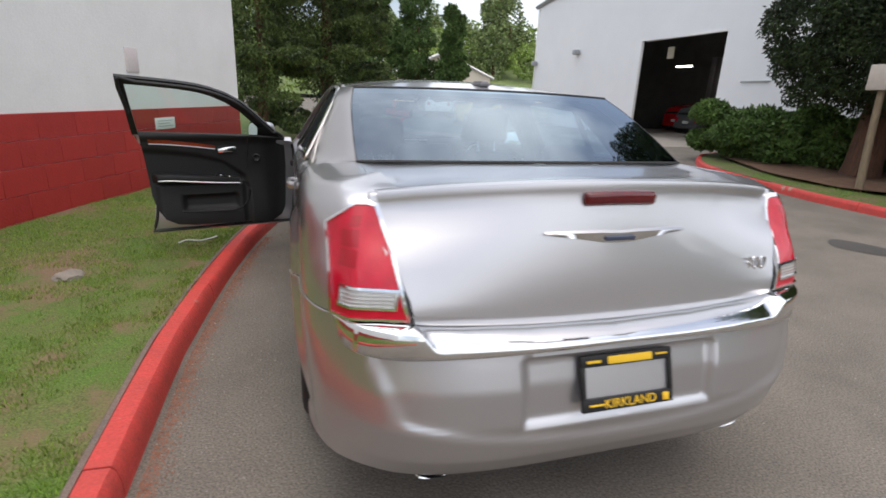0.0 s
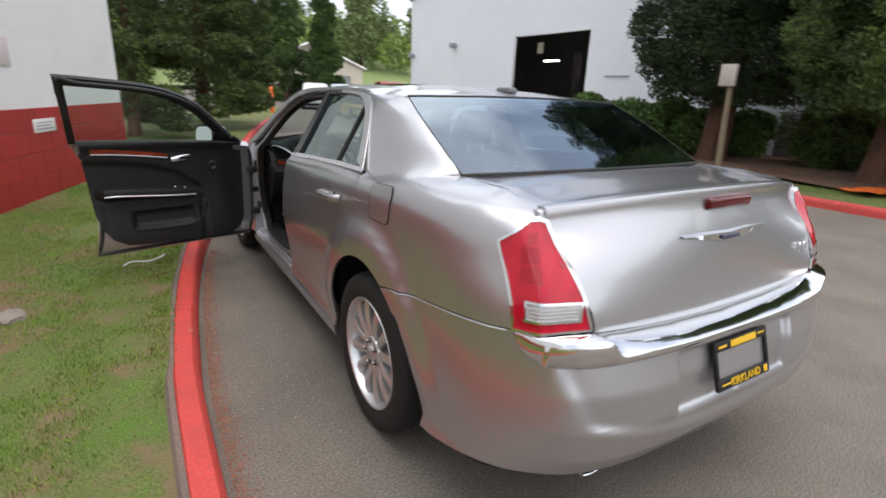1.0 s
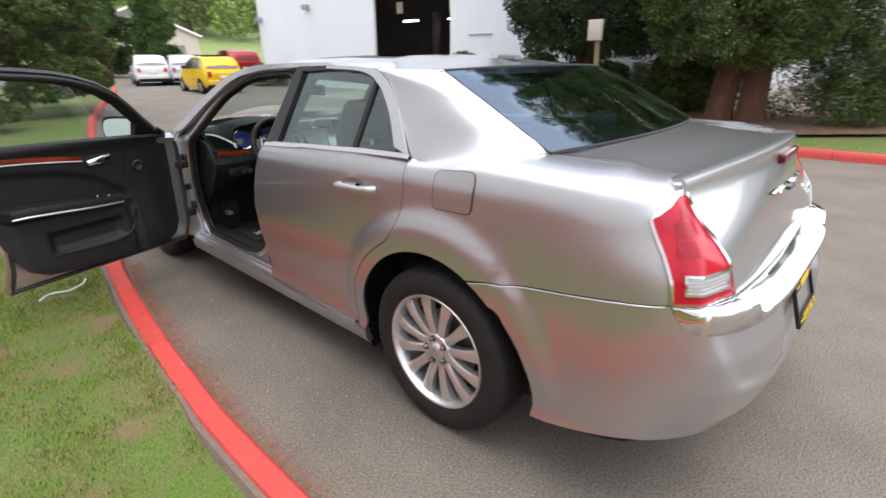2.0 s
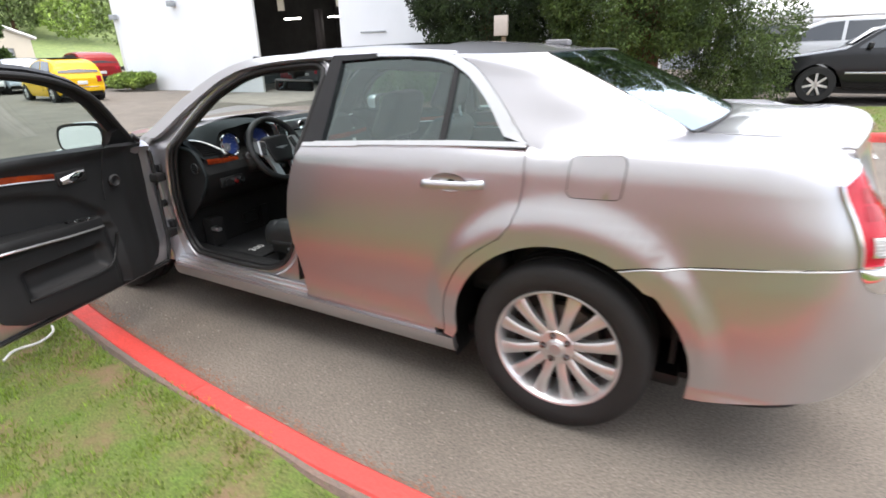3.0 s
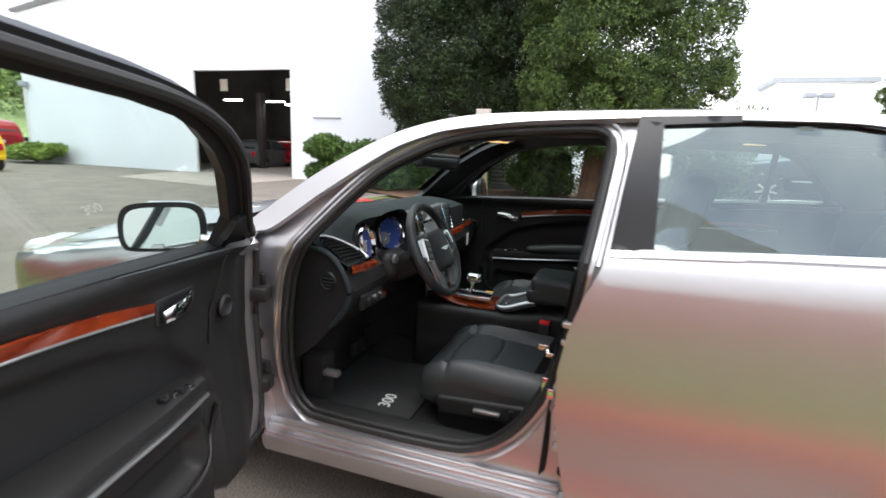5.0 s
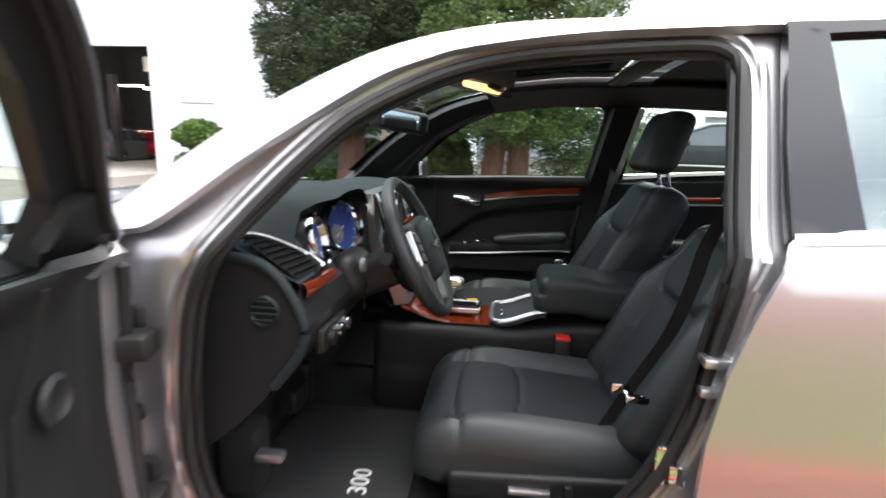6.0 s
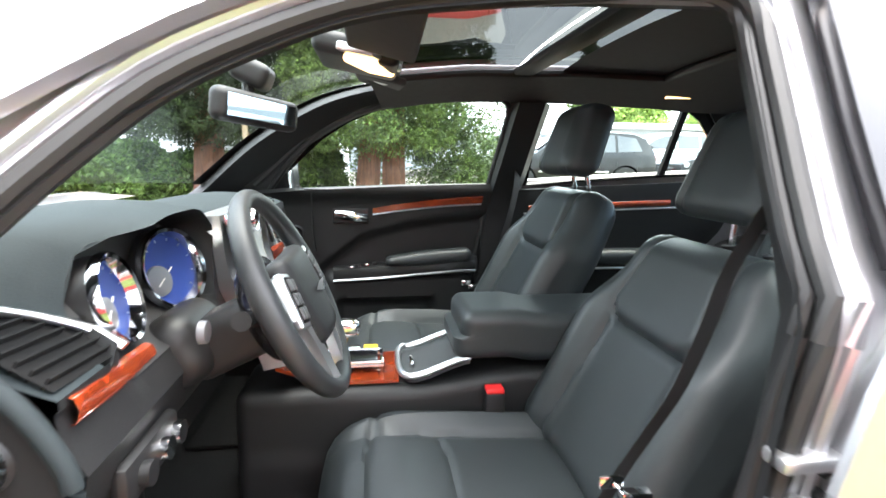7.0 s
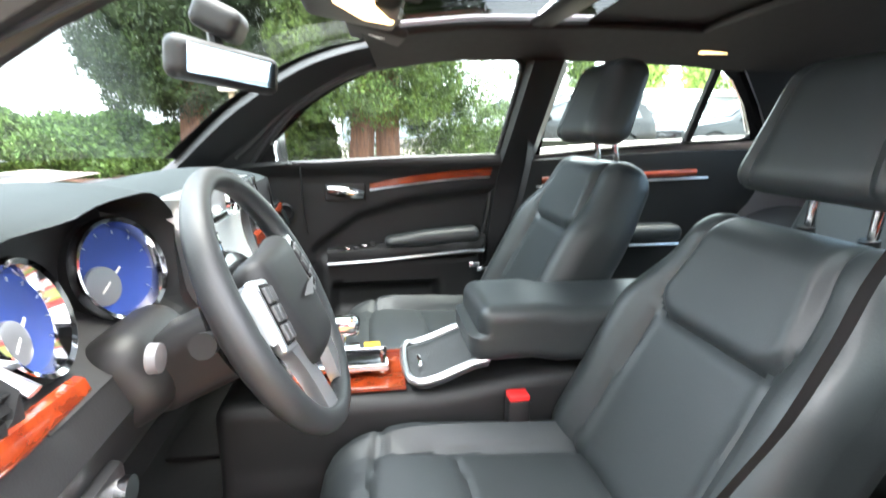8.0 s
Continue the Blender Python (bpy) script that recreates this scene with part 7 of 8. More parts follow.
mesh_ob("dash_face", v, q, TRIM, dash, sharp=35)
hood = [[(a, b - 0.003, c) for a, b, c in r[1:6]] for r in rows if -0.622 < r[0][0] < -0.228]
mesh_ob("gauge_hood", *loft(hood), BLACK, dash, "black hollow round the gauges", sharp=35)
# end panel at the door side
for s in (-1, 1):
    ep = [(2.42, 1.005), (2.31, 0.988), (2.225, 0.978), (2.178, 0.950), (2.142, 0.900), (2.120, 0.840), (2.135, 0.78), (2.19, 0.705), (2.25, 0.634), (2.345, 0.552), (2.44, 0.50)]
    v, q = sheet(curve(ep, 6), lambda y, z: (-0.765, y, z), 0.04, (), 0.03, 0.02, s > 0, False)
    mesh_ob("dash_end_panel", v, q, TRIM, dash)
    part("end_panel_rim", tube(bmesh.new(), [(s * 0.784, y, z) for y, z in curve(ep[:8], 6)], 0.011, 12), DASHTOP, dash)
    vent = part("side_demister", lathe(bmesh.new(), [(0.034, 0), (0.030, 0.006), (0.027, 0.002), (0.0, 0.0)], Matrix.Translation((s * 0.7855, 2.204, 0.873)) @ Euler((0, radians(90 * s), 0)).to_matrix().to_4x4(), 24), BLACK, dash)
    for k in range(4):
        hw = math.sqrt(max(0, 0.028 ** 2 - (-0.02 + k * 0.0135) ** 2))
        part("demister_slat", boxes(((s * 0.788, 2.204 - hw, 0.853 + k * 0.0135), (s * 0.7925, 2.204 + hw, 0.857 + k * 0.0135)), bevel=0.001), DASHTOP, dash)


def vent_unit(M, w, h, parent, arch=0.5, slats=7):
    """A vent with slats in a chrome arch; M places it, its face towards -y."""
    o = []
    for k in range(13):
        t = k / 12
        o.append((-w / 2 + w * t, h / 2 - h * 0.95 * abs(t - 0.0) ** 2.2 * arch))
    poly = [(-w / 2, -h / 2)] + [(-w / 2 - 0.0, h / 2)] + o[1:] + [(w / 2, -h / 2)]
    v, q = sheet(poly, lambda a, b: (a, 0.0, b), 0.04, (), 0.03, 0.0)
    ven = mesh_ob("air_vent", *moved((v, q), M), VENT, parent)
    bm = bmesh.new()
    tube(bm, [tuple(M @ Vector((a, -0.006, b))) for a, b in o + [(w / 2, -h / 2)]], 0.010, 10, flat=(1.0, 0.6))
    part("vent_ring", bm, SATIN, ven)
    for k in range(slats):
        zz = -h / 2 + h * (k + 0.6) / (slats + 0.4)
        xr = w / 2 - 0.008
        for a, b in o[::-1]:
            if b >= zz:
                xr = min(a - 0.008, xr)
                break
        if xr < -w / 2 + 0.03:
            continue
        bm = bmesh.new()
        box(bm, (-w / 2 + 0.006, -0.008, zz), (xr, 0.008, zz + 0.004), 0.001, M)
        part("vent_slat", bm, VENT, ven)
    return ven


# left vent beside the door, facing back and up
vent_unit(pose(-0.682, 2.205, 0.974, -57, 4, 0), 0.150, 0.150, dash, 0.75, 8)
vent_unit(pose(0.682, 2.205, 0.974, -57, -4, 0) @ Matrix.Diagonal((-1, 1, 1, 1)), 0.150, 0.150, dash, 0.75, 8)
for s in (-1, 1):
    rows = []
    for t in np.linspace(0, 1, 9):
        x = s * (0.525 + 0.225 * t)
        y = 2.140 - 0.012 * t
        z = 0.890 + 0.020 * t
        rows.append([(x, y + 0.012, z + 0.018), (x, y + 0.001, z + 0.015), (x, y - 0.004, z), (x, y + 0.001, z - 0.015), (x, y + 0.012, z - 0.018)])
    v, q = loft(rows)
    mesh_ob("wood_strip", v, q, WOOD, dash, "glossy orange burl wood strip")
# light switches low on the dash
pnl = part("switch_panel", boxes(((-0.70, 2.108, 0.745), (-0.53, 2.135, 0.805)), bevel=0.012), BLACK, dash)
for x in (-0.66, -0.60, -0.555):
    part("switch_knob", cyl(bmesh.new(), (x, 2.095, 0.775), (x, 2.112, 0.775), 0.017, n=16), CHROME if x > -0.62 else BLACK, pnl)


# dials in chrome rings
def dial(cx, cz, r, yaw):
    M = Matrix.Translation((cx, 2.178, cz)) @ Euler((radians(90 - 14), 0, radians(yaw))).to_matrix().to_4x4()
    d = part("gauge", lathe(bmesh.new(), [(r + 0.005, -0.008), (r + 0.006, 0.0), (r + 0.002, 0.007), (r - 0.004, 0.004), (r - 0.008, -0.006), (r - 0.010, -0.012)], M, 40), GAUGE_RING, dash, "deep chrome ringed gauge with a blue face")
    part("gauge_tube", lathe(bmesh.new(), [(r + 0.003, -0.06), (r + 0.0045, -0.006)], M, 40), BLACK, d)
    part("dial_face", lathe(bmesh.new(), [(r - 0.009, -0.012), (0.0, -0.014)], M, 40), GAUGE_BLUE, d)
    part("dial_centre", lathe(bmesh.new(), [(r * 0.40, -0.014), (r * 0.38, -0.008), (r * 0.33, -0.007), (0.0, -0.009)], M @ Matrix.Translation((-r * 0.42, -r * 0.22, 0)), 32), mat("dial_silver", (0.22, 0.23, 0.25), 0.35, metal=0.6), d)
    for k in range(10):
        a = radians(-40 + k * 260 / 9)
        bm = bmesh.new()
        box(bm, (r - 0.019, -0.0006, -0.0120), (r - 0.014, 0.0006, -0.0105), 0, M @ Euler((0, 0, a)).to_matrix().to_4x4())
        part("dial_mark", bm, SATIN, d)
    bm = bmesh.new()
    box(bm, (-0.006, -0.0012, -0.010), (r - 0.02, 0.0012, -0.008), 0, M @ Euler((0, 0, radians(215))).to_matrix().to_4x4())
    part("needle", bm, WHITE, d)


dial(-0.325, 0.980, 0.074, -20)
dial(-0.533, 0.980, 0.066, 6)

# centre stack
st = [(-0.235, 1.068), (0.235, 1.068), (0.20, 0.93), (0.155, 0.80), (0.14, 0.70), (-0.14, 0.70), (-0.155, 0.80), (-0.20, 0.93)]


def stack_skin(x, z):
    return (x, 2.118 - 0.10 * float(smooth((0.98 - z) / 0.3)), z)


v, q = sheet(st, stack_skin, 0.04, (), 0.03, 0.05, False, False)
stack = mesh_ob("radio_console", v, q, SATIN, dash, "silver framed centre stack with a screen")
sc = [(-0.105, 1.0), (0.105, 1.0), (0.105, 0.865), (-0.105, 0.865)]
v, q = sheet(sc, lambda x, z: tuple(np.array(stack_skin(x, z)) - np.array((0, 0.006, 0))), 0.04, (), 0.03, 0.004, False, False)
mesh_ob("screen", v, q, mat("pale_touch_screen", (0.42, 0.46, 0.46), 0.15, coat=0.6), stack)
bz = shrink(sc, -0.018)
v, q = sheet(bz, lambda x, z: tuple(np.array(stack_skin(x, z)) - np.array((0, 0.003, 0))), 0.04, (), 0.03, 0.004, False, False)
mesh_ob("screen_bezel", v, q, GLOSSBLACK, stack)
v, q = sheet([(-0.13, 0.845), (0.13, 0.845), (0.12, 0.73), (-0.12, 0.73)], lambda x, z: tuple(np.array(stack_skin(x, z)) - np.array((0, 0.003, 0))), 0.04, (), 0.03, 0.004, False, False)
mesh_ob("control_panel", v, q, BLACK, stack)
for k in range(6):
    part("stack_knob", cyl(bmesh.new(), (-0.10 + 0.04 * k, 2.02, 0.80 - 0.03 * (k % 2)), (-0.10 + 0.04 * k, 2.05, 0.80 - 0.03 * (k % 2)), 0.012, n=12), CHROME, stack)
for sx in (-1, 1):
    M = pose(sx * 0.185, 2.103, 1.005, -14, 0, -sx * 6)
    ven = part("air_vent", boxes(((-0.035, -0.004, -0.055), (0.035, 0.004, 0.055)), bevel=0.003, m=M), BLACK, stack)
    bm = bmesh.new()
    tube(bm, [tuple(M @ Vector(p)) for p in ((-0.042, -0.008, 0.062), (0.042, -0.008, 0.062), (0.030, -0.008, -0.062), (-0.030, -0.008, -0.062))], 0.006, 8, closed=True)
    part("vent_ring", bm, CHROME, ven)
    for k in range(6):
        bm = bmesh.new()
        box(bm, (-0.034, -0.014, -0.05 + k * 0.018), (0.034, 0.0, -0.046 + k * 0.018), 0.001, M)
        part("vent_slat", bm, VENT, ven)
part("clock", lathe(bmesh.new(), [(0.03, 0.0), (0.028, 0.008), (0.022, 0.004), (0.0, 0.004)], Matrix.Translation((0, 2.105, 1.035)) @ Euler((radians(90), 0, 0)).to_matrix().to_4x4(), 24), CHROME, stack)
rows = []
for t in np.linspace(0, 1, 9):
    x = 0.235 + 0.29 * t
    rows.append([(x, 2.118, 0.918), (x, 2.108, 0.910), (x, 2.108, 0.885), (x, 2.118, 0.877)])
v, q = loft(rows)
mesh_ob("wood_strip", v, q, WOOD, dash)
part("paper_tag", boxes(((0.52, 2.085, 0.80), (0.56, 2.087, 0.87))), WHITE, dash)

# ---- steering wheel ----
SC = Vector((-0.386, 1.947, 0.946))
SM = Matrix.Translation(SC) @ Euler((radians(90 - 25), 0, 0)).to_matrix().to_4x4()  # +z of the wheel points to the driver
R = 0.190
ring = [(R * math.cos(a), R * 0.985 * math.sin(a), 0.0) for a in np.linspace(0, 2 * math.pi, 56, endpoint=False)]
sw = part("steering_wheel", tube(bmesh.new(), [tuple(SM @ Vector(p)) for p in ring], [0.0185 + 0.0025 * math.cos(2 * a) for a in np.linspace(0, 2 * math.pi, 56, endpoint=False)], 14, closed=True), WHEEL_LEATHER, car, "black leather steering wheel with silver spokes")
v, q = rbox(0.200, 0.170, 0.048, 0.022, 8, lambda x, y, z: (x * (1 - 0.22 * (y < 0) * abs(y) / 0.075), y, z + 0.012 * (1 - (x / 0.09) ** 2)))
mesh_ob("airbag_cover", *moved((v, q), SM @ Matrix.Translation((0, -0.01, 0.005))), TRIM, sw)
for sx in (-1, 1):
    # one silver piece from the side of the rim down to its foot
    out = [(0.178, 0.050), (0.130, 0.056), (0.096, 0.046), (0.086, 0.0), (0.074, -0.055), (0.050, -0.110), (0.036, -0.176), (0.082, -0.168), (0.094, -0.115), (0.112, -0.060), (0.138, -0.022), (0.178, -0.006)]
    out = curve([(sx * a, b) for a, b in out], 3, True)
    v, q = sheet(out, lambda a, b: tuple(SM @ Vector((a, b, 0.012 + 0.006 * math.cos(b * 14)))), 0.02, (), 0.015, 0.018, False, False)
    mesh_ob("spoke", v, q, SATIN, sw)
    PM_ = SM @ pose(sx * 0.122, 0.008, 0.0170, 0, 0, sx * 14)
    v, q = rbox(0.050, 0.096, 0.016, 0.006, 4)
    bz = mesh_ob("switch_bezel", *moved((v, q), PM_), SATIN, sw)
    v, q = rbox(0.038, 0.082, 0.014, 0.005, 4)
    mesh_ob("switch_pad", *moved((v, q), PM_ @ Matrix.Translation((0, 0, 0.0030))), VENT, bz)
    for kx in (-1, 1):
        for ky in (-1, 0, 1):
            v, q = rbox(0.0145, 0.021, 0.006, 0.002, 2)
            mesh_ob("switch_button", *moved((v, q), PM_ @ Matrix.Translation((kx * 0.0085, ky * 0.0245, 0.0105))), SWITCH_GREY, bz)
bm = bmesh.new()
for sx in (-1, 1):
    a = [bm.verts.new(SM @ Vector((sx * x, y - 0.01, 0.0455))) for x, y in ((0.0, 0.010), (0.05, 0.006), (0.0, -0.008))]
    bm.faces.new(a)
part("wing_badge", bm, SATIN, sw)
v, q = rbox(0.120, 0.18, 0.105, 0.03, 6)
mesh_ob("column_shroud", *moved((v, q), SM @ Matrix.Translation((0, -0.02, -0.13)) @ Euler((radians(90), 0, 0)).to_matrix().to_4x4()), BLACK, car)
part("column_collar", lathe(bmesh.new(), [(0.090, -0.075), (0.104, -0.058), (0.106, -0.040), (0.098, -0.030), (0.04, -0.02)], SM @ Matrix.Translation((0, -0.012, 0)), 36), GLOSSBLACK, car)
part("column_stalk", tube(bmesh.new(), [tuple(SM @ Vector(p)) for p in ((-0.05, 0.0, -0.07), (-0.11, 0.01, -0.06), (-0.155, 0.02, -0.055))], [0.013, 0.012, 0.016], 10), BLACK, car)
part("start_button", lathe(bmesh.new(), [(0.019, 0.0), (0.018, 0.012), (0.0, 0.014)], pose(-0.50, 2.080, 0.912, 90, 0, 0), 20), mat("grey_button", (0.16, 0.16, 0.17), 0.5), dash)
v, q = rbox(0.19, 0.20, 0.13, 0.045, 8)
mesh_ob("column_cover", *moved((v, q), Matrix.Translation((-0.39, 2.18, 0.835)) @ Euler((radians(-30), 0, 0)).to_matrix().to_4x4()), BLACK, dash)

# ---- mirror, visors and roof console ----
v, q = rbox(0.25, 0.045, 0.075, 0.02, 8)
MM = pose(-0.045, 2.075, 1.295, 3.5, 4, -33)
rv = mesh_ob("rear_view_mirror", *moved((v, q), MM), BLACK, car, "black rear view mirror on the windscreen")
v, q = sheet([(-0.104, -0.024), (0.104, -0.024), (0.104, 0.024), (-0.104, 0.024)], lambda a, b: (a, -0.0235, b), 0.05, (), 0.05, 0.0)
mesh_ob("mirror_glass", *moved((v, q), MM), MIRROR, rv)
part("mirror_arm", tube(bmesh.new(), [tuple(MM @ Vector((0, 0.02, 0.0))), (-0.01, 2.10, 1.36), (0.0, 2.10, 1.40)], 0.014, 8), BLACK, rv)
v, q = rbox(0.10, 0.09, 0.06, 0.02, 4)
mesh_ob("sensor_box", *moved((v, q), pose(0, 2.09, 1.385, 25, 0, 0)), BLACK, rv)
v, q = rbox(0.24, 0.20, 0.05, 0.02, 6)
oc = mesh_ob("roof_console", *moved((v, q), pose(0.0, 1.84, 1.432, 10, 0, 0)), TRIM, car)
v, q = rbox(0.16, 0.075, 0.03, 0.010, 5)
mesh_ob("reading_lamp", *moved((v, q), pose(-0.05, 1.81, 1.408, 12, 0, -20)), DOME_ON, oc, "lit amber reading lamp")
part("lamp_frame", boxes(((-0.105, -0.045, 0.0), (0.105, 0.045, 0.02)), bevel=0.006, m=pose(-0.05, 1.81, 1.412, 12, 0, -20)), SATIN, oc)
for s in (-1, 1):
    v, q = rbox(0.40, 0.15, 0.022, 0.010, 5)
    vs_ = mesh_ob("sun_visor", *moved((v, q), pose(s * 0.36, 1.785, 1.432, 13, -s * 5, 0)), LINER, car)
    if s > 0:
        v, q = rbox(0.10, 0.035, 0.004, 0.001, 3)
        mesh_ob("visor_label", *moved((v, q), pose(0.28, 1.765, 1.414, 13, -5, 30)), WHITE, vs_)


# ---- parked vehicles ----
def parked_car(name, label, kind, m, color, group="parked cars"):
    """A parked car, nose along +y of m, tail at the origin. kind: hatch or suv."""
    c = thing(name, label, "car", group, at=m)
    if kind == "hatch":
        W, st = 0.815, [(0.0, 0.86, 0.42, 0.78, 0.80), (0.06, 0.93, 0.30, 0.92, 0.96), (0.25, 0.97, 0.24, 0.96, 1.30), (0.55, 1.0, 0.22, 0.95, 1.44), (1.1, 1.0, 0.2, 0.94, 1.49), (1.7, 1.0, 0.2, 0.93, 1.47), (2.15, 1.0, 0.2, 0.92, 1.34), (2.65, 1.0, 0.2, 0.92, 0.98), (3.1, 0.97, 0.22, 0.82, 0.88), (3.4, 0.9, 0.26, 0.66, 0.72), (3.55, 0.76, 0.34, 0.52, 0.55)]
        axles, wr, zroof = (0.62, 2.92), 0.29, 1.49
        side = [[(0.42, 0.99), (0.62, 1.36), (1.22, 1.41), (1.22, 0.98)], [(1.30, 0.98), (1.30, 1.41), (1.72, 1.39), (2.1, 1.27), (2.42, 1.02), (2.42, 0.97)]]
        rearwin = (0.10, 0.40, 1.0, 1.36)
    else:
        W, st = 0.965, [(0.0, 0.86, 0.50, 1.02, 1.06), (0.06, 0.93, 0.42, 1.12, 1.18), (0.3, 0.97, 0.36, 1.14, 1.58), (0.7, 1.0, 0.32, 1.12, 1.72), (1.5, 1.0, 0.3, 1.10, 1.76), (2.4, 1.0, 0.3, 1.09, 1.73), (2.9, 1.0, 0.3, 1.08, 1.55), (3.4, 1.0, 0.3, 1.08, 1.18), (4.0, 0.99, 0.32, 1.02, 1.08), (4.55, 0.94, 0.36, 0.94, 1.0), (4.75, 0.82, 0.42, 0.8, 0.84)]
        axles, wr, zroof = (0.92, 3.84), 0.39, 1.76
        side = [[(0.45, 1.2), (0.62, 1.55), (1.15, 1.62), (1.15, 1.17)], [(1.22, 1.17), (1.22, 1.63), (2.0, 1.63), (2.0, 1.15)], [(2.08, 1.15), (2.08, 1.63), (2.45, 1.6), (2.85, 1.46), (3.2, 1.17), (3.2, 1.14)]]
        rearwin = (0.12, 0.40, 1.22, 1.60)
    body = mat(name + "_paint", color, 0.26, metal=0.1, coat=0.22, spec=0.28, var=0.05, scale=2)
    ys = np.array([a[0] for a in st])

    def at(y):
        return [float(np.interp(y, ys, [a[k] for a in st])) for k in (1, 2, 3, 4)]

    def wx(y, z):
        w, zb, zl, zr = at(y)
        w *= W
        if z <= zl:
            return w * float(np.interp(z, [zb, zb + 0.12, (zb + zl) / 2, zl], [0.90, 0.97, 1.0, 0.965]))
        return w * (0.965 - 0.21 * (z - zl) / max(0.3, zroof - zl))

    rows = []
    for y in np.linspace(0, ys[-1], 44):
        w, zb, zl, zr = at(y)
        sec = []
        for z in np.concatenate([np.linspace(zb, zl, 8), np.linspace(zl, max(zl + 0.01, zr - 0.05), 6)[1:]]):
            # wheel arches are cut by lifting the lower edge
            zz = z
            for a in axles:
                d = abs(y - a)
                if d < wr + 0.05:
                    zz = max(zz, wr + math.sqrt(max(0, (wr + 0.05) ** 2 - d * d)) if z < zl else zz)
            sec.append((wx(y, zz), y, min(zz, max(z, zz))))
        xt = sec[-1][0]
        sec += [(xt * 0.85, y, zr - 0.015), (xt * 0.5, y, zr), (0, y, zr)]
        rows.append([(-a, b, d) for a, b, d in sec] + [(a, b, d) for a, b, d in sec[::-1][1:]])
    v, q = loft(rows)
    n = len(rows[0])
    q.append(tuple(range(n)))
    q.append(tuple((len(rows) - 1) * n + i for i in range(n))[::-1])
    mesh_ob("body", v, q, body, c, sharp=45)
    part("underside", boxes(((-W * 0.8, 0.15, 0.2), (W * 0.8, ys[-1] - 0.15, 0.34))), BLACK, c)
    for sx in (False, True):
        for poly in side:
            v, q = sheet(poly, lambda y, z: (-wx(y, z) - 0.006, y, z), 0.2, (), 0.12, 0.004, sx, area(poly) > 0)
            mesh_ob("side_window", v, q, DARKGLASS, c)
        s = 1 if sx else -1
        for a in axles:
            M = pose(s * (W - 0.10), a, wr, 0, 90 * s, 0)
            wl = part("wheel", lathe(bmesh.new(), [(wr * 0.6, -0.1), (wr * 0.94, -0.1), (wr, -0.06), (wr, 0.06), (wr * 0.94, 0.1), (wr * 0.62, 0.1)], M, 28), RUBBER, c)
            part("rim", lathe(bmesh.new(), [(wr * 0.64, 0.1), (wr * 0.6, 0.06), (wr * 0.5, 0.04), (0.0, 0.06)], M, 20), BLACK, wl)
            bm = bmesh.new()
            for k in range(7):
                box(bm, (0.0, -0.025, 0.06), (wr * 0.62, 0.025, 0.095), 0.006, M @ Euler((0, 0, 2 * math.pi * k / 7)).to_matrix().to_4x4(), 1)
            part("spokes", bm, ALLOY, wl)
        zl = at(0.1)[2]
        part("tail_lamp", boxes(((s * W * 0.62, -0.035, zl - 0.26), (s * W * 0.80, 0.06, zl - 0.05)), bevel=0.02), RED_LENS, c)
        ye = ys[-1]
        part("headlamp", boxes(((s * W * 0.58, ye - 0.30, at(ye - 0.2)[2] - 0.20), (s * W * 0.90, ye - 0.06, at(ye - 0.2)[2] - 0.06)), bevel=0.03), CLEAR_LENS, c)
        yf = side[-1][-1][0]
        vv, qq = rbox(0.16, 0.09, 0.12, 0.03, 3)
        mesh_ob("wing_mirror", *moved((vv, qq), Matrix.Translation((s * (wx(yf - 0.2, side[-1][-1][1]) + 0.09), yf - 0.18, side[-1][-1][1] + 0.06))), BLACK, c)
        part("door_line", boxes(((s * (W * 1.0 - 0.005), side[0][-1][0] + 0.03, 0.4), (s * (W * 1.0 + 0.004), side[0][-1][0] + 0.04, 0.92))), SEAL, c)
        part("side_strip", boxes(((s * (W - 0.01), axles[0] + wr + 0.1, 0.62), (s * (W + 0.012), axles[1] - wr - 0.1, 0.66)), bevel=0.005), SATIN if kind == "suv" else body, c)
    y0, y1, z0, z1 = rearwin
    rows = []
    for t in np.linspace(0, 1, 6):
        z = z0 + (z1 - z0) * t
        y = y0 + (y1 - y0) * t
        hw = W * (0.80 - 0.14 * t)
        # the pane lies on the sloping tail
        zr = at(y)[3]
        rows.append([(hw * u, y - 0.05 + 0.02 * u * u, z) for u in np.linspace(-1, 1, 7)])
    v, q = loft(rows)
    mesh_ob("rear_window", v, q, DARKGLASS, c)
    # windscreen
    yb, yt_ = (2.62, 2.12) if kind == "hatch" else (3.36, 2.86)
    rows = [[(W * (0.80 - 0.12 * t) * u, yb + (yt_ - yb) * t + 0.06 - 0.05 * u * u, at(yb + (yt_ - yb) * t)[3] + 0.015) for u in np.linspace(-1, 1, 7)] for t in np.linspace(0.06, 0.94, 6)]
    v, q = loft(rows)
    mesh_ob("windscreen", v, q, DARKGLASS, c)
    part("plate_bar", boxes(((-0.16, -0.045, at(0.06)[1] + 0.30), (0.16, 0.0, at(0.06)[1] + 0.42)), bevel=0.005), WHITE, c)
    part("bumper", boxes(((-W * 0.84, -0.06, at(0.0)[1] - 0.06), (W * 0.84, 0.10, at(0.0)[1] + 0.12)), bevel=0.03), body if kind == "hatch" else BLACK, c)
    part("grille", boxes(((-W * 0.5, ys[-1] - 0.12, 0.58), (W * 0.5, ys[-1] + 0.01, 0.74)), bevel=0.02), GLOSSBLACK, c)
    return c


def spot(x, y, yaw):
    return pose(x, y, rise(x, y), 0, 0, yaw)


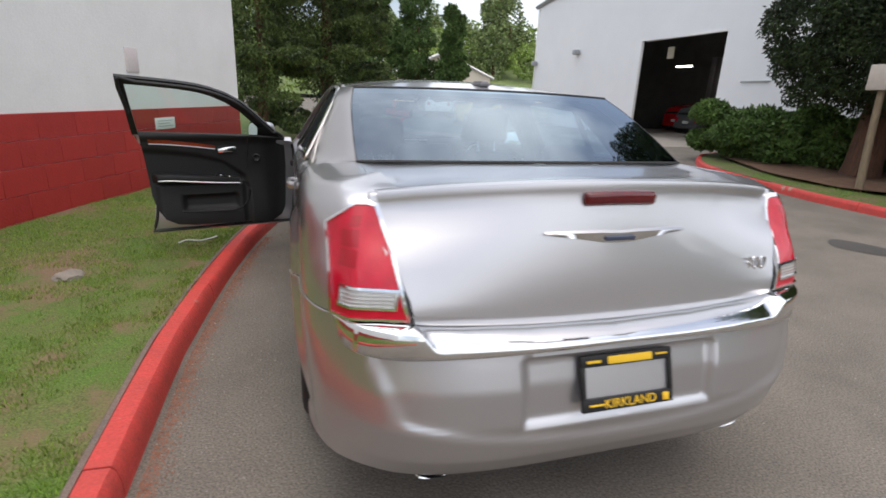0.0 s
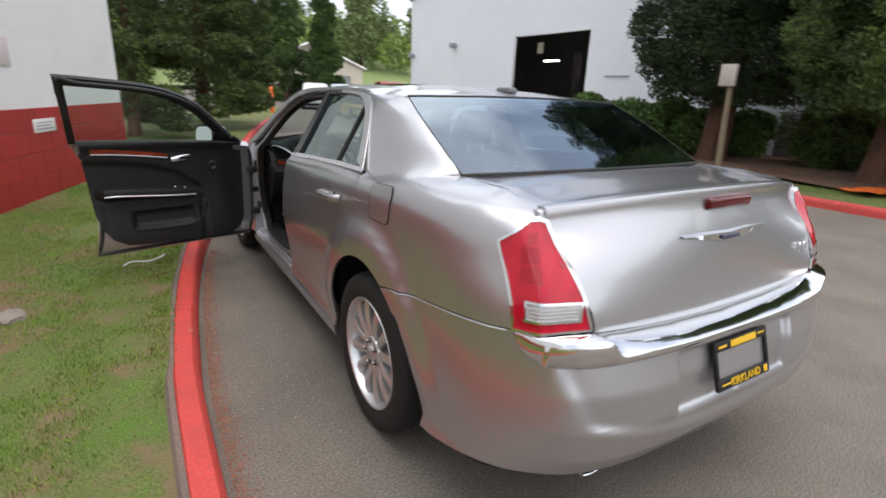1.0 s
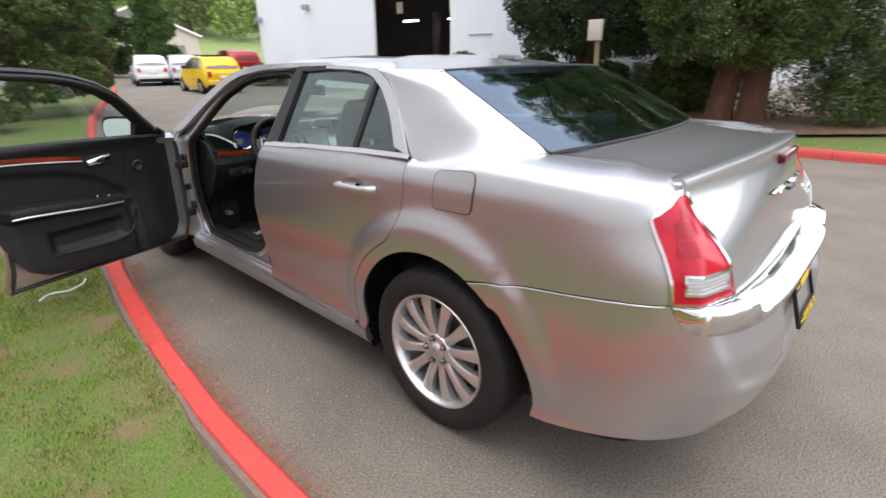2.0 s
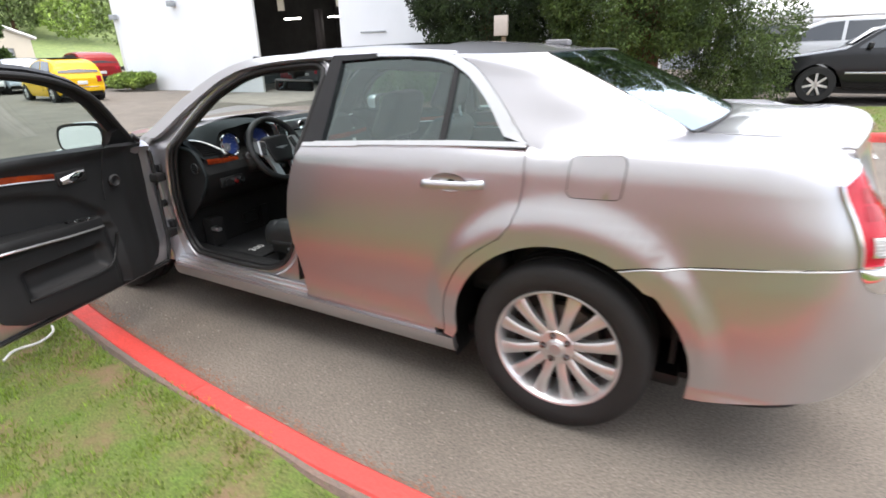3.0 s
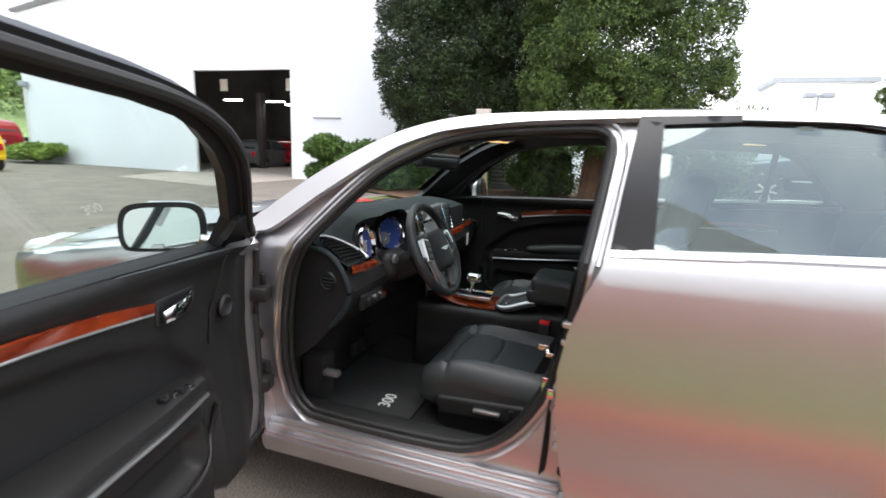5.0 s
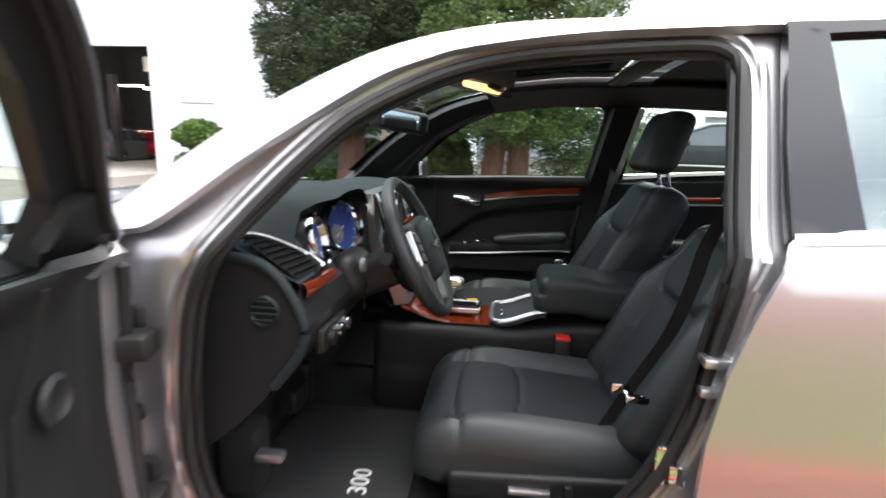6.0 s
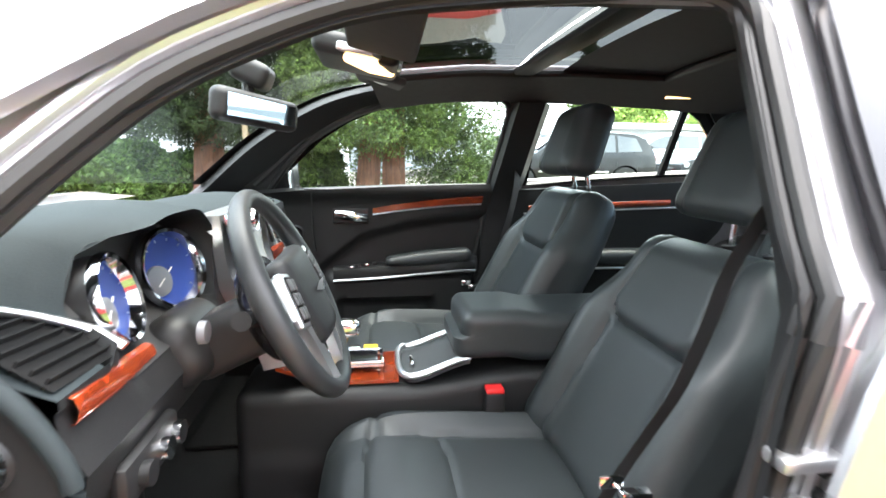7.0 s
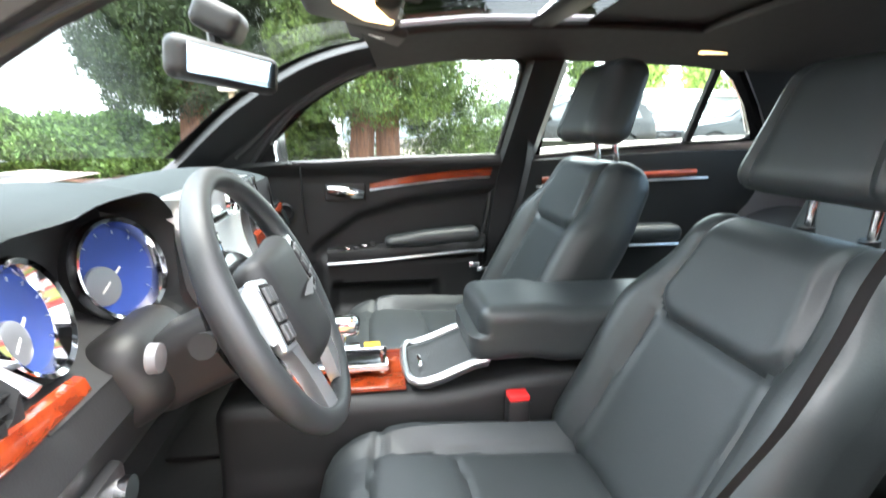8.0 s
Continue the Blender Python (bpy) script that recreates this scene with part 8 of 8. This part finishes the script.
yc = parked_car("yellow_hatchback", "bright yellow small hatchback with a dark fabric roof", "hatch", spot(7.75, 20.0, -5), (0.80, 0.50, 0.02))
part("fabric_roof", boxes(((-0.52, 0.62, 1.485), (0.52, 1.85, 1.51)), bevel=0.01), BLACK, yc)
part("chrome_bar", boxes(((-0.5, -0.075, 0.50), (0.5, -0.05, 0.53)), bevel=0.005), CHROME, yc)
parked_car("silver_hatchback", "pale silver hatchback parked in the far row", "hatch", spot(9.1, 27.0, -14), (0.55, 0.60, 0.66))
parked_car("white_hatchback", "white hatchback half hidden by the cypress", "hatch", spot(7.6, 27.4, -14), (0.75, 0.75, 0.76))
parked_car("dark_hatchback", "dark grey car in the far row", "hatch", spot(11.2, 34.0, -70), (0.04, 0.045, 0.05))
parked_car("red_suv", "dark red sport utility car at the workshop corner", "suv", spot(12.3, 26.9, -12), (0.30, 0.015, 0.015))
parked_car("black_suv", "black sport utility car with bright wheels", "suv", spot(12.75, -5.9, -2), (0.012, 0.012, 0.013))
parked_car("black_suv", "second dark sport utility car in the row", "suv", spot(12.85, -11.6, -2), (0.02, 0.022, 0.024))
parked_car("silver_suv", "silver sport utility car behind the black one", "suv", spot(16.2, -4.9, -4), (0.62, 0.63, 0.64))
parked_car("silver_suv", "white sport utility car in the back row", "suv", spot(16.3, -10.8, -4), (0.72, 0.72, 0.72))
parked_car("silver_suv", "pale sport utility car near the lamp post", "suv", spot(16.3, -16.8, -4), (0.6, 0.62, 0.62))
parked_car("red_workshop_car", "red car standing inside the dark bay", "hatch", pose(18.4, 20.4, 0.05, 0, 0, -80), (0.45, 0.012, 0.015), "workshop cars")
parked_car("red_workshop_car", "red car on the far side of the bay", "hatch", pose(19.6, 18.0, 0.05, 0, 0, -85), (0.30, 0.010, 0.012), "workshop cars")
parked_car("grey_workshop_car", "grey car between the red ones in the bay", "hatch", pose(17.2, 18.2, 0.05, 0, 0, -85), (0.10, 0.10, 0.105), "workshop cars")


# ---- tent, far buildings, poles ----
def build_tent():
    t = thing("white_tent", "white peaked event tent on slim posts", "tent")
    cx, cy, h, ze, zp = 28.5, -3.2, 4.4, 2.9, 6.6
    rows = []
    for k in range(11):
        f_ = k / 10
        s = h * (1 - f_) ** 1.0
        z = ze + (zp - ze) * f_ ** 1.9
        ring = []
        for j in range(32):
            a = 2 * math.pi * j / 32
            kx, ky = math.cos(a), math.sin(a)
            r = s / max(abs(kx), abs(ky))
            r *= 1 - 0.06 * math.sin(4 * a + math.pi / 2) ** 2 * (1 - f_)
            ring.append((cx + r * kx, cy + r * ky, z))
        rows.append(ring)
    v, q = loft(rows, True)
    mesh_ob("canopy", v, q, CANVAS, t, sharp=25)
    bm = bmesh.new()
    for sx, sy in ((-1, -1), (1, -1), (1, 1), (-1, 1)):
        part("tent_post", cyl(bmesh.new(), (cx + sx * (h - 0.1), cy + sy * (h - 0.1), 0.3), (cx + sx * (h - 0.1), cy + sy * (h - 0.1), ze + 0.05), 0.05, n=10), WHITE, t)
    rows = [[(cx + h * math.cos(0) * a, cy + h * b, z) for a, b in ((-1, -1), (-1, 1), (1, 1), (1, -1), (-1, -1))] for z in (ze - 0.28, ze + 0.02)]
    mesh_ob("valance", *loft(rows), CANVAS, t, smooth=False)


build_tent()
b = thing("showroom", "low grey showroom with dark windows", "building")
part("wall", boxes(((36, -30, 0), (36.5, 22, 3.7))), GREYWALL, b)
part("roof", boxes(((35.4, -30.5, 3.7), (48, 22.5, 4.1))), WHITE, b)
for k in range(14):
    part("window", boxes(((35.93, -27 + k * 3.4, 1.0), (36.02, -24.8 + k * 3.4, 2.7)), bevel=0.01), DARKGLASS, b)
part("upper_block", boxes(((40, -13.5, 4.1), (48, -8.2, 6.8))), WHITE, b)
part("upper_roof", boxes(((39.6, -13.9, 6.8), (48.4, -7.8, 7.1))), GREYWALL, b)

b = thing("cream_garage", "cream gabled garage with a grey roller door", "building")
v, q = sheet([(8.5, 0), (15.2, 0), (15.2, 2.1), (16.5, 2.1), (16.5, 0), (17.65, 0), (17.65, 2.85), (13.0, 4.75), (8.5, 2.9)], lambda x, z: (x, 45.0 + 0.1 * (17 - x), z + 0.4), 1.0, (), 0.8, 0.2)
mesh_ob("front_wall", v, q, CREAM, b, smooth=False)
part("roller_door", boxes(((15.2, 45.15, 1.1), (16.5, 45.25, 2.6))), GREYWALL, b)
# near-black panel standing in for the shade below the roller door
part("gap_shade_sheet", boxes(((15.2, 45.5, 0.3), (16.5, 45.6, 1.1))), INDOOR_SHADE, b)
part("side_wall", boxes(((17.45, 45.1, 0.3), (17.65, 56, 3.2))), CREAM, b)
part("roof_slope", tube(bmesh.new(), [(17.95, 44.8, 3.15), (13.0, 45.2, 5.22), (8.2, 45.6, 3.2)], 0.12, 4), WHITE, b)
rows = [[(17.95, y, 3.1), (13.0, y, 5.15), (8.2, y, 3.1)] for y in (44.9, 56)]
mesh_ob("roof", *loft(rows), GREYWALL, b, smooth=False)

pl = thing("light_pole", "tall grey pole with two floodlight heads", "lamp post")
part("pole", cyl(bmesh.new(), (34, -9.0, 0.3), (34, -9.0, 5.3), 0.09, 0.07, 12), GREYWALL, pl)
for dy in (-0.45, 0.45):
    part("lamp_head", boxes(((33.7, -9.0 + dy - 0.3, 5.15), (34.3, -9.0 + dy + 0.3, 5.45)), bevel=0.05), GREYWALL, pl)
part("cross_arm", cyl(bmesh.new(), (34, -9.6, 5.3), (34, -8.4, 5.3), 0.04, n=8), GREYWALL, pl)
tree("lot_spruce", "dark pointed spruce beyond the car lot", 40, -15.5, 2.6, 1.0, 10.5, 0.2, "spruce", 91, 16000, 0.22, 40, 0.85, 4, 0.35, 0)
for k, (x, y, r, h) in enumerate(((44, -22, 3.5, 8), (46, -32, 4.5, 9), (40, -42, 4, 8), (52, 26, 5, 9), (30, -30, 3.2, 7), (30, -40, 4, 8))):
    tree("lot_tree", "bright green leafy tree beyond the car lot", x, y, r, 1.5, h, 0.25, "bright", 95 + k, 9000, 0.32, 22, 0.3, 5, 0.4, 0)

# ---- things on the verge and by the wall ----
po = thing("sign_post", "weathered wooden post with a pale notice box", "post")
part("post", tube(bmesh.new(), [(8.62, 4.12, 0.1), (8.60, 4.16, 1.1), (8.6, 4.2, 2.2)], [0.065, 0.058, 0.052], 10), WOODPOST, po)
part("notice_box", boxes(((8.48, 4.06, 1.83), (8.56, 4.38, 2.24)), bevel=0.015), mat("pale_board", (0.55, 0.48, 0.42), 0.8, var=0.15, scale=8), po)
ac = thing("utility_cabinet", "grey metal utility cabinet against the white wall", "cabinet")
part("case", boxes(((12.75, 4.35, 0.15), (13.3, 5.15, 1.35)), bevel=0.02), GREYWALL, ac)
for k in range(7):
    part("louvre", boxes(((12.735, 4.42, 0.4 + k * 0.12), (12.755, 5.08, 0.44 + k * 0.12))), SATIN, ac)
hy = thing("marker_post", "short orange marker post on the verge", "post")
gz = rise(5.0, 23.2)
part("post", cyl(bmesh.new(), (4.0, 22.6, gz), (4.0, 22.6, gz + 1.15), 0.10, 0.09, 12), mat("orange_paint", (0.75, 0.16, 0.03), 0.6), hy)
part("cap", cyl(bmesh.new(), (4.0, 22.6, gz + 1.15), (4.0, 22.6, gz + 1.25), 0.11, 0.05, 12), mat("orange_cap", (0.75, 0.16, 0.03), 0.6), hy)
oc_ = thing("orange_mat", "crumpled bright orange plastic mat on the verge", "mat")
v, q = sheet([(8.3, 1.35), (9.2, 1.2), (9.3, 1.6), (8.4, 1.85)], lambda x, y: (x, y, 0.17 + rise(x, y) + 0.05 + 0.05 * noise.noise((x * 4, y * 4, 1))), 0.08, (), 0.08, 0.01)
mesh_ob("sheet", v, q, mat("orange_plastic", (0.85, 0.17, 0.03), 0.5, var=0.2, scale=9), oc_)
wr_ = thing("white_wire", "bent white plastic strip lying in the grass", "wire")
part("strip", tube(bmesh.new(), curve([(-1.86, 2.34, 0.16), (-1.80, 2.37, 0.175), (-1.70, 2.36, 0.17), (-1.62, 2.40, 0.175), (-1.58, 2.50, 0.165)], 4), 0.006, 6), WHITE, wr_)


def stone(name, label, x, y, z, r, seed):
    bm = bmesh.new()
    bmesh.ops.create_icosphere(bm, subdivisions=3, radius=r)
    for w in bm.verts:
        w.co *= 1 + 0.35 * noise.noise(w.co * (2.0 / r) + Vector((seed, 0, 0)))
        w.co.z *= 0.55
    bmesh.ops.translate(bm, vec=(x, y, z), verts=bm.verts)
    tagged(part(name, bm, mat("stone_grey", (0.30, 0.26, 0.22), 0.9, var=0.35, scale=14, bump=0.5, bscale=60)), label, "stone", "stones")


stone("stone", "flat grey-brown stone half sunk in the lawn", -2.43, 1.67, 0.13, 0.09, 1)
for k, (x, y, r) in enumerate(((12.5, -0.45, 0.28), (12.0, -0.75, 0.22), (11.6, -1.0, 0.3), (11.9, -1.05, 0.18), (12.9, -0.55, 0.2))):
    stone("stone", "pale broken rock at the end of the bed", x, y, 0.2 + rise(x, y), r, 3 + k)
# oil stain on the drive
v, q = sheet(curve([(4.9, 1.75), (5.2, 2.0), (5.4, 1.8), (5.45, 1.4), (5.1, 1.35)], 5, True), lambda x, y: (x, y, rise(x, y) + 0.004), 0.2, (), 0.1, 0.0)
tagged(mesh_ob("stain", v, q, mat("dark_stain", (0.075, 0.07, 0.065), 0.8, var=0.3, scale=3)), "dark damp patch on the asphalt", "stain", kind="structure")


# fine stones and twigs on the asphalt close to the car
rg = np.random.default_rng(17)
vs, fs = [], []
for _ in range(5200):
    y = rg.uniform(-2.2, 3.2)
    x = rg.uniform(-1.52, -0.6) if rg.random() < 0.55 else rg.uniform(-1.5, 3.5)
    if x > -1.0 and -1 < y < 3.5 and x < 1:
        continue
    if x < kerb_x(LEFT_KERB, y) + 0.1:
        continue
    r = 0.0022 + 0.0055 * rg.random() ** 3
    i = len(vs)
    a = rg.uniform(0, 6.28)
    vs += [(x + r * math.cos(a + k * 2.1), y + r * math.sin(a + k * 2.1), 0.0) for k in range(3)] + [(x, y, r * 1.2)]
    fs += [(i, i + 1, i + 3), (i + 1, i + 2, i + 3), (i + 2, i, i + 3)]
tagged(mesh_ob("grit", vs, fs, mat("pale_grit", (0.38, 0.34, 0.29), 0.9, var=0.5, scale=30), smooth=False), "pale grit scattered on the drive", "gravel", kind="stuff")
# reddish dust and crumbs gathered along the foot of the kerb
vs, fs = [], []
for _ in range(9000):
    y = rg.uniform(-2.6, 3.0)
    x = kerb_x(LEFT_KERB, y) + 0.10 + abs(rg.normal(0.0, 0.055)) * (0.75 + 0.5 * noise.noise((0, y * 2.3, 4)))
    r = 0.0025 + 0.0060 * rg.random() ** 2
    i = len(vs)
    a = rg.uniform(0, 6.28)
    vs += [(x + r * math.cos(a + k * 2.1), y + r * math.sin(a + k * 2.1), 0.0005) for k in range(3)] + [(x, y, r * 0.6)]
    fs += [(i, i + 1, i + 3), (i + 1, i + 2, i + 3), (i + 2, i, i + 3)]
tagged(mesh_ob("kerb_dust", vs, fs, mat("reddish_crumbs", (0.33, 0.15, 0.095), 0.95, var=0.5, scale=24), smooth=False), "reddish crumbs and dust along the kerb", "gravel", kind="stuff")
